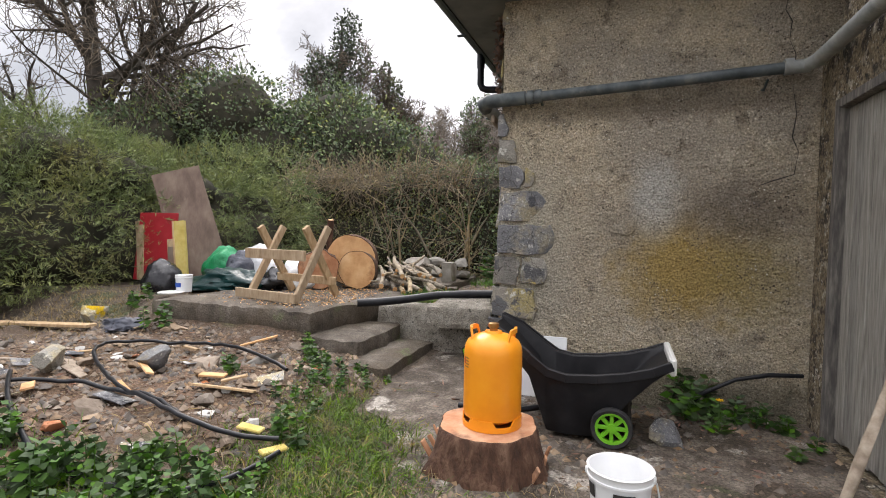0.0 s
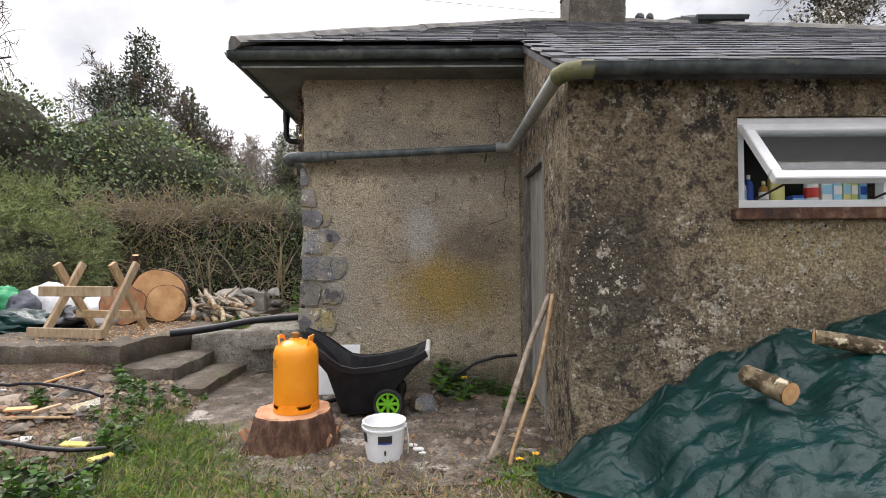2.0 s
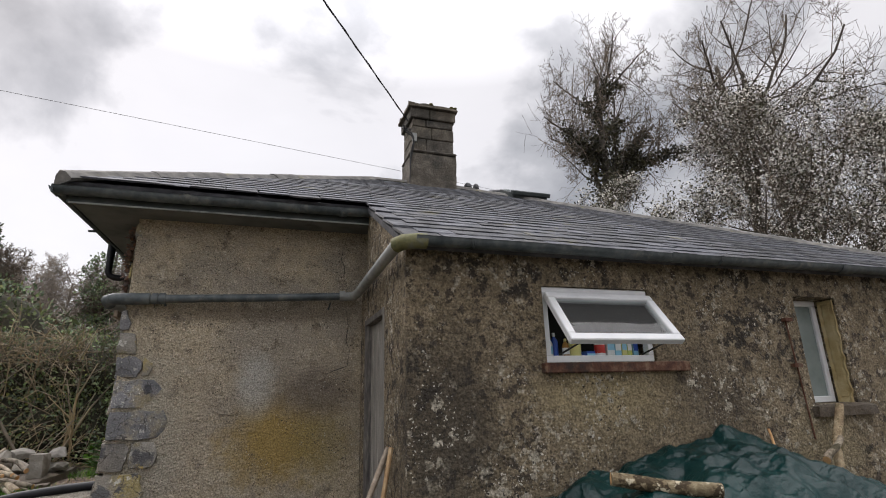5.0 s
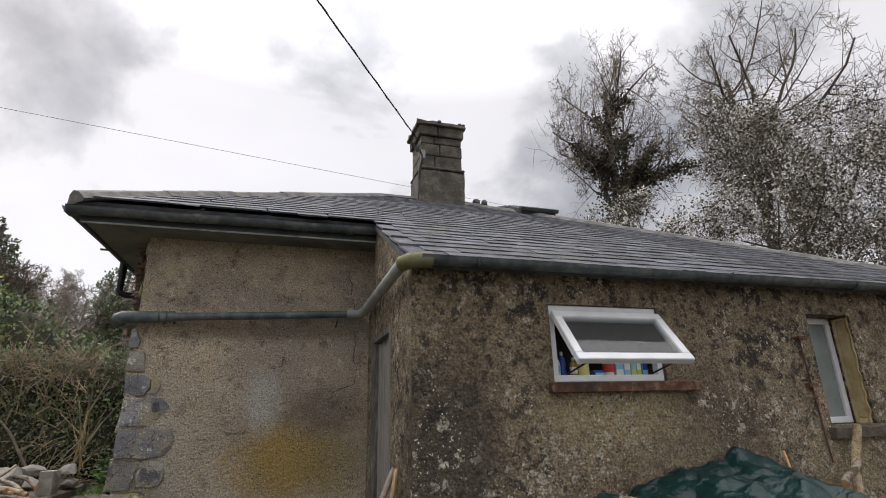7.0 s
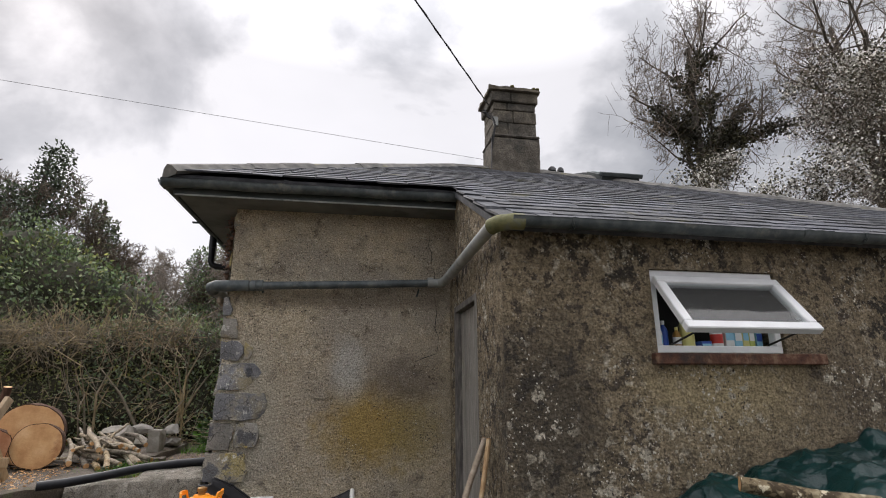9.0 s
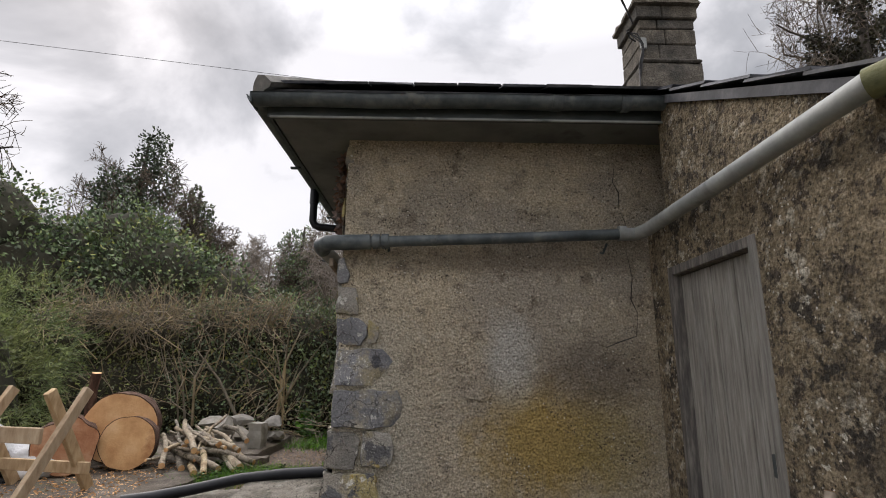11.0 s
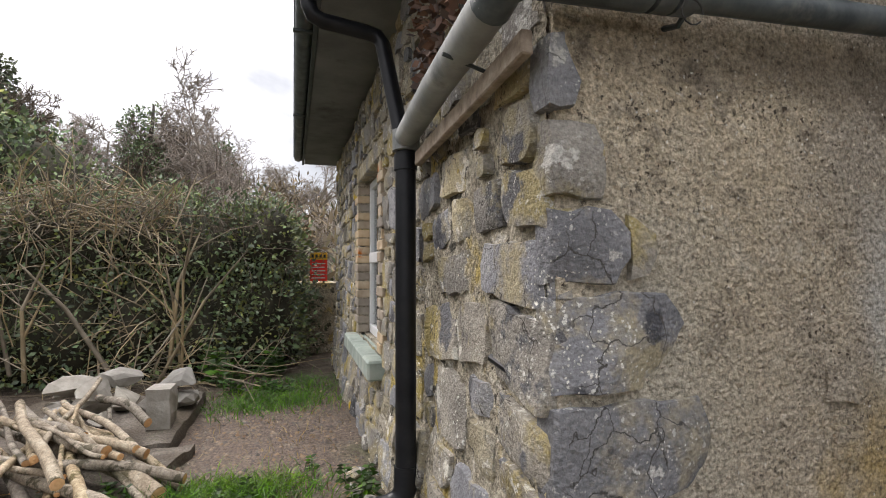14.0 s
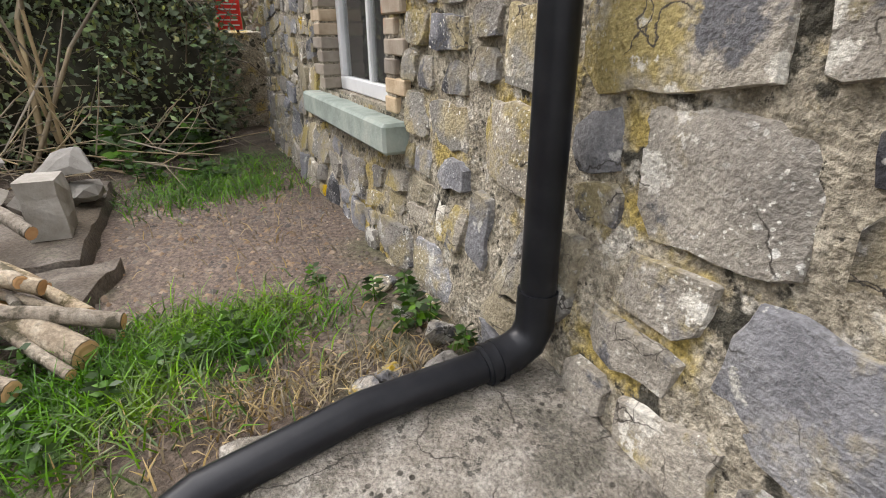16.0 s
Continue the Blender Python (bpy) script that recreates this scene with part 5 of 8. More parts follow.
M_PRINT = coloured("faded_grey_print", (0.28, 0.16, 0.07))
for k in range(4):
    on_cylinder(radians(222), 0.37 - 0.016 * k, 0.05 - 0.008 * (k % 2), 0.007, M_PRINT, "printed_line")
on_cylinder(radians(214), 0.34, 0.02, 0.03, C_RED, "hazard_mark")


def grow_log(bm, p, q, r0, r1, n=16, seg=6, rough=0.08, seed=0, bend=0.0):
    """A knobbly log from p to q; returns the end rings' centres and radii."""
    p, q = Vector(p), Vector(q)
    d = (q - p).normalized()
    a = d.orthogonal().normalized()
    b = d.cross(a)
    rings = []
    for i in range(seg + 1):
        t = i / seg
        c = p + (q - p) * t + (a * math.sin(t * 3.1 + seed) + b * math.cos(t * 2.3 + seed)) * bend * math.sin(math.pi * t)
        r = r0 + (r1 - r0) * t
        ring = []
        for k in range(n):
            an = 2 * math.pi * k / n
            rr = r * (1 + rough * noise.noise(Vector((math.cos(an) * 2 + seed, math.sin(an) * 2, t * 5 * (q - p).length + seed))))
            ring.append(bm.verts.new(c + rr * (math.cos(an) * a + math.sin(an) * b)))
        rings.append(ring)
    for s, e in zip(rings, rings[1:]):
        for k in range(n):
            bm.faces.new((s[k], s[(k + 1) % n], e[(k + 1) % n], e[k]))
    return rings


def disc(ring, inset=0.93, lift=0.0, rev=False):
    """A cut face that fills a ring of places, with growth-ring steps."""
    bm = bmesh.new()
    pts = [v.co.copy() for v in ring]
    c = sum(pts, Vector()) / len(pts)
    nrm = (pts[0] - c).cross(pts[len(pts) // 4] - c).normalized() * (-1 if rev else 1)
    rs = [[bm.verts.new(c + (p - c) * s + nrm * (lift + e)) for p in pts] for s, e in ((inset, 0.0), (inset * 0.72, 0.002), (inset * 0.4, 0.001), (inset * 0.12, 0.003))]
    for s, e in zip(rs, rs[1:]):
        for k in range(len(pts)):
            bm.faces.new((s[k], s[(k + 1) % len(pts)], e[(k + 1) % len(pts)], e[k]))
    bm.faces.new(rs[-1])
    bmesh.ops.recalc_face_normals(bm, faces=bm.faces)
    return bm


def log_thing(name, p, q, r0, r1, bark, cut, label, category="log", group="", seed=0, rough=0.08, bend=0.0, n=16, seg=6):
    t = thing(name, ((Vector(p) + Vector(q)) / 2)[:], label, category, group)
    bm = bmesh.new()
    rings = grow_log(bm, p, q, r0, r1, n, seg, rough, seed, bend)
    ends = [disc(rings[0], 0.97, 0.003, True), disc(rings[-1], 0.97, 0.003)]
    bm.faces.new(list(reversed(rings[0])))
    bm.faces.new(rings[-1])
    bmesh.ops.recalc_face_normals(bm, faces=bm.faces)
    part("bark", bm, bark, t, "", 60)
    for e in ends:
        part("cut_end", e, cut, t)
    return t


# stump
st = thing("tree_stump", (-0.67, 2.66, 0.0), "broad reddish tree stump with torn bark", "stump")
bm = bmesh.new()
n, prof = 44, [(0.335, -0.06), (0.318, 0.03), (0.295, 0.10), (0.28, 0.17), (0.272, 0.222), (0.264, 0.23)]
rr = []
for j, (r, z) in enumerate(prof):
    ring = []
    for k in range(n):
        a = 2 * math.pi * k / n
        f = 1 + 0.09 * noise.noise(Vector((math.cos(a) * 2.2, math.sin(a) * 2.2, 1))) + (0.1 if j < 2 else 0.035) * noise.noise(Vector((math.cos(a) * 6, math.sin(a) * 6, j * 0.3)))
        f += 0.13 * max(0, math.cos(3 * a + 0.8)) ** 3 * (1 - z / 0.25) if z < 0.2 else 0
        ring.append(bm.verts.new((-0.67 + r * f * math.cos(a), 2.66 + r * f * math.sin(a), z)))
    rr.append(ring)
for s, e in zip(rr, rr[1:]):
    for k in range(n):
        bm.faces.new((s[k], s[(k + 1) % n], e[(k + 1) % n], e[k]))
top = disc(rr[-1], 0.995, 0.001)
bm.faces.new(rr[-1])
bmesh.ops.recalc_face_normals(bm, faces=bm.faces)
part("bark", bm, M_BARK, st, "", 50)
part("cut_top", top, M_CUT_RED, st, "red sawn top with growth rings")
rng = random.Random(12)
for k in range(7):
    a = rng.choice([2.6, 3.0, 3.4, 5.9, 0.2, 4.4]) + rng.uniform(-0.3, 0.3)
    c = Vector((-0.67 + 0.30 * math.cos(a), 2.66 + 0.30 * math.sin(a), 0.0))
    o = Vector((math.cos(a), math.sin(a), 0))
    part("splinter", beam(bmesh.new(), c + Vector((0, 0, 0.0)), c + o * rng.uniform(0.02, 0.09) + Vector((0, 0, rng.uniform(0.08, 0.15))), 0.035, 0.012, 0.003, rng.uniform(0, 3)), M_CUT_RED, st)

# garden barrow
BX = -0.02
bw = thing("garden_cart", (0.0, 3.35, 0.03), "black plastic garden cart with lime green wheels", "garden cart")
sec = [(-0.80, 0.70, 0.19, 0.64), (-0.66, 0.63, 0.23, 0.52), (-0.53, 0.53, 0.25, 0.38), (-0.42, 0.45, 0.26, 0.045), (-0.30, 0.425, 0.27, 0.04), (-0.12, 0.44, 0.27, 0.05), (0.06, 0.475, 0.27, 0.29), (0.19, 0.515, 0.265, 0.43), (0.285, 0.56, 0.255, 0.505)]
bm = bmesh.new()
outer, inner = [], []
for x, zt, hw, zb in sec:
    wl = hw - 0.25 * (zt - zb) * 0.5
    outer.append([bm.verts.new((x, 3.35 + s, z)) for s, z in ((-hw, zt), (-wl, zb), (wl, zb), (hw, zt))])
    k = 0.035
    inner.append([bm.verts.new((x, 3.35 + s, z)) for s, z in ((-hw + k, zt + 0.002), (-wl + k, min(zb + 0.03, zt - 0.02)), (wl - k, min(zb + 0.03, zt - 0.02)), (hw - k, zt + 0.002))])
for g, inv in ((outer, False), (inner, True)):
    for s, e in zip(g, g[1:]):
        for k in range(3):
            bm.faces.new((s[k], s[k + 1], e[k + 1], e[k]))
for s, e in zip(range(8), range(1, 9)):
    bm.faces.new((outer[s][0], outer[e][0], inner[e][0], inner[s][0]))
    bm.faces.new((outer[s][3], outer[e][3], inner[e][3], inner[s][3]))
for i in (0, -1):
    bm.faces.new((outer[i][0], outer[i][1], inner[i][1], inner[i][0]))
    bm.faces.new((outer[i][1], outer[i][2], inner[i][2], inner[i][1]))
    bm.faces.new((outer[i][2], outer[i][3], inner[i][3], inner[i][2]))
bmesh.ops.recalc_face_normals(bm, faces=bm.faces)
bmesh.ops.bevel(bm, geom=[e for e in bm.edges if not e.is_boundary], offset=0.008, segments=1, affect="EDGES")
part("tub", bm, M_PLASTIC_BLACK, bw, "", 40)
for s in (-1, 1):
    bm = bmesh.new()
    for (xa, za, ha, _), (xb, zb_, hb, _) in zip(sec, sec[1:]):
        beam(bm, (xa - 0.004, 3.35 + s * (ha + 0.008), za - 0.02), (xb + 0.004, 3.35 + s * (hb + 0.008), zb_ - 0.02), 0.022, 0.055, 0.005)
    part("rim", bm, M_PLASTIC_BLACK, bw, "raised plastic rim")
part("front_lip", boxed(0.275, 0.312, 3.10, 3.60, 0.475, 0.575, 0.01), C_WHITE, bw, "scuffed pale lip")
part("axle_box", boxed(-0.14, 0.08, 3.16, 3.54, 0.07, 0.2, 0.02), M_PLASTIC_BLACK, bw)
for s in (-1, 1):
    yw = 3.35 + s * 0.255
    turn = Matrix.Translation((-0.03, yw, 0.134)) @ Matrix.Scale(1.07, 4) @ Matrix.Rotation(radians(90 * s), 4, "X")
    wh = part("wheel", lathe(bmesh.new(), [(0.088, -0.022), (0.105, -0.028), (0.113, -0.015), (0.113, 0.015), (0.105, 0.028), (0.088, 0.022), (0.088, -0.022)], (0, 0, 0), 28, turn), M_TYRE, bw, "black tyre", 30)
    part("rim_ring", lathe(bmesh.new(), [(0.074, -0.018), (0.089, -0.02), (0.089, 0.02), (0.074, 0.018), (0.074, -0.018)], (0, 0, 0), 28, turn), M_LIME, wh, "lime green rim", 30)
    part("hub", lathe(bmesh.new(), [(0, 0.024), (0.018, 0.024), (0.024, 0.015), (0.024, -0.015), (0, -0.015)], (0, 0, 0), 16, turn), M_LIME, wh, "", 30)
    part("hub_nut", lathe(bmesh.new(), [(0, 0.032), (0.009, 0.031), (0.01, 0.022), (0, 0.022)], (0, 0, 0), 8, turn), M_GALV, wh)
    for k in range(8):
        part("spoke", boxed(-0.011, 0.011, 0.02, 0.078, -0.008, 0.012, 0.003, turn @ Matrix.Rotation(k * math.pi / 4, 4, "Z")), M_LIME, wh)
part("handle_tube", tube(bmesh.new(), [(-0.5, 3.15, 0.46), (-0.72, 3.16, 0.56), (-0.93, 3.2, 0.54), (-1.0, 3.24, 0.48), (-0.99, 3.26, 0.40), (-0.9, 3.26, 0.36)], 0.014, 10), M_PLASTIC_BLACK, bw, "", 50)
part("handle_grip", tube(bmesh.new(), [(-0.95, 3.215, 0.515), (-0.985, 3.235, 0.475), (-0.975, 3.25, 0.415), (-0.92, 3.26, 0.375)], 0.018, 10), M_LIME, bw, "lime green grip", 50)

bd = tagged(part("leaning_sheet", boxed(-0.5, -0.02, -0.012, 0.012, -0.0, 0.47, 0.004, Matrix.Translation((-0.36, 3.84, 0.012)) @ Matrix.Rotation(radians(-12), 4, "X")), M_WHITE), "white board leaning on the wall behind the cart", "board")
tagged(part("black_offcut", tube(bmesh.new(), [(-1.05, 3.32, 0.06), (-0.7, 3.3, 0.07), (-0.45, 3.42, 0.1)], 0.02, 8), M_BLACKPIPE, None, "", 50), "short length of black plastic pipe", "pipe")

# bucket
def bucket(name, at, r0, r1, h, label, size=28):
    b = thing(name, at, label, "bucket")
    part("body", lathe(bmesh.new(), [(0, 0.0), (r0, 0.0), (r0 + (r1 - r0) * 0.8, h * 0.8), (r1 + 0.004, h * 0.82), (r1 + 0.004, h * 0.86), (r1, h * 0.87), (r1, h * 0.97), (r1 + 0.006, h), (r1 - 0.004, h + 0.002), (r1 - 0.008, h * 0.98), (r0 - 0.004, 0.01), (0, 0.01)], at, size), M_WHITE, b, "", 40)
    return b


B1 = (0.02, 2.34, 0.012)
b1 = bucket("paint_bucket", B1, 0.118, 0.14, 0.238, "empty white plastic bucket with a blue-black printed label")


def wrap(parent, at, a, z, w, h, r, m, name):
    bm = bmesh.new()
    vs = [[bm.verts.new((at[0] + r(zz) * math.cos(a + w * (t - 0.5) / r(zz)), at[1] + r(zz) * math.sin(a + w * (t - 0.5) / r(zz)), at[2] + zz)) for t in np.linspace(0, 1, 6)] for zz in (z, z + h)]
    for i in range(5):
        bm.faces.new((vs[0][i], vs[0][i + 1], vs[1][i + 1], vs[1][i]))
    part(name, bm, m, parent)


rb = lambda z: 0.1195 + 0.022 * z / 0.204
wrap(b1, B1, radians(-82), 0.13, 0.092, 0.045, rb, M_DARK, "label_panel")
wrap(b1, B1, radians(-82), 0.12, 0.092, 0.01, rb, C_BLUE, "label_stripe")
wrap(b1, B1, radians(-82), 0.045, 0.028, 0.045, rb, C_WHITE, "label_symbol")
wrap(b1, B1, radians(-82), 0.05, 0.012, 0.03, lambda z: rb(z) + 0.001, M_DARK, "label_pictogram")
wrap(b1, B1, radians(-150), 0.12, 0.05, 0.06, rb, M_DARK, "label_panel")
part("bail_handle", tube(bmesh.new(), [(B1[0] + 0.15, B1[1] - 0.02, B1[2] + 0.2), (B1[0] + 0.165, B1[1] - 0.06, B1[2] + 0.13), (B1[0] + 0.16, B1[1] - 0.09, B1[2] + 0.05)], 0.004, 6), M_GALV, b1)
for s in (-1, 1):
    part("handle_lug", boxed(B1[0] + s * 0.142 - 0.008, B1[0] + s * 0.142 + 0.008, B1[1] - 0.015, B1[1] + 0.015, B1[2] + 0.19, B1[2] + 0.215, 0.003), M_WHITE, b1)
for (rx, ry, rs) in ((0.24, 2.42, 0.03), (0.2, 2.5, 0.025), (0.27, 2.36, 0.02)):
    bm = bmesh.new()
    bmesh.ops.create_icosphere(bm, subdivisions=1, radius=rs, matrix=Matrix.Translation((rx, ry, 0.012 + rs * 0.4)) @ Matrix.Diagonal((1.5, 1, 0.5, 1)))
    tagged(part("rag_scrap", bm, C_WHITE), "small crumpled white scrap on the ground", "scrap", "white scraps")

# leaning sticks
M_STICK = mat("bare_grey_stick", [(0.17, 0.13, 0.095), (0.28, 0.225, 0.17), (0.38, 0.32, 0.25)], 20, 0.85, 0.4, 60)
M_STICK2 = mat("orange_brown_stick", [(0.24, 0.14, 0.07), (0.38, 0.25, 0.13), (0.48, 0.36, 0.22)], 12, 0.8, 0.4, 60)
log_thing("grey_stick", (0.70, 2.22, 0.03), (1.18, 2.56, 1.05), 0.017, 0.021, M_STICK, M_CUT, "long grey stick leaning on the outhouse corner", "stick", "leaning sticks", 3, 0.3, 0.03, 10, 18)
log_thing("brown_stick", (0.82, 2.13, 0.03), (1.17, 2.42, 1.06), 0.012, 0.017, M_STICK2, M_CUT, "long orange-brown stick leaning on the outhouse corner", "stick", "leaning sticks", 7, 0.35, 0.045, 10, 18)

# black pipe end at the wall's foot
tagged(part("corrugated_pipe", tube(bmesh.new(), [(1.15, 3.9, 0.36), (0.95, 3.88, 0.35), (0.75, 3.86, 0.3), (0.55, 3.86, 0.18), (0.45, 3.86, 0.06)], [0.014 + 0.002 * (i % 2) for i in range(5)], 10), M_BLACKPIPE, None, "", 50), "black corrugated pipe along the foot of the wall", "pipe")

# ---- tarpaulin ----
M_TARP = mat("green_tarpaulin", [(0.00125, 0.0175, 0.0175), (0.002, 0.025, 0.0244), (0.00313, 0.035, 0.0325)], 2.5, 0.33, 0.6, 16, depth=0.02, spec=0.3, patches=[((0.004, 0.023, 0.022), 5, 0.6, 0.75)], wave=None)


def tarp_h(x, y):
    xs_ = [0.9, 1.15, 1.4, 1.75, 2.1, 2.65, 3.2, 3.6, 3.75, 4.0, 4.5, 5.0]
    hs_ = [0.0, 0.06, 0.22, 0.50, 0.68, 0.84, 0.95, 1.03, 1.08, 0.99, 0.78, 0.3]
    hw = np.interp(x, xs_, hs_)
    d = np.clip((2.1 - y) / 1.75, 0, 1.2)
    return hw * np.clip(1 - d ** 2.2, 0, 1)


def tarp():
    """Crumpled sheet over the heap: sharp facets from many crossing folds."""
    xs_, ys_ = np.linspace(0.98, 5.0, 420), np.linspace(0.25, 2.06, 210)
    X, Y = np.meshgrid(xs_, ys_)
    Z = tarp_h(X, Y)
    rg = np.random.default_rng(4)
    C = np.zeros_like(X)
    for s, a in ((0.8, 0.022), (1.6, 0.024), (2.8, 0.028), (5.0, 0.023), (9.0, 0.013), (16.0, 0.004)):
        for _ in range(5):
            t, ph, w = rg.uniform(0, np.pi), rg.uniform(0, 9), rg.uniform(0.75, 1.3)
            u = X * np.cos(t) + Y * np.sin(t)
            v = -X * np.sin(t) + Y * np.cos(t)
            q = u * s * w + 0.35 * np.sin(v * s * 0.9 + ph) + ph
            C += 1.9 * a * (np.sqrt(((q % 2) - 1) ** 2 + 0.0015) - 0.5) * (0.35 + 0.65 * (np.sin(v * s * 0.7 + ph * 2) > -0.2))
    keep = np.clip(Z / 0.12, 0.12, 1)
    Z = np.maximum(Z + C * keep * 0.8, 0.045 + 0.02 * np.abs(C) * 10)
    # long folds that run down from the peak
    ang_ = np.arctan2(Y - 2.3, X - 3.75)
    far_p = np.hypot(Y - 2.3, X - 3.75)
    Z += 0.05 * (np.abs(np.sin(ang_ * 6.5 + 0.5)) - 0.6) * np.clip(far_p, 0, 0.8) * np.exp(-far_p * 0.7) * keep
    Z += 0.02 * np.sin(X * 6 + 2 * np.sin(Y * 2.2)) * np.clip(Z, 0, 0.6)
    left = 0.10 * np.sin(Y * 5) + 0.06 * np.sin(Y * 13)
    X = X + left * np.clip(1 - (X - 0.98) / 0.6, 0, 1)
    Y = Y + 0.05 * np.sin(X * 6) * np.clip(1 - (Y - 0.25) / 0.4, 0, 1)
    Y = np.minimum(Y + 0.0, 2.085)
    v = np.stack([X, Y, Z], -1).reshape(-1, 3)
    nx = len(xs_)
    i = (np.arange(len(ys_) - 1)[:, None] * nx + np.arange(nx - 1)[None]).ravel()
    return tri_mesh("tarpaulin", v, np.stack([i, i + 1, i + nx + 1, i + nx], -1), M_TARP, True)


tp = new("tarpaulin", tarp())
tp.data.set_sharp_from_angle(angle=radians(12))
md = tp.modifiers.new("thickness", "SOLIDIFY")
md.thickness = 0.003
tagged(tp, "crumpled dark green tarpaulin over a heap beside the wall", "tarpaulin")
M_BIRCH = mat("mottled_bark", [(0.10, 0.07, 0.04), (0.20, 0.155, 0.09), (0.36, 0.31, 0.20)], 16, 0.9, 0.8, 60, patches=[((0.055, 0.038, 0.02), 9, 0.52, 0.56), ((0.56, 0.50, 0.36), 13, 0.57, 0.60)])
M_PALEBARK = mat("pale_branch_bark", [(0.16, 0.12, 0.08), (0.29, 0.235, 0.165), (0.42, 0.365, 0.275)], 14, 0.9, 0.6, 60, rnd=0.3, speck=0.3, patches=[((0.09, 0.075, 0.04), 8, 0.54, 0.60)])


def tz(x, y):
    return float(tarp_h(np.array(x), np.array(y)))


log_thing("short_log", (1.98, 1.60, tz(1.98, 1.60) + 0.12), (2.05, 1.37, tz(2.05, 1.37) + 0.10), 0.052, 0.058, M_BIRCH, M_CUT, "short sawn log lying on the tarpaulin", "log", "", 4, 0.06)
log_thing("long_log", (2.42, 1.70, tz(2.42, 1.70) + 0.13), (2.98, 1.40, tz(2.98, 1.40) + 0.02), 0.042, 0.046, M_BIRCH, M_CUT, "long mottled log lying on the tarpaulin", "log", "", 9, 0.12, 0.012, 14, 12)
log_thing("leaning_branch", (4.50, 1.72, 0.42), (5.02, 2.0, 1.22), 0.04, 0.032, M_PALEBARK, M_CUT, "knobbly pale branch leaning on the window sill", "branch", "branches by the window", 5, 0.25, 0.05, 12, 10)
log_thing("leaning_branch", (4.46, 1.80, 0.84), (4.78, 1.88, 0.98), 0.03, 0.022, M_PALEBARK, M_CUT, "thin pale side branch", "branch", "branches by the window", 8, 0.2, 0.02, 10, 6)
log_thing("thin_stick", (4.16, 1.98, 0.85), (4.23, 2.06, 1.06), 0.012, 0.01, M_CUT, M_CUT, "thin peeled stick poking above the tarpaulin", "stick", "", 8, 0.1, 0.01, 8, 4)

# ---- things on the slab ----
SZ = 0.485
sh = thing("sawhorse", (-3.5, 4.75, SZ), "rough softwood X-frame sawhorse on the slab", "sawhorse")
for cx_, cy_ in ((-3.87, 4.86), (-3.14, 4.69)):
    b_ = Vector((0.17, 0.985, 0)) * 0.35
    c_ = Vector((cx_, cy_, 0))
    for s in (-1, 1):
        o_ = Vector((0.024 * s, 0, 0))
        part("leg", beam(bmesh.new(), c_ + o_ - b_ * s + Vector((0, 0, SZ + 0.02)), c_ + o_ + b_ * s * 0.42 + Vector((0, 0, SZ + 0.80)), 0.045, 0.085, 0.004), M_PINE, sh)
for nm, k, z_, h_ in (("cross_rail", -0.62, 0.50, 0.11), ("foot_rail", -1.0, 0.07, 0.1), ("back_rail", 0.72, 0.2, 0.09)):
    b_ = Vector((0.17, 0.985, 0)) * 0.35 * k
    part(nm, beam(bmesh.new(), Vector((-3.98, 4.86, SZ + z_)) + b_ + Vector((0, -0.05, 0)), Vector((-3.05, 4.66, SZ + z_)) + b_ + Vector((0, -0.05, 0)), 0.03, h_, 0.004), M_PINE, sh)

log_thing("log_round", (-3.68, 6.48, SZ + 0.335), (-3.55, 6.10, SZ + 0.35), 0.345, 0.355, M_BARK, M_CUT, "large fresh-cut log round standing on its rim", "log", "log rounds", 2, 0.06, 0, 36, 4)
log_thing("log_round", (-3.34, 6.03, SZ + 0.235), (-3.27, 5.80, SZ + 0.25), 0.24, 0.25, M_BARK, M_CUT, "fresh-cut orange log round with a crack", "log", "log rounds", 5, 0.06, 0, 36, 4)
log_thing("log_round", (-3.86, 5.82, SZ + 0.255), (-3.66, 5.52, SZ + 0.25), 0.25, 0.255, M_BARK, M_CUT_RED, "rough red-barked log round leaning by the sawhorse", "log", "log rounds", 8, 0.14, 0, 36, 4)
log_thing("branch_stub", (-3.98, 6.25, SZ + 0.02), (-3.86, 6.1, SZ + 0.90), 0.06, 0.045, M_BARK, M_CUT, "upright broken branch stub behind the logs", "branch", "", 8, 0.2, 0.02, 10, 6)

rng = random.Random(31)
for k in range(34):                                # pale branches thrown in a heap
    a = rng.gauss(-0.85, 0.3)
    ln = rng.uniform(0.55, 1.3)
    lay = k / 34
    c = Vector((-2.78 + rng.uniform(-0.3, 0.2), 6.3 + rng.uniform(-0.4, 0.35), 0.5 + 0.03 + 0.26 * lay))
    d = Vector((math.cos(a), math.sin(a), rng.uniform(-0.28, 0.02))) * ln / 2
    p, q = c - d, c + d
    r = rng.uniform(0.011, 0.034)
    p.z, q.z = max(p.z, 0.47 + r), max(q.z, 0.47 + r)
    log_thing("cut_branch", p, q, r * 0.8, r, M_PALEBARK, M_CUT, "pale cut branch in a heap on the ground", "branch", "branch heap", k, 0.14, 0.035, 9, 8)
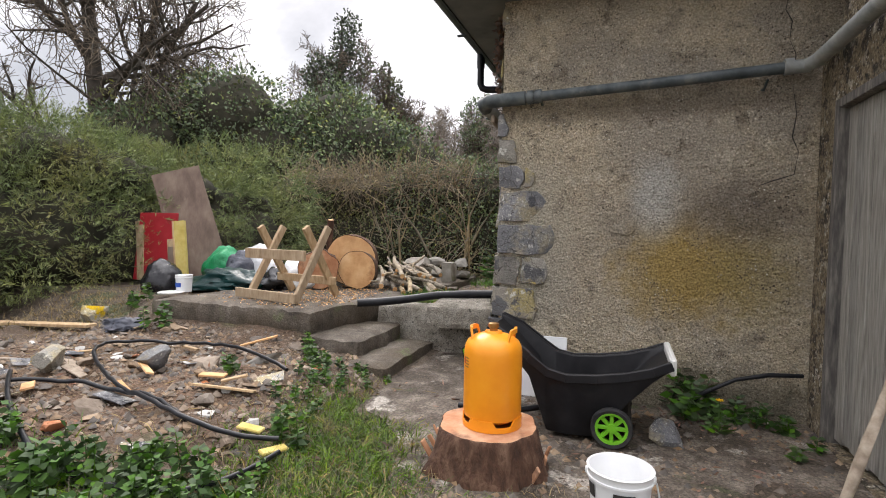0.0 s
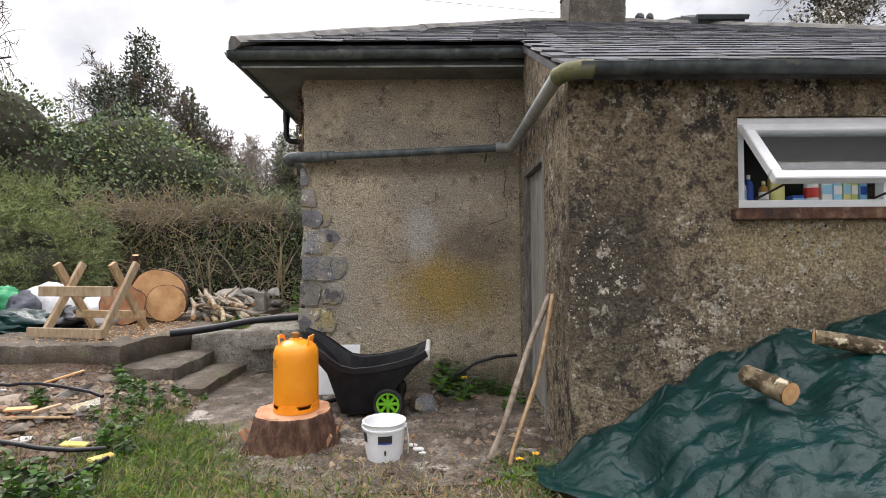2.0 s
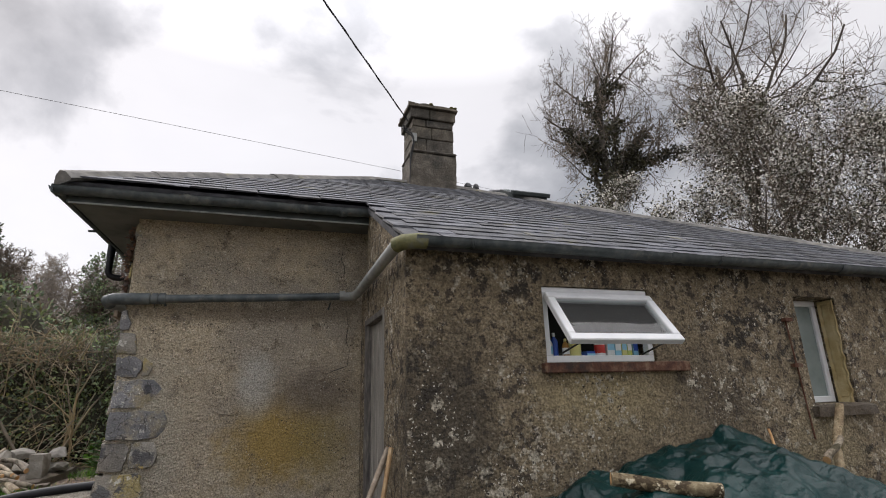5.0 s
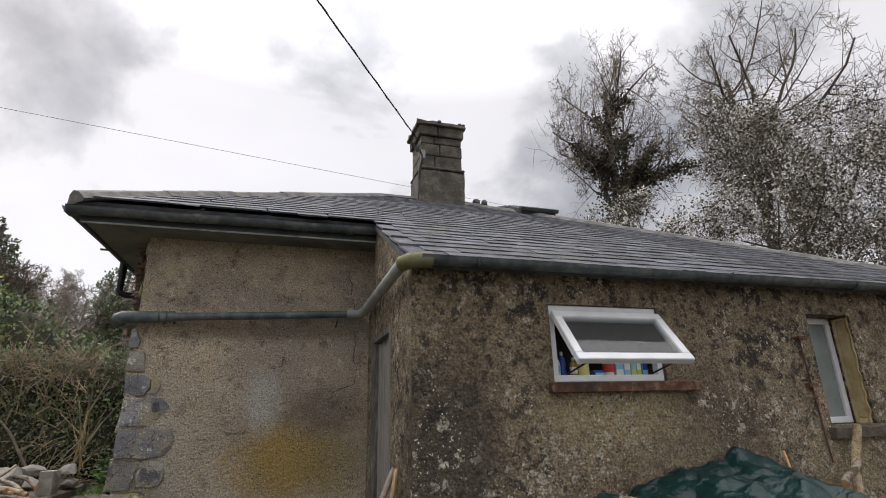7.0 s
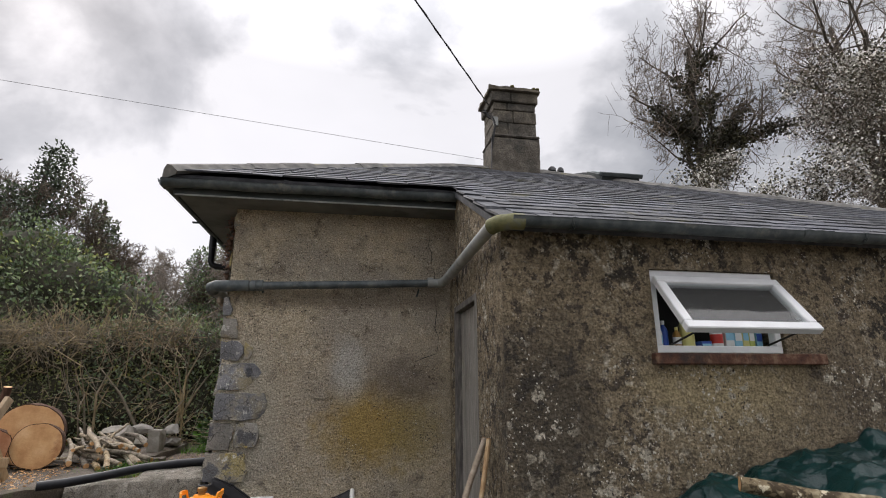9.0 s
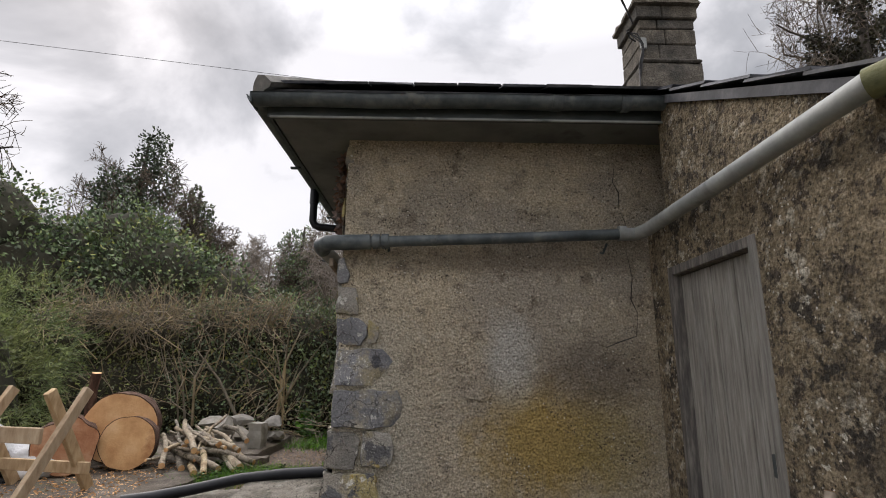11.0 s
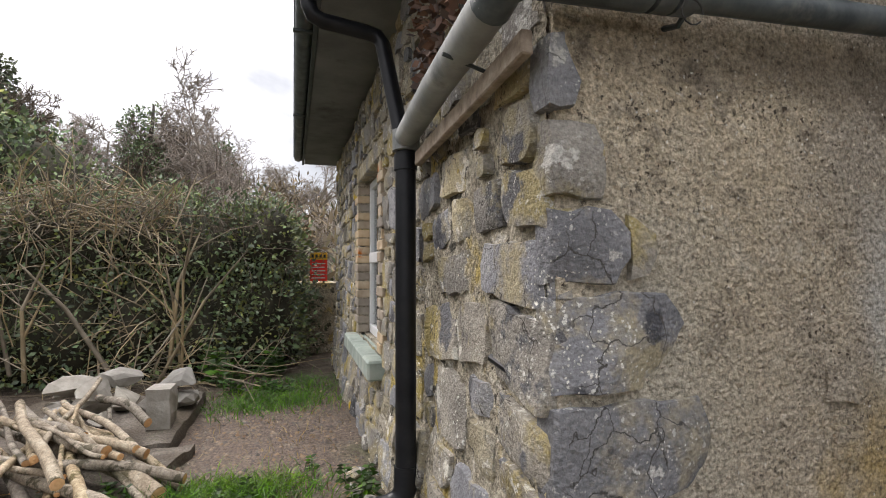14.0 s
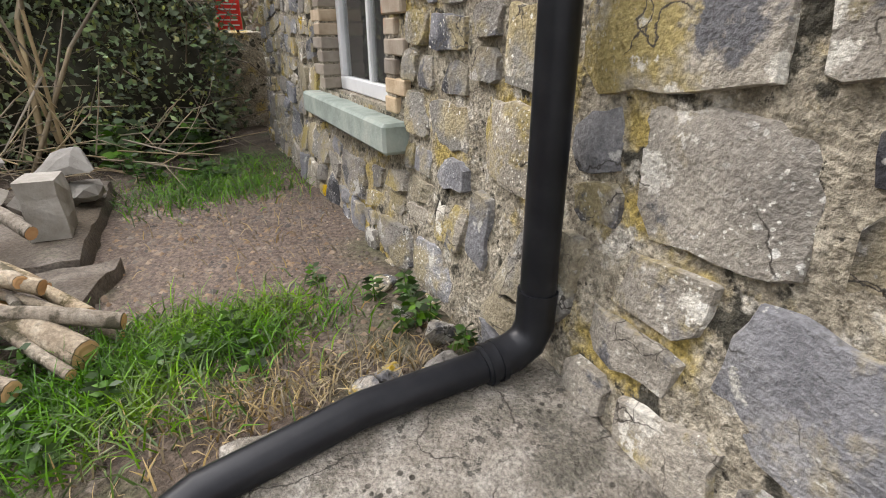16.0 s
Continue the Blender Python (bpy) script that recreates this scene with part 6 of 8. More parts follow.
for p, q, r in (((-2.95, 6.5, 0.66), (-2.18, 5.84, 0.50), 0.048), ((-3.0, 6.9, 0.72), (-2.20, 6.12, 0.50), 0.026), ((-2.85, 7.1, 0.74), (-2.46, 6.78, 0.62), 0.032), ((-3.0, 6.7, 0.7), (-2.1, 5.95, 0.48), 0.018), ((-2.75, 6.1, 0.6), (-2.52, 5.62, 0.50), 0.03)):
    log_thing("cut_branch", p, q, r * 0.85, r, M_PALEBARK, M_CUT, "long pale cut branch with lichened bark", "branch", "branch heap", p[0] * 9, 0.1, 0.04, 12, 10)


def rock(bm, at, size, seed, sub=2, rough=0.35, flat=1.0):
    """An angular broken stone."""
    r = bmesh.ops.create_icosphere(bm, subdivisions=sub, radius=0.5)
    rg = random.Random(seed)
    planes = [(Vector((rg.gauss(0, 1), rg.gauss(0, 1), rg.gauss(0, 1))).normalized(), rg.uniform(0.17, 0.33)) for _ in range(15)]
    rot = Euler((rg.uniform(-0.3, 0.3), rg.uniform(-0.3, 0.3), rg.uniform(0, 6.3))).to_matrix()
    for v in r["verts"]:
        p = v.co.copy()
        for n_, d in planes:
            k = p.dot(n_)
            if k > d:
                p -= n_ * (k - d)
        p = rot @ Vector((p.x * size[0] * 1.35, p.y * size[1] * 1.35, p.z * size[2] * 1.35))
        v.co = Vector(at) + p
    return bm


M_BLOCKSTONE = mat("pale_building_stone", [(0.19, 0.175, 0.145), (0.28, 0.26, 0.225), (0.37, 0.35, 0.31)], 7, 0.92, 0.6, 45, rnd=0.2)
for k in range(16):
    x, y = -3.0 + rng.uniform(-0.25, 0.62), 7.15 + rng.uniform(-0.05, 0.75)
    s = rng.uniform(0.16, 0.3)
    z = 0.50 + s * 0.3 + (0.16 if k > 10 else 0)
    tagged(part("building_stone", rock(bmesh.new(), (x, y, z), (s * 1.3, s, s * 0.85), 40 + k), M_BLOCKSTONE), "pale broken building stone piled on the slab", "stone", "stones on the slab")
tagged(part("squared_block", rough_block(-2.55, -2.36, 7.0, 7.28, 0.5, 0.80, 0.1, 0.008, 5), M_BLOCKSTONE), "pale squared stone block on the slab", "stone", "stones on the slab")

# leaning sheet goods
M_PLY = mat("weathered_plywood", [(0.10, 0.07, 0.055), (0.17, 0.12, 0.095), (0.25, 0.19, 0.15)], 5, 0.85, 0.3, 60, streak=(1, 1, 0.4), patches=[((0.3, 0.25, 0.2), 9, 0.64, 0.75)])
tl = Matrix.Translation((-5.68, 5.72, SZ - 0.06)) @ Matrix.Rotation(radians(35), 4, "Z") @ Matrix.Rotation(radians(-14), 4, "X") @ Matrix.Rotation(radians(-17), 4, "Y")
tagged(part("plywood_sheet", boxed(-0.33, 0.33, -0.009, 0.009, 0, 1.80, 0.002, tl), M_PLY), "weathered brown plywood sheet leaning on the hedge", "plywood sheet")
tl = Matrix.Translation((-6.3, 5.36, SZ)) @ Matrix.Rotation(radians(14), 4, "Z") @ Matrix.Rotation(radians(-10), 4, "X")
tagged(part("red_panel", boxed(-0.33, 0.25, -0.02, 0.02, 0, 0.98, 0.006, tl), coloured("red_panel_paint", (0.33, 0.012, 0.02), 0.45)), "dark red panel leaning behind timber offcuts", "panel")
M_FOAM = mat("yellow_foam_board", [(0.46, 0.35, 0.08), (0.56, 0.44, 0.13), (0.62, 0.51, 0.2)], 8, 0.8, 0.4, 70)
tl = Matrix.Translation((-5.60, 5.2, SZ)) @ Matrix.Rotation(radians(20), 4, "Z") @ Matrix.Rotation(radians(-6), 4, "X") @ Matrix.Rotation(radians(-6), 4, "Y")
fb = thing("insulation_board", (-5.60, 5.2, SZ), "upright yellow foam insulation board with pale edge", "insulation board")
part("foam_core", boxed(-0.07, 0.07, -0.03, 0.03, 0, 0.86, 0.003, tl), M_FOAM, fb)
part("facing", boxed(-0.095, -0.071, -0.03, 0.03, 0, 0.86, 0.002, tl), M_PINE, fb, "pale paper facing")
for (x, y, w, h, tx, lb) in ((-6.5, 5.3, 0.1, 0.8, -6, "upright timber post offcut"), (-6.62, 5.4, 0.05, 0.86, -9, "narrow upright timber batten"), (-5.86, 5.3, 0.2, 0.5, -4, "short brown plank leaning upright"), (-6.0, 5.4, 0.12, 0.6, -7, "rough timber offcut leaning upright")):
    tl = Matrix.Translation((x, y, SZ)) @ Matrix.Rotation(radians(15), 4, "Z") @ Matrix.Rotation(radians(-8), 4, "X") @ Matrix.Rotation(radians(tx), 4, "Y")
    tagged(part("timber_offcut", boxed(-w / 2, w / 2, -0.02, 0.02, 0, h, 0.004, tl), M_PLY if w > 0.12 else M_PINE), lb, "timber", "timber offcuts")


def sack(name, at, size, m, label, category, seed, crease=0.22, sub=4):
    """A slumped bag: a squashed ball with creases and a flat base."""
    bm = bmesh.new()
    r = bmesh.ops.create_icosphere(bm, subdivisions=sub, radius=0.5)
    for v in r["verts"]:
        p = v.co.copy()
        d = 1 + crease * (noise.noise(p * 3 + Vector((seed, 0, 0))) + 0.8 * abs(noise.noise(p * 7 + Vector((0, seed, 0)))) + 0.35 * noise.noise(p * 15 + Vector((0, 0, seed))))
        p *= d
        z = max(p.z + 0.32, 0.0) / 0.85
        k = 1 + 0.2 * (1 - min(1, z * 1.4))
        v.co = Vector((at[0] + p.x * size[0] * k, at[1] + p.y * size[1] * k, at[2] + z * size[2]))
    return tagged(part(name, bm, m, None, "", 60), label, category)


M_BINBAG = mat("black_bin_bag", [(0.008, 0.008, 0.01), (0.014, 0.014, 0.017), (0.022, 0.022, 0.026)], 6, 0.2, 0.35, 14, depth=0.02, spec=0.5)
M_GREENBAG = mat("green_sack", [(0.006, 0.16, 0.055), (0.01, 0.24, 0.09), (0.02, 0.30, 0.12)], 5, 0.4, 0.5, 14, depth=0.03)
M_WHITEBAG = mat("white_sack", [(0.5, 0.5, 0.5), (0.62, 0.62, 0.63), (0.7, 0.7, 0.71)], 5, 0.5, 0.5, 12, depth=0.03)
M_SLATEBAG = mat("slate_blue_sheet", [(0.03, 0.035, 0.05), (0.06, 0.065, 0.085), (0.1, 0.1, 0.12)], 5, 0.5, 0.5, 14, depth=0.03)
sack("bin_bag", (-5.50, 4.78, SZ - 0.06), (0.42, 0.4, 0.42), M_BINBAG, "full black plastic bin bag slumped at the slab edge", "bin bag", 1, 0.13)
sack("green_sack", (-5.36, 5.7, SZ), (0.5, 0.45, 0.50), M_GREENBAG, "full bright green woven sack", "sack", 4)
sack("white_sack", (-4.98, 6.0, SZ), (0.62, 0.5, 0.52), M_WHITEBAG, "white plastic sack slumped among sheeting", "sack", 7)
sack("white_sack", (-4.0, 5.6, SZ), (0.55, 0.45, 0.40), M_WHITEBAG, "crumpled white plastic bag behind the sawhorse", "sack", 17)
sack("folded_sheeting", (-5.05, 5.65, SZ), (0.3, 0.4, 0.44), M_SLATEBAG, "folded slate-blue plastic sheeting", "sheeting", 19)
sack("green_sheeting", (-4.8, 5.2, SZ - 0.02), (1.0, 0.5, 0.24), M_TARP, "rumpled dark green tarpaulin on the slab", "tarpaulin", 23, 0.4)
sack("dark_sheeting", (-4.2, 5.35, SZ - 0.02), (0.5, 0.4, 0.26), M_BINBAG, "crumpled dark plastic sheeting", "sheeting", 29, 0.4)
sack("black_plastic_scrap", (-4.95, 3.85, 0.15), (0.42, 0.3, 0.14), M_SLATEBAG, "crushed dark plastic sheet on the rubble", "plastic scrap", 33, 0.4)
sack("green_bag", (-1.60, 1.02, 0.0), (0.46, 0.4, 0.27), M_GREENBAG, "bright green plastic bag lying in the grass", "bag", 37, 0.12)
b2 = bucket("small_bucket", (-4.96, 4.62, SZ), 0.085, 0.095, 0.2, "small white plastic tub on the slab", 20)
part("print_patch", boxed(-5.00, -4.92, 4.53, 4.535, SZ + 0.06, SZ + 0.11), C_BLUE, b2)
tagged(part("bucket_lid", lathe(bmesh.new(), [(0, 0), (0.14, 0), (0.145, 0.012), (0.13, 0.016), (0, 0.012)], (-4.98, 4.45, SZ), 24), C_WHITE, None, "", 40), "round white plastic lid on the slab", "lid")

# ---- spoil heap ----
def gz(x, y):
    return float(ground_z(x, y))


rng = random.Random(77)
M_BRICKBIT = mat("broken_red_brick", [(0.28, 0.11, 0.06), (0.38, 0.17, 0.1), (0.45, 0.25, 0.16)], 9, 0.95, 0.6, 50, rnd=0.2)
M_PLASTER = mat("white_plaster_lump", [(0.38, 0.37, 0.34), (0.47, 0.46, 0.43), (0.55, 0.54, 0.51)], 9, 0.95, 0.6, 50, rnd=0.15)
M_SPOILSTONE = mat("dusty_rubble_stone", [(0.12, 0.09, 0.066), (0.21, 0.165, 0.125), (0.32, 0.265, 0.21)], 6, 0.92, 0.7, 45, rnd=0.35)
kinds = [("rubble_stone", M_SPOILSTONE, "dusty broken stone on the spoil heap", "stone", 130), ("brick_fragment", M_BRICKBIT, "broken red brick fragment on the spoil heap", "brick", 16), ("plaster_lump", M_PLASTER, "lump of broken white plaster", "plaster", 32)]
for nm, m, lb, ct, num in kinds:
    for k in range(num):
        x, y = rng.uniform(-5.6, -1.95), rng.uniform(1.55, 3.95)
        if x > -2.3 and y > 2.6:
            continue
        s = rng.choice([0.05, 0.06, 0.07, 0.09, 0.11, 0.15]) if nm == "rubble_stone" else rng.uniform(0.05, 0.11)
        tagged(part(nm, rock(bmesh.new(), (x, y, gz(x, y) + s * 0.12), (s * rng.uniform(1.0, 1.6), s, s * rng.uniform(0.35, 0.7)), rng.randrange(9999), 2 if s > 0.1 else 1), m), lb, ct, "rubble on the spoil heap")
for (x, y, sx, sy, sz, m, lb) in ((-3.05, 3.05, 0.34, 0.22, 0.13, M_SPOILSTONE, "large flat pale stone on the spoil heap"), (-3.5, 2.95, 0.3, 0.22, 0.22, M_STONE_GREY, "large angular grey stone on the spoil heap"), (-3.95, 2.45, 0.34, 0.26, 0.2, M_STONE_TAN, "large tan boulder on the spoil heap"),
                                  (-5.5, 3.9, 0.36, 0.28, 0.28, M_STONE_TAN, "large tan stone beside the hedge"), (-2.05, 1.72, 0.3, 0.18, 0.1, M_SPOILSTONE, "flat stone half buried in grass"), (0.29, 3.3, 0.24, 0.16, 0.2, M_STONE_GREY, "grey stone wedged beside the cart wheel"), (-2.75, 3.3, 0.3, 0.15, 0.08, M_BLOCKSTONE, "flat pale slab in the rubble")):
    tagged(part("boulder", rock(bmesh.new(), (x, y, max(gz(x, y), 0) + sz * 0.3), (sx, sy, sz), int(x * 100) + 700, 3), m), lb, "stone")
for k in range(9):
    x, y = rng.uniform(-4.6, -2.3), rng.uniform(1.7, 3.3)
    tagged(part("slate_fragment", boxed(-0.12, 0.1, -0.06, 0.07, 0, 0.008, 0.002, Matrix.Translation((x, y, gz(x, y) + 0.025)) @ Euler((rng.uniform(-0.3, 0.3), rng.uniform(-0.3, 0.3), rng.uniform(0, 6))).to_matrix().to_4x4()), M_STONE_GREY), "broken blue-grey slate lying on the rubble", "slate", "slate fragments")
for k in range(16):
    x, y, a = rng.uniform(-5.4, -2.3), rng.uniform(1.9, 3.95), rng.uniform(-0.6, 0.6)
    ln = rng.uniform(0.15, 0.5)
    p = (x, y, gz(x, y) + 0.04)
    q = (x + ln * math.cos(a), y + ln * math.sin(a), gz(x + ln * math.cos(a), y + ln * math.sin(a)) + 0.05)
    tagged(part("timber_scrap", beam(bmesh.new(), p, q, rng.uniform(0.02, 0.07), 0.015, 0.002, rng.uniform(-0.3, 0.3)), rng.choice([M_PINE, M_CUT, M_STICK])), "weathered scrap of timber on the rubble", "timber", "timber scraps")
tagged(part("long_plank", beam(bmesh.new(), (-6.3, 3.35, 0.22), (-5.1, 3.6, 0.24), 0.12, 0.03, 0.003), M_PINE), "pale pine plank lying at the hedge foot", "plank")
for (x, y, a) in ((-2.02, 2.35, 0.1), (-1.78, 2.25, 1.2), (-1.62, 1.35, 0.7)):
    tagged(part("foam_scrap", boxed(-0.08, 0.08, -0.03, 0.03, 0, 0.02, 0.006, Matrix.Translation((x, y, gz(x, y) + 0.04)) @ Euler((0.15, 0.1, a)).to_matrix().to_4x4()), M_FOAM), "broken scrap of yellow foam insulation", "foam", "foam scraps")

for k, (x, y, sx, sy, sz) in enumerate(((-1.22, 5.34, 0.2, 0.14, 0.1), (-1.36, 5.40, 0.17, 0.12, 0.06), (-1.14, 5.52, 0.14, 0.12, 0.12), (-1.45, 5.33, 0.13, 0.1, 0.06), (-1.2, 5.7, 0.12, 0.1, 0.09), (-1.17, 6.0, 0.13, 0.1, 0.08))):
    tagged(part("loose_stone", rock(bmesh.new(), (x, y, gz(x, y) + sz * 0.35), (sx, sy, sz), 900 + k, 2), M_STONE), "loose pale stone at the foot of the rubble wall", "stone", "stones at the wall foot")
# coiled hose
hz = lambda x, y, d=0.03: (x, y, sum(gz(x + 0.2 * math.cos(a), y + 0.2 * math.sin(a)) for a in range(7)) / 7 + d)
pts = [(-1.79, 2.31), (-1.99, 2.21), (-2.31, 2.16), (-2.79, 2.27), (-3.24, 2.42), (-3.73, 2.67), (-4.15, 2.95), (-4.3, 3.22), (-4.11, 3.41), (-3.67, 3.5), (-3.08, 3.42), (-2.24, 3.06)]


def spline(pts, k=6):
    out = []
    for i in range(len(pts) - 1):
        p0, p1, p2, p3 = (Vector((*pts[max(0, min(len(pts) - 1, j))], 0)) for j in (i - 1, i, i + 1, i + 2))
        for t in np.linspace(0, 1, k, endpoint=False):
            v = 0.5 * (2 * p1 + (p2 - p0) * t + (2 * p0 - 5 * p1 + 4 * p2 - p3) * t * t + (3 * p1 - p0 - 3 * p2 + p3) * t ** 3)
            out.append(v)
    return out


for pp, lift in ((pts, 0.08), ([(-2.31, 2.16), (-2.79, 2.31), (-3.2, 2.31), (-3.52, 2.21), (-3.69, 2.05)], 0.07), ([(-4.11, 2.31), (-3.39, 1.89), (-2.74, 1.61), (-2.4, 1.55), (-2.17, 1.57), (-1.93, 1.65), (-1.8, 1.81), (-1.74, 2.01), (-1.72, 2.25)], 0.06)):
    tagged(part("water_pipe", tube(bmesh.new(), [hz(v.x, v.y, lift) for v in spline(pp)], 0.0145, 10), M_BLACKPIPE, None, "", 60), "coil of black plastic water pipe lying over rubble", "hose", "coils of water pipe")
# ---- vegetation ----
def leaf_mat(name, cols, scale, rough=0.6, k=0.35, through=0.25, patches=None):
    m = mat(name, cols, scale, rough, 0.0, island=k, patches=patches)
    m.node_tree.nodes["Principled BSDF"].inputs["Subsurface Weight"].default_value = 0.0
    return m


M_LAUREL = leaf_mat("dark_evergreen_leaves", [(0.0978, 0.132, 0.0805), (0.155, 0.207, 0.115), (0.247, 0.282, 0.138)], 1.2, 0.75)
M_PRIVET = leaf_mat("hedge_leaves", [(0.115, 0.144, 0.0633), (0.201, 0.224, 0.092), (0.31, 0.299, 0.127)], 1.0, 0.6, patches=[((0.16, 0.12, 0.06), 0.9, 0.58, 0.72)])
M_IVY = leaf_mat("ivy_leaves", [(0.06, 0.08, 0.055), (0.105, 0.13, 0.08), (0.17, 0.18, 0.10)], 0.5, 0.7)
M_WEED = leaf_mat("nettle_leaves", [(0.028, 0.065, 0.014), (0.05, 0.105, 0.022), (0.09, 0.155, 0.036)], 4, 0.6)
M_GRASS = leaf_mat("grass_blades", [(0.045, 0.095, 0.014), (0.09, 0.155, 0.024), (0.16, 0.205, 0.05)], 2.2, 0.6, 0.4, patches=[((0.25, 0.205, 0.10), 2.4, 0.52, 0.66)])
M_BANKGRASS = leaf_mat("bank_grass_blades", [(0.045, 0.13, 0.012), (0.09, 0.20, 0.02), (0.16, 0.26, 0.04)], 3, 0.55, 0.4)
M_DRYGRASS = leaf_mat("dry_grass", [(0.16, 0.12, 0.06), (0.26, 0.2, 0.11), (0.36, 0.3, 0.18)], 3, 0.7)
M_THORN = leaf_mat("dark_thorn_leaves", [(0.03, 0.03, 0.02), (0.055, 0.052, 0.032), (0.09, 0.085, 0.05)], 1.0, 0.7)
M_BLOSSOM = leaf_mat("white_blossom", [(0.55, 0.53, 0.47), (0.68, 0.66, 0.6), (0.78, 0.76, 0.72)], 2, 0.7, 0.1)
M_TWIG = mat("grey_brown_twigs", [(0.075, 0.06, 0.045), (0.13, 0.105, 0.08), (0.2, 0.165, 0.125)], 5, 0.9, 0.2, 40, island=0.25)
M_PALETWIG = mat("pale_bare_twigs", [(0.17, 0.135, 0.085), (0.27, 0.22, 0.15), (0.38, 0.32, 0.22)], 3, 0.9, 0.2, 40, island=0.3)
M_TREE = mat("tree_bark", [(0.05, 0.044, 0.037), (0.085, 0.074, 0.062), (0.13, 0.112, 0.095)], 4, 0.95, 0.4, 20)
# filling lumps inside the foliage: the shade of its depth is put into this colour
M_CORE = mat("hedge_depth_shade", [(0.024, 0.024, 0.016), (0.042, 0.04, 0.026), (0.065, 0.056, 0.038)], 3, 1.0, 0.3, 20)
RG = np.random.default_rng(11)


def unit(v):
    return v / np.maximum(np.linalg.norm(v, axis=-1, keepdims=True), 1e-9)


def leaf_quads(c, d, ln, wd, bend=0.0):
    """One pointed leaf at each place c, along d. Returns corners and faces."""
    n = len(c)
    d = unit(d)
    s = unit(np.cross(d, RG.normal(size=(n, 3))))
    ln, wd = np.broadcast_to(ln, n)[:, None], np.broadcast_to(wd, n)[:, None]
    up = np.cross(s, d) * bend * ln
    v = np.stack([c, c + d * ln * 0.45 + s * wd / 2 + up, c + d * ln, c + d * ln * 0.45 - s * wd / 2 + up], 1).reshape(-1, 3)
    return v, np.arange(4 * n).reshape(-1, 4)


def fronds(c, d, ln, k=6):
    """Feathery sprays: k narrow leaflets along each stalk."""
    n = len(c)
    d = unit(d)
    s = unit(np.cross(d, RG.normal(size=(n, 3))))
    cs, ds, ls = [], [], []
    for i in range(k):
        t = (i + 0.3) / k
        sg = 1 if i % 2 else -1
        cs.append(c + d * (ln * t)[:, None])
        ds.append(d + s * sg * RG.uniform(0.5, 1.0, (n, 1)) + RG.normal(size=(n, 3)) * 0.15)
        ls.append(ln * (0.48 - 0.26 * t))
    return leaf_quads(np.concatenate(cs), np.concatenate(ds), np.concatenate(ls), np.concatenate(ls) * 0.13)


def blobs_surface(lumps, n, inner=0.25):
    """Places and outward ways over a union of ellipsoids (x y z rx ry rz), kept off the insides."""
    L = np.array(lumps, float)
    area = (L[:, 3] * L[:, 4] + L[:, 4] * L[:, 5] + L[:, 3] * L[:, 5])
    idx = RG.choice(len(L), n, p=area / area.sum())
    d = unit(RG.normal(size=(n, 3)))
    rad = 1 - RG.random(n) ** 2 * inner
    rad *= 1 + 0.14 * np.sin(d[:, 0] * 5 + idx * 1.7) * np.cos(d[:, 1] * 6 + idx) + 0.1 * np.sin(d[:, 2] * 9 + idx * 0.7) + RG.normal(size=n) * 0.04
    p = L[idx, :3] + d * L[idx, 3:] * rad[:, None]
    keep = np.ones(n, bool)
    for j in range(len(L)):
        q = np.linalg.norm((p - L[j, :3]) / L[j, 3:], axis=1)
        keep &= (q > 0.72) | (idx == j)
    keep &= p[:, 2] > 0.02
    return p[keep], unit(d / L[idx, 3:])[keep]


def link_leaves(name, vf, m, parent=None, label=""):
    return part(name, tri_mesh(name, vf[0], vf[1], m), None, parent, label)


def cat(*vfs):
    v, f, o = [], [], 0
    for a, b in vfs:
        v.append(a)
        f.append(b + o)
        o += len(a)
    return np.concatenate(v), np.concatenate(f)


def tubes(p, q, r0, r1, n=4):
    """Many straight tapered twigs at once."""
    d = unit(q - p)
    a = unit(np.cross(d, np.array([0.31, 0.17, 0.93])))
    b = np.cross(d, a)
    an = 2 * np.pi * np.arange(n) / n
    ring = np.cos(an)[None, :, None] * a[:, None] + np.sin(an)[None, :, None] * b[:, None]
    v = np.concatenate([p[:, None] + ring * np.asarray(r0)[:, None, None], q[:, None] + ring * np.asarray(r1)[:, None, None]], 1)
    base = (np.arange(len(p)) * 2 * n)[:, None]
    f = np.stack([np.stack([base[:, 0] + k, base[:, 0] + (k + 1) % n, base[:, 0] + n + (k + 1) % n, base[:, 0] + n + k], -1) for k in range(n)], 1)
    return v.reshape(-1, 3), f.reshape(-1, 4)


def core_mesh(lumps, k=0.78):
    bm = bmesh.new()
    for x, y, z, rx, ry, rz in lumps:
        bmesh.ops.create_icosphere(bm, subdivisions=3, radius=1, matrix=Matrix.Translation((x, y, z)) @ Matrix.Diagonal((rx * k, ry * k, rz * k, 1)))
    for v in bm.verts:
        v.co += noise.noise_vector(v.co * 1.5) * 0.12
    return bm


# cypress hedge beside the spoil heap
rng = random.Random(2)
cyp = []
for i in range(18):
    t = i / 17
    x, y = -7.3 - 1.2 * (1 - t) + rng.uniform(-0.2, 0.2), 0.6 + 7.6 * t
    cyp.append((x, y, 0.9 + rng.uniform(-0.1, 0.2), 1.05 + 0.2 * rng.random(), 0.85, 1.25))
    cyp.append((x - 0.3, y + 0.2, 1.4 + 0.25 * rng.random() + 1.1 * (1 - t), 1.1, 0.85, 0.95 - 0.3 * t))
cyp += [(-6.5, 6.9, 1.9, 0.8, 0.8, 0.75), (-6.2, 7.7, 1.6, 0.9, 0.8, 1.1)]
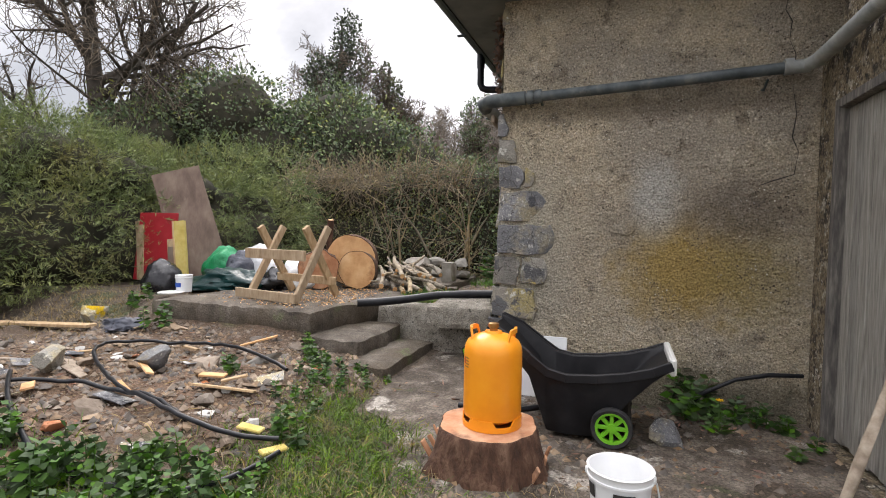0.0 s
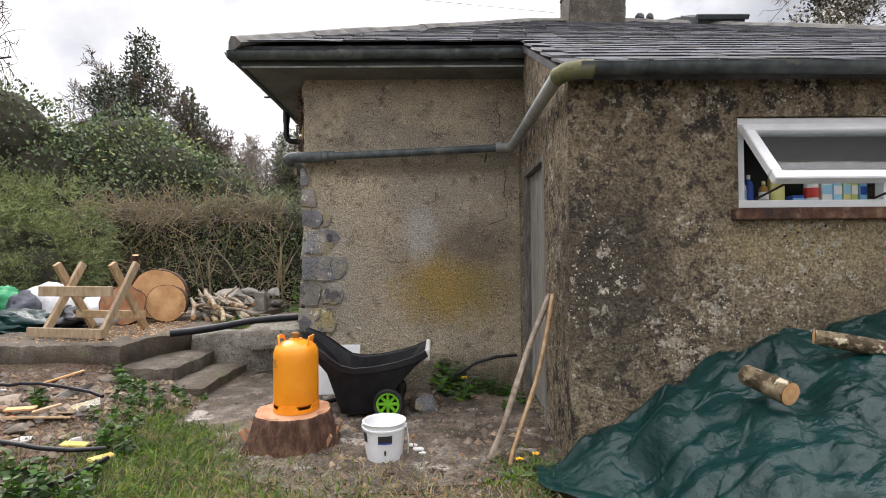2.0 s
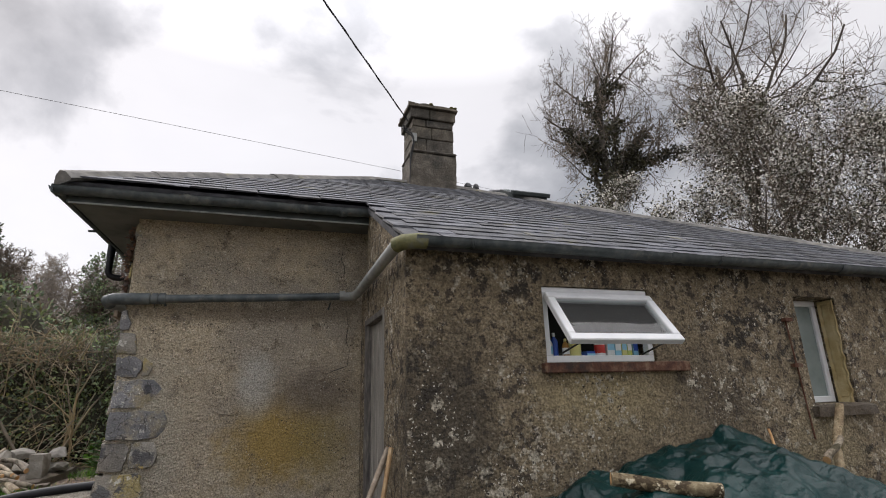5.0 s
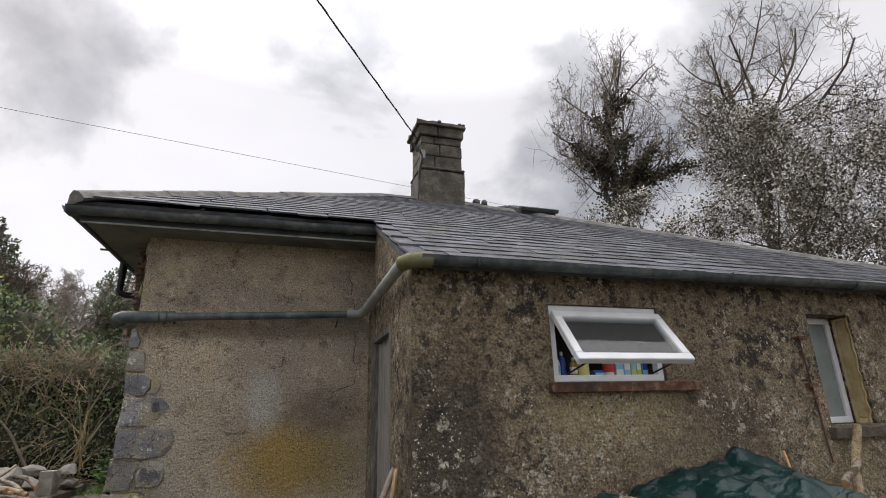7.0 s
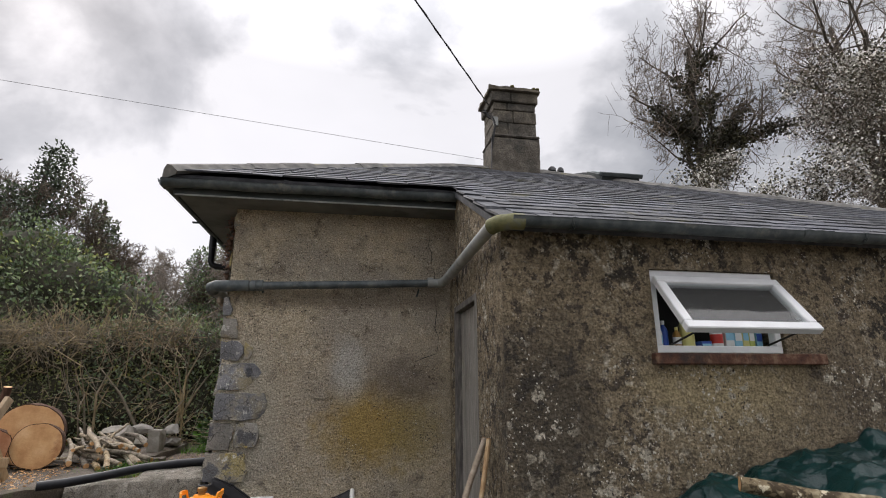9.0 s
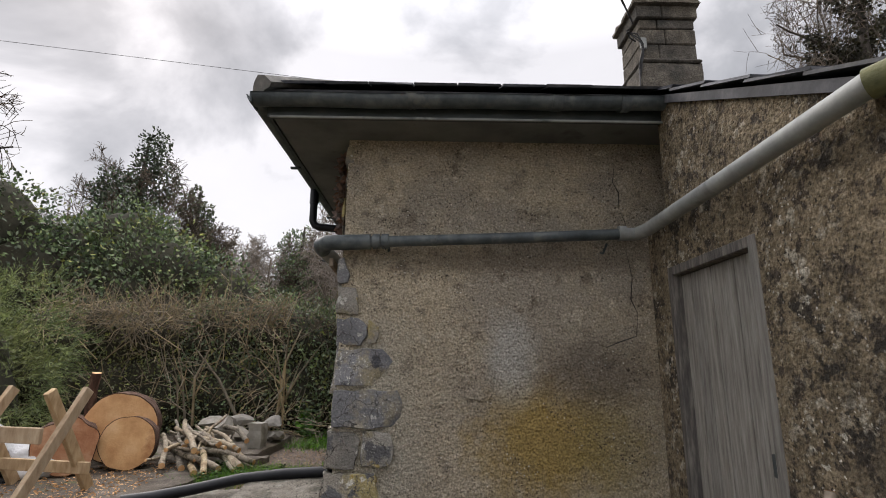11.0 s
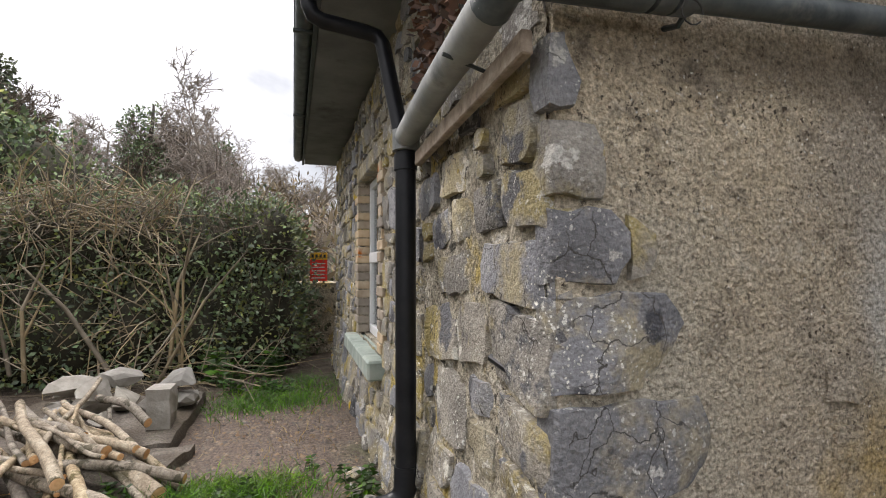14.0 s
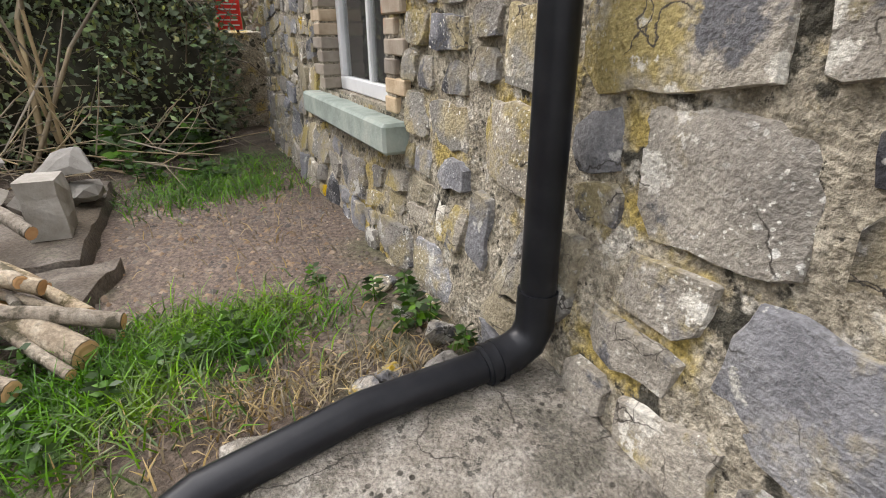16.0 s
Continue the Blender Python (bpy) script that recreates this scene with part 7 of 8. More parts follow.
hd = thing("cypress_hedge", (-7.6, 4.4, 0.0), "overgrown dull green cypress hedge with feathery sprays", "hedge")
part("inner_wood", core_mesh(cyp[:36], 0.62), M_CORE, hd, "dark filling lumps coloured as the shaded depth")
c, d = blobs_surface(cyp, 64000)
k = c[:, 0] > -9.2
c, d = c[k], d[k]
dd = d * 0.6 + np.array([0.45, -0.3, 0.12]) + RG.normal(size=d.shape) * 0.35
link_leaves("foliage", fronds(c, dd, RG.uniform(0.10, 0.27, len(c)), 10), M_HEDGE, hd, "dull olive green scale-leaf sprays")

# mixed hedge across the back, bare twigs and leaves
back = []
for i in range(17):
    t = i / 16
    x = -7.2 + 5.3 * t
    y = 9.6 + 0.5 * t + rng.uniform(-0.15, 0.15)
    back.append((x, y, 0.95, 0.55, 0.75, 0.9))
    back.append((x, y + 0.15, 1.85 + rng.uniform(-0.08, 0.08), 0.5, 0.65, 0.72))
bh = thing("mixed_hedge", (-4.5, 9.7, 0.3), "unkempt hedge of bare twigs and dark evergreen leaves", "hedge")
part("inner_wood", core_mesh(back, 0.8), M_CORE, bh, "dark filling lumps coloured as the shaded depth")
c, d = blobs_surface(back, 40000, 0.3)
link_leaves("foliage", leaf_quads(c, d + RG.normal(size=d.shape) * 0.7, RG.uniform(0.035, 0.085, len(c)), RG.uniform(0.02, 0.045, len(c))), M_PRIVET, bh)
dark = c[:, 0] > -4.6
c2, d2 = c[dark] + RG.normal(size=c[dark].shape) * 0.07 + np.array([0, -0.06, 0]), d[dark]
pick = RG.random(len(c2)) < 1.1
link_leaves("evergreen_foliage", leaf_quads(c2[pick] + d2[pick] * 0.03, d2[pick] + RG.normal(size=d2[pick].shape) * 0.6, RG.uniform(0.05, 0.1, pick.sum()), RG.uniform(0.03, 0.05, pick.sum())), M_LAUREL, bh, "glossy dark green leaves")


def wild_twigs(n, x0, x1, y0, y1, z0, z1, ln, r, lean=(0, -0.3, 0.8), spread=0.7):
    p = np.stack([RG.uniform(x0, x1, n), RG.uniform(y0, y1, n), RG.uniform(z0, z1, n)], -1)
    d = unit(np.array(lean) + RG.normal(size=(n, 3)) * spread)
    l1 = RG.uniform(ln * 0.5, ln, n)[:, None]
    q = p + d * l1
    rr = RG.uniform(r * 0.5, r, n)
    e = q + unit(d + RG.normal(size=(n, 3)) * 0.35 + np.array([0, -0.1, -0.2])) * l1 * 0.7
    m = RG.random(n) < 0.6
    side = p + d * l1 * 0.6
    g = side + unit(d + RG.normal(size=(n, 3)) * 0.8) * l1 * 0.6
    return cat(tubes(p, q, rr, rr * 0.75), tubes(q, e, rr * 0.75, rr * 0.3), tubes(side[m], g[m], rr[m] * 0.6, rr[m] * 0.25))


link_leaves("bare_growth", wild_twigs(170, -6.3, -2.6, 8.75, 9.2, 0.8, 2.2, 0.6, 0.009, (0.2, -0.4, 0.6), 0.6), M_PALETWIG, bh, "pale bare twigs")
link_leaves("cut_back_growth", wild_twigs(9, -4.4, -2.6, 8.75, 9.2, 0.3, 0.7, 1.2, 0.028, (0.1, -0.15, 1.2), 0.35), M_PALETWIG, bh, "thick cut-back stems")
link_leaves("tangle", wild_twigs(420, -7.0, -1.8, 9.2, 9.8, 1.85, 2.4, 0.5, 0.006, (0, -0.2, 0.6), 0.9), M_TWIG, bh, "fine tangled brown twigs")
link_leaves("fallen_brushwood", wild_twigs(70, -4.0, -1.9, 8.5, 8.9, 0.36, 0.7, 0.8, 0.008, (0.4, -0.2, 0.1), 0.6), M_PALETWIG, bh, "brushwood at the hedge foot")
link_leaves("dry_fringe", wild_twigs(620, -7.0, -2.8, 9.0, 9.6, 2.0, 2.5, 0.42, 0.009, (0.3, -0.4, 0.45), 0.8), M_PALETWIG, bh, "tan dry shoots along the top")
# laurel and briar at the corner by the garden wall
lump = [(-2.1, 10.2, 1.1, 0.7, 0.7, 1.0), (-1.9, 10.6, 1.9, 0.6, 0.6, 0.6), (-1.75, 10.75, 0.7, 0.45, 0.5, 0.7)]
lb = thing("laurel_bush", (-2.0, 10.3, 0.35), "dark laurel bush tangled with bare briars", "bush")
part("inner_wood", core_mesh(lump, 0.75), M_CORE, lb)
c, d = blobs_surface(lump, 3200, 0.4)
link_leaves("foliage", leaf_quads(c, d + RG.normal(size=d.shape) * 0.6, RG.uniform(0.07, 0.13, len(c)), RG.uniform(0.035, 0.055, len(c)), 0.1), M_LAUREL, lb)
link_leaves("briar_growth", wild_twigs(70, -2.5, -1.3, 9.5, 10.6, 0.5, 2.0, 0.7, 0.008, (0.2, -0.4, 0.5), 0.8), M_TWIG, lb)
iv = thing("wall_ivy", (-1.7, 10.85, 0.5), "small dark ivy creeping over the garden wall", "ivy")
n = 2200
c = np.stack([RG.normal(-1.75, 0.28, n), np.full(n, 10.86) - RG.random(n) * 0.05, RG.uniform(0.25, 1.5, n)], -1)
link_leaves("foliage", leaf_quads(c, RG.normal(size=(n, 3)) * 0.6 + np.array([0, -0.8, -0.3]), 0.06, 0.045), M_IVY, iv)


# ---- trees ----
def bare_tree(seed, height, trunk_r, levels=6, spread=0.55, first=0.3, kids=3, shrink=0.72, min_r=0.006, lean=(0, 0, 0), width=0.0, cap=5200):
    """Limbs as arrays of p, q, r0, r1, grown level by level from the foot at the origin."""
    rg = np.random.default_rng(seed)
    out = []
    p = np.zeros((1, 3))
    d = unit(np.array([[0.0, 0.0, 1.0]]) + np.array(lean))
    ln, r = np.array([height * 0.66]), np.array([trunk_r])
    for lv in range(min(levels, 5)):
        n = (9, 7, 5, 4, 3)[lv]
        way, rad, tan = [p], [r], [d]
        taper = 0.28 if lv == 0 else 0.35
        for i in range(n):
            d = unit(d + rg.normal(size=d.shape) * (0.05, 0.13, 0.17, 0.2, 0.22)[lv] + np.array([0, 0, (0.0, 0.07, 0.05, 0.03, 0.02)[lv]]))
            q = way[-1] + d * (ln / n)[:, None]
            r2 = np.maximum(r * (1 - (1 - taper) * (i + 1) / n), min_r * 0.6)
            out.append((way[-1], q, rad[-1], r2))
            way.append(q)
            rad.append(r2)
            tan.append(d)
        if lv == min(levels, 5) - 1:
            break
        num = (kids * 4 + 1, kids * 2 + 2, kids * 2 + 1, kids * 2)[lv]
        lo = (first, 0.2, 0.15, 0.1)[lv]
        np_, nd, nr, nl = [], [], [], []
        for k in range(num):
            t = lo + (1 - lo) * (k + rg.random(len(p))) / num
            f = np.clip(t * n, 0, n - 1e-6)
            i = f.astype(int)
            row = np.arange(len(p))
            W, R, T = np.stack(way, 1), np.stack(rad, 1), np.stack(tan, 1)
            a, b = W[row, i], W[row, i + 1]
            np_.append(a + (b - a) * (f - i)[:, None])
            td = T[row, i + 1]
            side = unit(np.cross(td, rg.normal(size=td.shape)))
            open_ = np.tan(rg.normal(0.55 + 0.55 * spread, 0.16, (len(p), 1)).clip(0.35, 1.25))
            nd.append(unit(td + side * open_))
            nr.append(np.maximum(R[row, i + 1] * rg.uniform(0.45, 0.72, len(p)), min_r))
            nl.append(ln * ((0.62, 0.72, 0.72, 0.75)[lv] * rg.uniform(0.6, 1.15, len(p)) * (1.08 - 0.62 * t)))
        p, d, r, ln = np.concatenate(np_), np.concatenate(nd), np.concatenate(nr), np.concatenate(nl)
        if len(p) > cap:
            pick = rg.choice(len(p), cap, replace=False)
            p, d, r, ln = p[pick], d[pick], r[pick], ln[pick]
    t = [np.concatenate([o[i] for o in out]) for i in range(4)]
    k = height / t[1][:, 2].max()
    wide = np.percentile(np.hypot(t[1][:, 0], t[1][:, 1]), 97)
    kx = min(k * 1.5, width / 2 / wide) if width else k
    for a in t[:2]:
        a *= np.array([kx, kx, k])
    return t


def limbs_mesh(t, lo, hi, n):
    p, q, r0, r1 = t
    k = (r0 >= lo) & (r0 < hi)
    return tubes(p[k], q[k], r0[k], r1[k], n)


def tree_thing(name, at, t, label, m_wood=M_TREE, m_twig=M_TWIG, category="tree", group=""):
    o = thing(name, at, label, category, group)
    a = np.array(at)
    for nm, lo, hi, n, m in (("trunk", t[2].max() * 0.45, 9, 10, m_wood), ("branching", 0.02, t[2].max() * 0.45, 5, m_wood), ("twig_growth", 0, 0.02, 3, m_twig)):
        v, f = limbs_mesh(t, lo, hi, n)
        if len(f):
            b = part(nm, tri_mesh(nm, v + a, f, m, nm == "trunk"), None, o)
            if nm != "trunk":
                b["kind"] = "stuff"
    return o


def gzt(x, y):
    return (x, y, gz(x, y) - 0.1)


tree_thing("bare_ash_tree", gzt(-16.9, 12.6), bare_tree(3, 14.0, 0.38, 5, 0.9, 0.22, 4, 0.74, 0.013, width=10.0, cap=9000), "tall spreading leafless tree above the hedge")
TR = (10.9, 12.0)
t = bare_tree(8, 14.8, 0.26, 6, 0.95, 0.55, 3, 0.72, 0.0075, width=5.4, cap=3400)
o = tree_thing("ivy_clad_tree", gzt(*TR), t, "leafless tree with ivy thick on its limbs")
big = t[2] > 0.035
k = RG.choice(np.where(big & (t[1][:, 2] < 11.5))[0], 8000)
c = t[0][k] + (t[1][k] - t[0][k]) * RG.random((8000, 1)) + RG.normal(size=(8000, 3)) * (0.10 + 0.75 * np.clip(t[2][k], 0, 0.28))[:, None] + np.array([*TR, gz(*TR) - 0.1])
link_leaves("ivy", leaf_quads(c, RG.normal(size=c.shape), 0.11, 0.085), M_THORN, o, "dark ivy leaves")
tree_thing("bare_tree", gzt(14.6, 9.8), bare_tree(21, 16.0, 0.28, 6, 0.9, 0.5, 3, 0.74, 0.0075, width=7.5, cap=3400), "leafless tree behind the house")
tree_thing("bare_tree", gzt(20.0, 12.0), bare_tree(23, 15, 0.3, 6, 0.9, 0.5, 3, 0.74, 0.007, width=8), "leafless tree behind the house")
# blackthorn in flower behind the house
for bx, by, bh_, bs in ((10.9, 9.4, 7.2, 14), (12.6, 7.6, 9.6, 17), (15.2, 6.6, 9.8, 19)):
    t = bare_tree(bs, bh_, 0.12, 6, 1.0, 0.3, 3, 0.8, 0.006, width=6, cap=3200)
    o = tree_thing("blackthorn_tree", gzt(bx, by), t, "blackthorn thicket covered in white blossom", group="blackthorns")
    k = RG.choice(np.where(t[2] < 0.02)[0], 10000)
    c = t[1][k] + RG.normal(size=(10000, 3)) * 0.07 + np.array([bx, by, 0])
    link_leaves("blossom", leaf_quads(c, RG.normal(size=c.shape), RG.uniform(0.03, 0.085, len(c)), 0.05), M_BLOSSOM, o, "clusters of white blossom")
    k = RG.choice(np.where(t[2] < 0.05)[0], 8000)
    c = t[1][k] + RG.normal(size=(8000, 3)) * 0.1 + np.array([bx, by, 0])
    link_leaves("foliage", leaf_quads(c, RG.normal(size=c.shape), 0.08, 0.05), M_THORN, o)


def ivy_tree(name, at, h, r, label, n=9000, seed=1, m=M_IVY):
    """An evergreen-clad trunk whose leaves form a ragged column of lumps."""
    rg = random.Random(seed)
    lumps = []
    for i in range(16):
        t = i / 15
        w = r * (1.0 - 0.72 * t) * rg.uniform(0.7, 1.2)
        lumps.append((rg.uniform(-0.6, 0.6) * r * (1 - 0.5 * t), rg.uniform(-0.5, 0.5) * r, h * (0.12 + 0.84 * t), w, w, h * 0.09))
    o = thing(name, at, label, "tree")
    c, d = blobs_surface(lumps, n, 0.7)
    part("trunk", tube(bmesh.new(), [Vector(at) + Vector((0.1 * math.sin(k), 0, h * k / 8)) for k in range(9)], [0.3 * (1 - k / 9.5) for k in range(9)], 8), M_TREE, o)
    link_leaves("foliage", leaf_quads(c + np.array(at), d + RG.normal(size=d.shape) * 0.7, RG.uniform(0.09, 0.17, len(c)), RG.uniform(0.06, 0.12, len(c))), m, o)
    tw = bare_tree(seed + 50, h * 0.95, 0.12, 5, 0.5, 0.3, 3, 0.72, 0.012)
    v, f = limbs_mesh(tw, 0, 1, 4)
    part("twig_growth", tri_mesh("twig_growth", v + np.array(at), f, M_TWIG), None, o)
    return o


ivy_tree("ivy_covered_tree", gzt(-12.0, 19.6), 9.2, 1.9, "tall leafless tree smothered in dark ivy", 26000, 1)
ivy_tree("ivy_covered_tree", gzt(-10.6, 21.5), 7.4, 1.1, "slender tree smothered in dark ivy", 14000, 5)
ivy_tree("dark_conifer", gzt(-7.2, 26.0), 6.2, 1.5, "dark evergreen tree on the wooded slope", 11000, 9, M_LAUREL)
ivy_tree("dark_conifer", gzt(-5.0, 30.0), 5.2, 1.5, "dark evergreen tree on the wooded slope", 9000, 12, M_LAUREL)

# evergreen scrub between hedge and trees
scrub = []
for i in range(26):
    t = i / 25
    scrub.append((-15.5 + 9.0 * t + rng.uniform(-0.5, 0.5), 11.0 + 4.0 * t + rng.uniform(-0.8, 0.8), 2.2 + 1.5 * math.sin(2.6 * t + 0.3) + rng.uniform(-0.5, 0.9), 1.5, 1.3, 1.5))
es = thing("evergreen_scrub", (-11, 13, 0.3), "bank of dark evergreen shrubs behind the hedge", "shrubs")
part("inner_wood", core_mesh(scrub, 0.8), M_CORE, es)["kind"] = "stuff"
c, d = blobs_surface(scrub, 64000, 0.25)
link_leaves("foliage", leaf_quads(c, d + RG.normal(size=d.shape) * 0.6, RG.uniform(0.08, 0.16, len(c)), RG.uniform(0.05, 0.09, len(c))), M_LAUREL, es)
c, d = blobs_surface([(s[0], s[1] - 0.2, s[2] + 0.35, s[3], s[4], s[5]) for s in scrub[::2]], 6000, 0.3)
link_leaves("bramble_foliage", leaf_quads(c, d + RG.normal(size=d.shape) * 0.6, RG.uniform(0.08, 0.16, len(c)), RG.uniform(0.04, 0.08, len(c))), M_PRIVET, es)

# leafless wood on the slope
rng = random.Random(51)
M_FARTWIG = mat("grey_leafless_wood", [(0.17, 0.145, 0.12), (0.25, 0.215, 0.18), (0.33, 0.29, 0.25)], 0.4, 0.9, 0.0, island=0.2)
protos = []
for s in range(4):
    t = bare_tree(60 + s, 4.6 + 0.7 * s, 0.11, 5, 0.75, 0.25, 3, 0.78, 0.014, width=5.0, cap=900)
    x, y = -13.0 + 4.2 * s, 24.0 + 2 * s
    protos.append(tree_thing("woodland_tree", gzt(x, y), t, "slim leafless tree in the wood on the slope", M_FARTWIG, M_FARTWIG, "tree", "woodland"))
for i in range(46):
    x = rng.uniform(-44, 7)
    y = rng.uniform(22, 44) - 0.28 * (x + 10)
    copy_thing(protos[i % 4], pose(*gzt(x, y), 0, 0, rng.uniform(0, 360)) @ Matrix.Scale(rng.uniform(0.75, 1.2), 4))
under = []
for i in range(90):
    x = rng.uniform(-42, 5)
    y = rng.uniform(20, 42) - 0.28 * (x + 10)
    under.append((x, y, gz(x, y) + 1.0, rng.uniform(1.5, 3), rng.uniform(1.5, 2.5), rng.uniform(1.2, 2.9)))
M_BRUSH = leaf_mat("brown_brushwood", [(0.15, 0.115, 0.075), (0.22, 0.175, 0.115), (0.3, 0.25, 0.17)], 0.3, 0.8, 0.3, patches=[((0.09, 0.11, 0.055), 0.25, 0.54, 0.64)])
c, d = blobs_surface(under, 42000, 0.5)
ub = link_leaves("wood_undergrowth", leaf_quads(c, d * 0.4 + RG.normal(size=d.shape) * 0.6 + np.array([0, 0, 0.5]), RG.uniform(0.25, 0.7, len(c)), RG.uniform(0.05, 0.16, len(c))), M_BRUSH)
tagged(ub, "brown bramble and brushwood under the trees", "undergrowth", "", "stuff")

# ---- grass and weeds ----
def grassy(n, spots, h0, h1, m, name, label, w=0.006, droop=0.5):
    c = np.concatenate([np.stack([RG.normal(x, sx, int(n * k)), RG.normal(y, sy, int(n * k))], -1) for x, y, sx, sy, k in spots])
    on_slab = (c[:, 0] > -1.75) & (c[:, 1] > 3.0) & (c[:, 1] < 4.9) & (c[:, 0] < 1.2)
    inwall = (c[:, 0] > XS - 0.12) & (c[:, 1] > YA - 0.02) | (c[:, 0] > XL - 0.02) & (c[:, 1] > YF - 0.02)
    stump = (c[:, 0] + 0.67) ** 2 + (c[:, 1] - 2.66) ** 2 < 0.13
    c = c[~(on_slab | inwall | stump)]
    z = ground_z(c[:, 0], c[:, 1])
    n = len(c)
    d = unit(RG.normal(size=(n, 3)) * droop * np.array([1, 1, 0.2]) + np.array([0, 0, 1]))
    ln = RG.uniform(h0, h1, n)
    b = np.stack([c[:, 0], c[:, 1], z - 0.01], -1)
    s = unit(np.cross(d, RG.normal(size=(n, 3)))) * w / 2
    mid = b + d * (ln * 0.55)[:, None]
    tip = mid + unit(d + np.stack([d[:, 0] * 1.4, d[:, 1] * 1.4, np.full(n, -0.35)], -1)) * (ln * 0.5)[:, None]
    v = np.stack([b - s, b + s, mid + s * 0.8, mid - s * 0.8, tip + s * 0.15, tip - s * 0.15], 1).reshape(-1, 3)
    i = (np.arange(n) * 6)[:, None]
    f = np.concatenate([i + np.array([0, 1, 2, 3]), i + np.array([3, 2, 4, 5])])
    tagged(new(name, tri_mesh(name, v, f, m)), label, "grass", "", "stuff")


grassy(27000, [(-1.35, 2.2, 0.32, 0.55, 0.3), (-0.9, 1.4, 0.55, 0.35, 0.35), (-1.75, 2.9, 0.22, 0.35, 0.1), (0.95, 1.98, 0.16, 0.16, 0.04), (-2.2, 1.35, 0.6, 0.25, 0.12), (0.2, 1.2, 0.5, 0.25, 0.09)], 0.03, 0.11, M_GRASS, "lawn_grass", "rough green grass along the trodden path")
grassy(6500, [(-1.85, 5.9, 0.22, 0.11, 0.35), (-2.2, 5.65, 0.2, 0.14, 0.3), (-1.7, 7.9, 0.3, 0.2, 0.25), (-1.5, 8.5, 0.25, 0.2, 0.1)], 0.05, 0.16, M_BANKGRASS, "bank_grass", "lush green grass beside the stone wall")
grassy(11000, [(-1.1, 1.7, 0.6, 0.5, 0.4), (-1.6, 5.45, 0.3, 0.1, 0.09), (-1.5, 7.2, 0.3, 0.8, 0.03), (0.1, 1.6, 0.5, 0.3, 0.2), (-5.9, 3.9, 0.5, 0.4, 0.2)], 0.03, 0.11, M_DRYGRASS, "dry_grass", "dry straw-coloured grass stems")

nettle_spots = [(-2.35, 3.6, 9, 0.13), (-2.15, 3.25, 8, 0.12), (-2.05, 2.85, 7, 0.12), (-1.95, 3.55, 5, 0.1), (-2.6, 3.75, 4, 0.16), (-2.5, 1.45, 14, 0.22), (-1.95, 1.4, 10, 0.2), (-2.9, 1.55, 8, 0.2), (-1.85, 2.5, 5, 0.2), (-2.7, 2.95, 2, 0.22),
                (0.55, 3.84, 5, 0.26), (0.82, 3.8, 5, 0.18), (0.42, 3.82, 4, 0.3), (1.02, 3.84, 4, 0.16), (0.68, 3.66, 4, 0.12), (-4.6, 3.9, 3, 0.25), (-5.2, 4.2, 3, 0.25), (-1.8, 9.2, 6, 0.35), (-2.3, 9.0, 6, 0.4), (-1.2, 5.65, 2, 0.1), (-1.15, 6.1, 1, 0.1), (1.12, 3.3, 2, 0.15), (-1.85, 1.65, 14, 0.18), (-2.1, 1.75, 14, 0.2), (-1.6, 1.8, 8, 0.14), (-2.3, 1.6, 10, 0.2), (-2.15, 5.62, 6, 0.12), (-1.85, 5.72, 6, 0.11), (-2.4, 5.85, 5, 0.12), (-1.16, 5.42, 3, 0.13), (-1.14, 5.85, 3, 0.14), (-1.6, 8.3, 5, 0.2), (-2.1, 8.4, 5, 0.2)]
rng = random.Random(6)
for x, y, num, h in nettle_spots:
    cs, ds, ls, tp_, tq = [], [], [], [], []
    for k in range(num):
        bx, by = x + rng.gauss(0, 0.09), y + rng.gauss(0, 0.09)
        hh = h * rng.uniform(0.6, 1.1)
        z0 = gz(bx, by)
        lx, ly = rng.gauss(0, 0.12) * hh, rng.gauss(0, 0.12) * hh
        tp_.append((bx, by, z0 - 0.02))
        tq.append((bx + lx, by + ly, z0 + hh))
        for j in range(9):
            t = 0.2 + 0.8 * j / 8
            for s in range(2):
                a = j * 1.57 + s * math.pi + rng.uniform(-0.3, 0.3)
                cs.append((bx + lx * t, by + ly * t, z0 + hh * t))
                ds.append((math.cos(a), math.sin(a), rng.uniform(-0.25, 0.45)))
                ls.append(h * 0.30 * (1.15 - 0.6 * t) + 0.02)
    o = thing("weed_clump", (x, y, gz(x, y)), "leafy green nettle clump growing from the ground", "weeds", "weed clumps")
    ls = np.array(ls)
    link_leaves("foliage", leaf_quads(np.array(cs), np.array(ds), ls, ls * 0.55, -0.08), M_WEED, o)
    link_leaves("stalk_growth", tubes(np.array(tp_), np.array(tq), np.full(num, 0.004), np.full(num, 0.002), 4), M_WEED, o)["kind"] = "stuff"
M_DANDELION = coloured("dandelion_yellow", (0.8, 0.5, 0.01), 0.7)
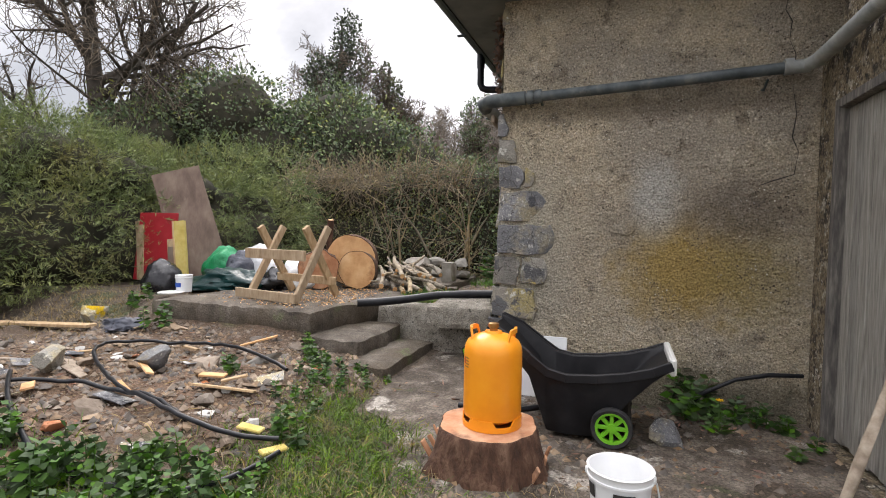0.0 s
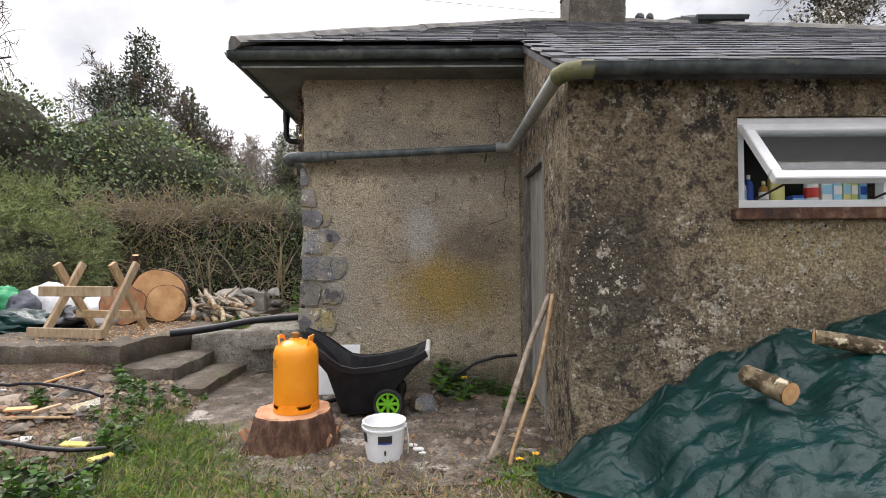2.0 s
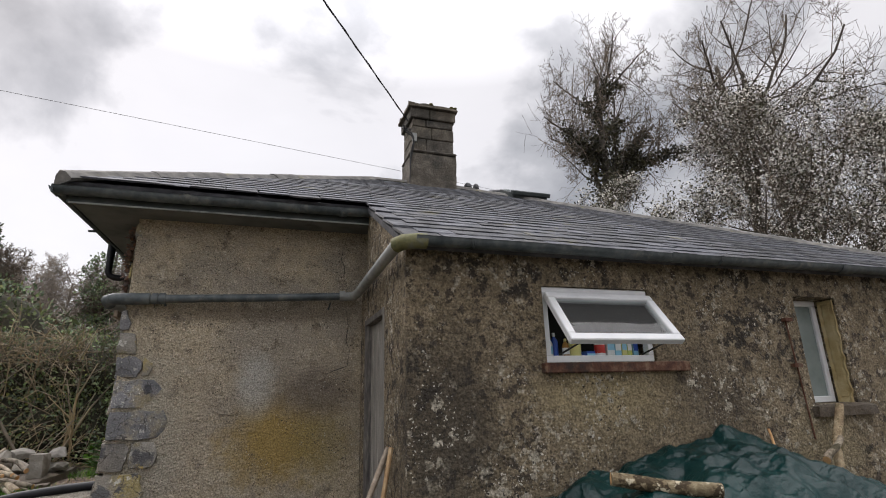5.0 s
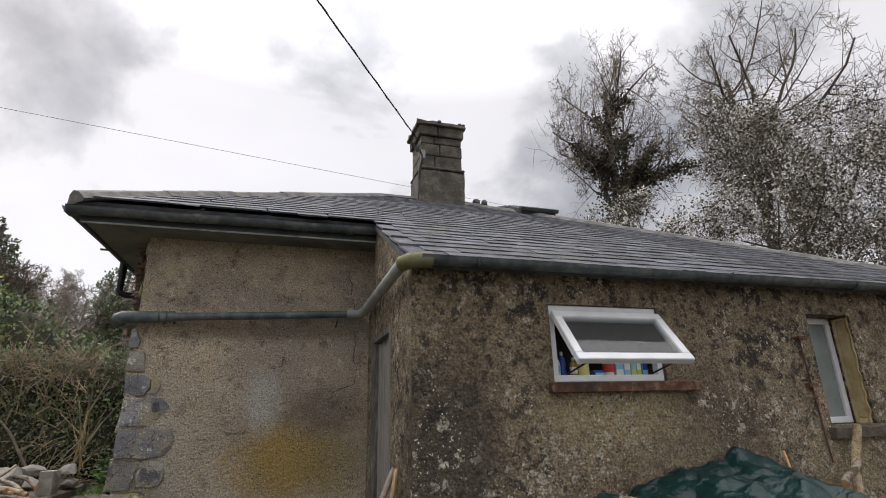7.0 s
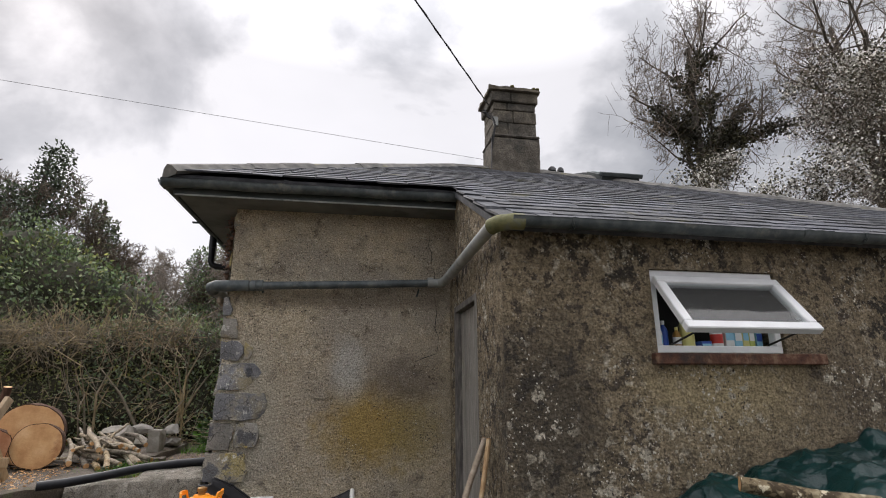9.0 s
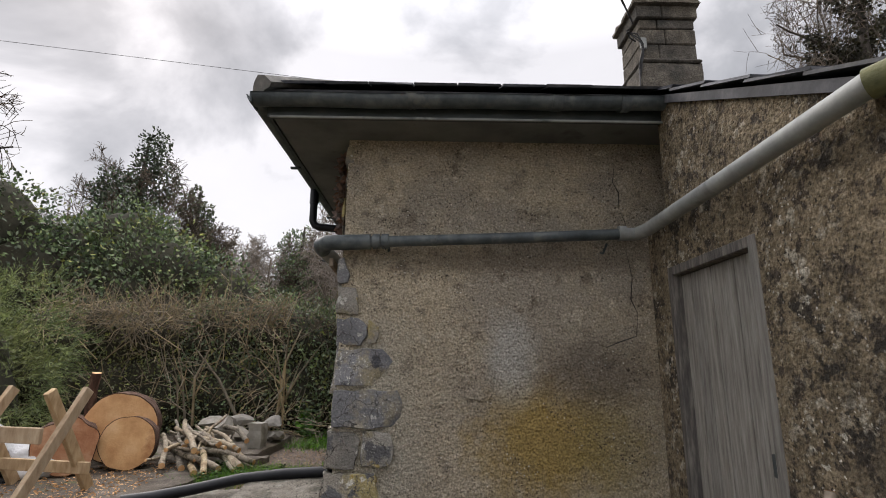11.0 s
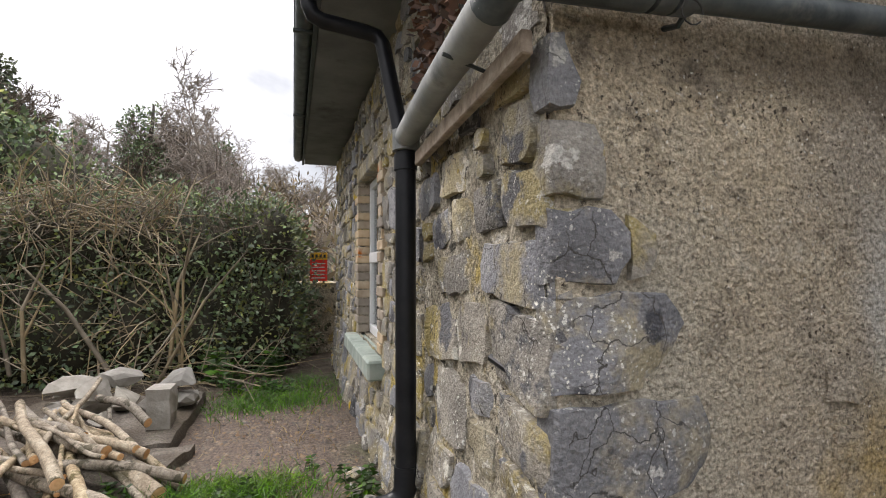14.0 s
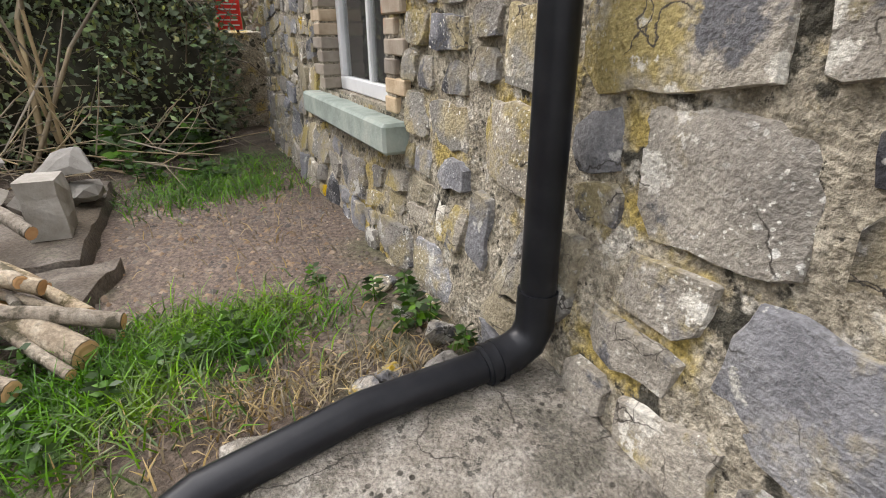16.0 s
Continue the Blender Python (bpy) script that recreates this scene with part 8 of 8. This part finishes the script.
for x, y, h in ((0.62, 3.62, 0.22), (0.86, 2.0, 0.12), (0.98, 2.12, 0.1)):
    o = thing("dandelion", (x, y, gz(x, y)), "small yellow dandelion in flower", "flower", "dandelions")
    part("stalk", tube(bmesh.new(), [(x, y, gz(x, y) - 0.02), (x, y, gz(x, y) + h)], 0.003, 5), M_WEED, o)
    a = np.linspace(0, 2 * np.pi, 22, endpoint=False)
    link_leaves("flower", leaf_quads(np.tile([x, y, gz(x, y) + h], (22, 1)), np.stack([np.cos(a), np.sin(a), 0.3 + 0.2 * np.sin(a * 5)], -1), 0.026, 0.012), M_DANDELION, o)
    link_leaves("foliage", leaf_quads(np.tile([x, y, gz(x, y) + 0.01], (10, 1)), np.stack([np.cos(a[:10] * 2.2), np.sin(a[:10] * 2.2), np.full(10, 0.35)], -1), 0.12, 0.03), M_WEED, o)

# gravel and crumbs over the earth
n = 9000
c = np.concatenate([np.stack([RG.uniform(-5.4, -1.9, n), RG.uniform(1.5, 4.0, n)], -1), np.stack([RG.uniform(-2.25, -1.08, n // 3), RG.uniform(5.6, 8.3, n // 3)], -1), np.stack([RG.uniform(-1.0, 1.2, n // 6), RG.uniform(1.6, 3.9, n // 6)], -1)])
s = 0.005 + np.where(c[:, 1] > 5, 0.016, 0.034) * RG.random(len(c)) ** 3
z = np.maximum(ground_z(c[:, 0], c[:, 1]), np.where((c[:, 1] > 2.2) & (c[:, 1] < 4) & (c[:, 0] > -1.2), 0.012, -1))
b = np.array([[1, 0, 0], [0, 1, 0], [-1, 0, 0], [0, -1, 0], [0, 0, 0.8]]) + 0.0
v = c[:, None, :].repeat(5, 1)
v = np.concatenate([v, z[:, None, None].repeat(5, 1)], -1) + b[None] * s[:, None, None] * RG.uniform(0.6, 1.3, (len(c), 5, 1))
i = (np.arange(len(c)) * 5)[:, None]
f = np.concatenate([i + np.array([0, 1, 4]), i + np.array([1, 2, 4]), i + np.array([2, 3, 4]), i + np.array([3, 0, 4])])
M_GRAVEL = mat("mixed_gravel", [(0.085, 0.06, 0.042), (0.155, 0.12, 0.09), (0.27, 0.23, 0.19)], 8, 0.9, 0.2, 40, island=0.5)
tagged(new("gravel", tri_mesh("gravel", v.reshape(-1, 3), f, M_GRAVEL)), "loose gravel and plaster crumbs over the earth", "gravel", "", "stuff")

# dead leaves caught under the eaves, and the batten below the pipe
n = 900
c = np.stack([np.full(n, XS - 0.05) - RG.random(n) * 0.05, RG.uniform(4.12, 5.0, n), 3.04 - RG.random(n) ** 1.6 * 0.62], -1)
M_DEADLEAF = leaf_mat("dead_leaves", [(0.10, 0.06, 0.045), (0.17, 0.11, 0.085), (0.25, 0.18, 0.14)], 6, 0.8, 0.4)
tagged(link_leaves("dead_creeper", leaf_quads(c, RG.normal(size=(n, 3)) + np.array([-0.6, 0, -0.5]), 0.05, 0.035), M_DEADLEAF), "dead brown creeper leaves under the eaves", "creeper", "", "stuff")
tagged(part("timber_batten", beam(bmesh.new(), (XS - 0.075, YA - 0.02, 2.185), (XS - 0.075, 5.02, 2.13), 0.03, 0.06, 0.004), M_STICK), "pale timber batten along the wall under the pipe", "batten")

# wood chips on the slab, and leaf litter over yard and spoil
def litter(name, spots, zf, m, label, l0, l1, wd, flat=0.25):
    c = np.concatenate([np.stack([RG.normal(x, sx, n), RG.normal(y, sy, n)], -1) for x, y, sx, sy, n in spots])
    z = zf(c[:, 0], c[:, 1])
    n = len(c)
    d = RG.normal(size=(n, 3)) * np.array([1, 1, flat])
    k = z > -5
    tagged(link_leaves(name, leaf_quads(np.stack([c[:, 0], c[:, 1], z], -1)[k], d[k], RG.uniform(l0, l1, k.sum()), wd), m), label, "litter", "", "stuff")


def on_slab(x, y):
    return np.where((x > -4.8) & (x < -2.75) & (y > 4.1) & (y < 6.6), SZ + 0.012, -9)


def on_yard(x, y):
    inside = (x > XS - 0.05) & (y > YA - 0.05) | (x > XL - 0.03) & (y > YF - 0.05) | (y > 4.85)
    return np.where(inside, -9, np.maximum(ground_z(x, y), 0.013) + 0.006)


litter("wood_chips", [(-3.4, 4.6, 0.5, 0.3, 500), (-3.2, 5.5, 0.4, 0.4, 500), (-2.9, 4.9, 0.25, 0.4, 200)], on_slab, M_CUT, "pale wood chips and sawdust on the slab", 0.012, 0.05, 0.012)
litter("leaf_litter", [(0.2, 2.6, 0.8, 0.7, 420), (0.3, 1.7, 0.8, 0.3, 380), (-3.6, 2.8, 1.0, 0.7, 900), (0.5, 3.75, 0.5, 0.12, 160)], on_yard, M_DEADLEAF, "brown dead leaves and straw over the ground", 0.02, 0.07, 0.016)
litter("straw_litter", [(-3.4, 2.9, 1.1, 0.8, 500), (-0.4, 1.6, 0.9, 0.4, 400)], on_yard, M_DRYGRASS, "dry straw strewn over the ground", 0.05, 0.16, 0.005, 0.12)

# ---- stones of the walls ----
rng = random.Random(41)
wall_stone, wall_end, roof = bpy.data.objects["wall_stone"], bpy.data.objects["wall_end"], bpy.data.objects["roof"]
hole = (SWIN[0] - 0.19, SWIN[1] + 0.19, SWIN[2] - 0.15, SWIN[3] + 0.14)
near = stone_cells(YA - 0.005, 5.6, -0.05, 3.09, None, 0.2, 0.5, 0.15, 0.34, rng)
masonry(wall_stone, near, place_s, rng, [M_STONE, M_STONE, M_STONE_GREY, M_STONE_TAN])
far_ = stone_cells(5.6, YB, 0.2, 3.09, hole, 0.16, 0.42, 0.11, 0.26, rng)
masonry(wall_stone, far_, place_s, rng, [M_STONE, M_STONE, M_STONE_GREY, M_STONE_TAN], joint=0.013)
# mortar bedding with a battered foot, behind the stones
bm = bmesh.new()
for y0, y1, z0, z1 in ((YA + 0.02, SWIN[0], -0.2, 3.06), (SWIN[1], YB, -0.2, 3.06), (SWIN[0], SWIN[1], -0.2, SWIN[2]), (SWIN[0], SWIN[1], SWIN[3], 3.06)):
    ny, nz = max(2, int((y1 - y0) / 0.024)), max(2, int((z1 - z0) / 0.024))
    g = [[bm.verts.new((0, y0 + (y1 - y0) * i / ny, z0 + (z1 - z0) * j / nz)) for j in range(nz + 1)] for i in range(ny + 1)]
    for i in range(ny):
        for j in range(nz):
            bm.faces.new((g[i][j], g[i][j + 1], g[i + 1][j + 1], g[i + 1][j]))
bmesh.ops.remove_doubles(bm, verts=bm.verts, dist=1e-4)
for v in bm.verts:
    v.co.x = XS - 0.009 - float(batter(v.co.z)) - 0.014 * noise.noise(v.co * 3.5) - 0.012 * noise.noise(v.co * 10) - 0.008 * noise.noise(v.co * 28)
bmesh.ops.recalc_face_normals(bm, faces=bm.faces)
part("mortar_bed", bm, M_MORTAR, wall_stone, "crumbling lime mortar", 60)
tagged(part("slate_wedge", beam(bmesh.new(), (XS - 0.014, 4.34, 1.395), (XS - 0.014, 4.10, 1.372), 0.034, 0.026, 0.008), M_BLACKPIPE), "black slate sliver wedged in the stone wall", "slate")
# bare quoins where the render has fallen from the end wall
def place_a(u, v, d):
    return (u, YA + 0.012 - d, v)


quoins = []
edges = [(0.36, 0.58, -0.72), (0.59, 0.84, -0.62), (0.86, 1.09, -0.55), (1.10, 1.34, -0.49), (1.355, 1.60, -0.58), (1.615, 1.81, -0.67), (1.825, 2.02, -0.79), (2.03, 2.22, -0.87)]
for i, (v0, v1, e) in enumerate(edges):
    h = v1 - v0
    cut = XS + 0.2 + rng.uniform(-0.04, 0.05)
    for a, b in ([(XS - 0.03, e)] if i in (1, 3, 4, 6, 7) else [(XS - 0.03, cut), (cut + 0.012, e)]):
        j_ = lambda k: rng.uniform(-k, k)
        a -= float(batter((v0 + v1) / 2)) * (a < XS)
        quoins.append([(a, v0), (b - 0.02, v0 + j_(0.015)), (b + j_(0.03), v0 + h * 0.35), (b + j_(0.04), v0 + h * 0.7), (b - 0.03 + j_(0.03), v1 + j_(0.012)), (a, v1)])
masonry(wall_end, quoins[:3], place_a, rng, [M_STONE], joint=0.007, proud=(0.034, 0.046))
masonry(wall_end, quoins[3:], place_a, rng, [M_STONE_GREY, M_STONE_GREY, M_STONE], joint=0.007, proud=(0.034, 0.046))
for cell in ([(-0.12, 1.27), (0.02, 1.25), (0.09, 1.28), (0.10, 1.40), (0.08, 1.53), (-0.02, 1.55), (-0.13, 1.52), (-0.11, 1.40)], [(-0.10, 1.12), (0.0, 1.10), (0.06, 1.13), (0.05, 1.22), (-0.08, 1.23)]):
    r = stone_mesh(cell, place_a, rng, proud=(0.022, 0.026))
    part("loose_render", mesh_from("loose_render", r[0], r[1], M_RENDER_A), None, wall_end, "patch of loosened render", 30)

for pts_ in ([(1.0, 2.93), (0.98, 2.8), (1.02, 2.72), (1.01, 2.6), (1.05, 2.5), (1.04, 2.36)], [(1.04, 2.3), (1.07, 2.1), (1.05, 1.95), (1.09, 1.85), (1.07, 1.7), (0.95, 1.66), (0.85, 1.62)]):
    part("crack", tube(bmesh.new(), [(x, YA - 0.001, z) for x, z in pts_], [0.001 + 0.0016 * (k % 3) for k in range(len(pts_))], 5), M_DARK, wall_end, "dark crack in the render")

# ---- roof slates ----
rng = random.Random(9)
SW, EXPO, SLEN, TH = 0.29, 0.20, 0.44, 0.016
ang = math.atan(SLOPE)
cosA = math.cos(ang)


def slate_mesh(seed):
    rg = random.Random(seed)
    bm = boxed(-SW / 2 + 0.003, SW / 2 - 0.003, 0, SLEN, 0, TH)
    for v in bm.verts:
        v.co.x += rg.uniform(-0.006, 0.006)
        v.co.y += rg.uniform(-0.010, 0.012) if v.co.y < 0.1 else 0
        v.co.z += rg.uniform(0, 0.004) if v.co.y < 0.1 else 0
    me = bpy.data.meshes.new("slate")
    bm.to_mesh(me)
    bm.free()
    me.materials.append(M_SLATE)
    return me


shapes = [slate_mesh(s) for s in range(8)]
cells = []
row = 0
y = YE - 0.04
while y < RIDGE_Y - 0.12:
    ytop = y + SLEN * cosA
    left = XL - 0.05 if y < YEA - 0.06 else XES - 0.02 + max(0, (y - YEA)) * (RIDGE_X0 - XES) / (RIDGE_Y - YEA)
    right = XR + 0.35 - max(0, (y - YE)) * (XR + 0.35 - RIDGE_X1) / (RIDGE_Y - YE)
    x = left + SW / 2 - (SW / 2 if row % 2 else 0)
    while x < right:
        if x - SW / 2 > left - 0.14 and not (CX0 - 0.05 < x < CX1 + 0.05 and y > CY0 - 0.1):
            cells.append((x, y))
        x += SW
    y += EXPO * cosA
    row += 1
lift = Matrix.Rotation(ang - 0.042, 4, "X")
near_cells = sorted(cells, key=lambda c: (c[0] - 1.5) ** 2 + (c[1] - 2.4) ** 2)
chosen = set(near_cells[:300])
rest_v, rest_f = [], []
cube = np.array([[sx * (SW / 2 - 0.003), sy * SLEN, sz * TH] for sx in (-1, 1) for sy in (0, 1) for sz in (0, 1)])
quad = np.array([(0, 1, 3, 2), (4, 6, 7, 5), (0, 4, 5, 1), (2, 3, 7, 6), (0, 2, 6, 4), (1, 5, 7, 3)])
for x, y in cells:
    slip = rng.uniform(-0.006, 0.006) - (0.05 if rng.random() < 0.02 else 0)
    m = Matrix.Translation((x + rng.uniform(-0.004, 0.004), y + slip, roof_z(y + slip) + 0.022)) @ lift @ Matrix.Rotation(rng.uniform(-0.005, 0.005) + (rng.uniform(-0.06, 0.06) if rng.random() < 0.06 else 0), 4, "Z") @ Matrix.Rotation(rng.uniform(-0.005, 0.005), 4, "Y")
    if (x, y) in chosen:
        ob = part("slate", rng.choice(shapes), None, roof)
        ob.matrix_local = m
    else:
        mm = np.array(m)
        rest_f.append(quad + 8 * len(rest_v))
        rest_v.append(cube @ mm[:3, :3].T + mm[:3, 3])
rs = part("slates", tri_mesh("slates", np.concatenate(rest_v), np.concatenate(rest_f), M_SLATE_J), None, roof)
rs["kind"] = "stuff"
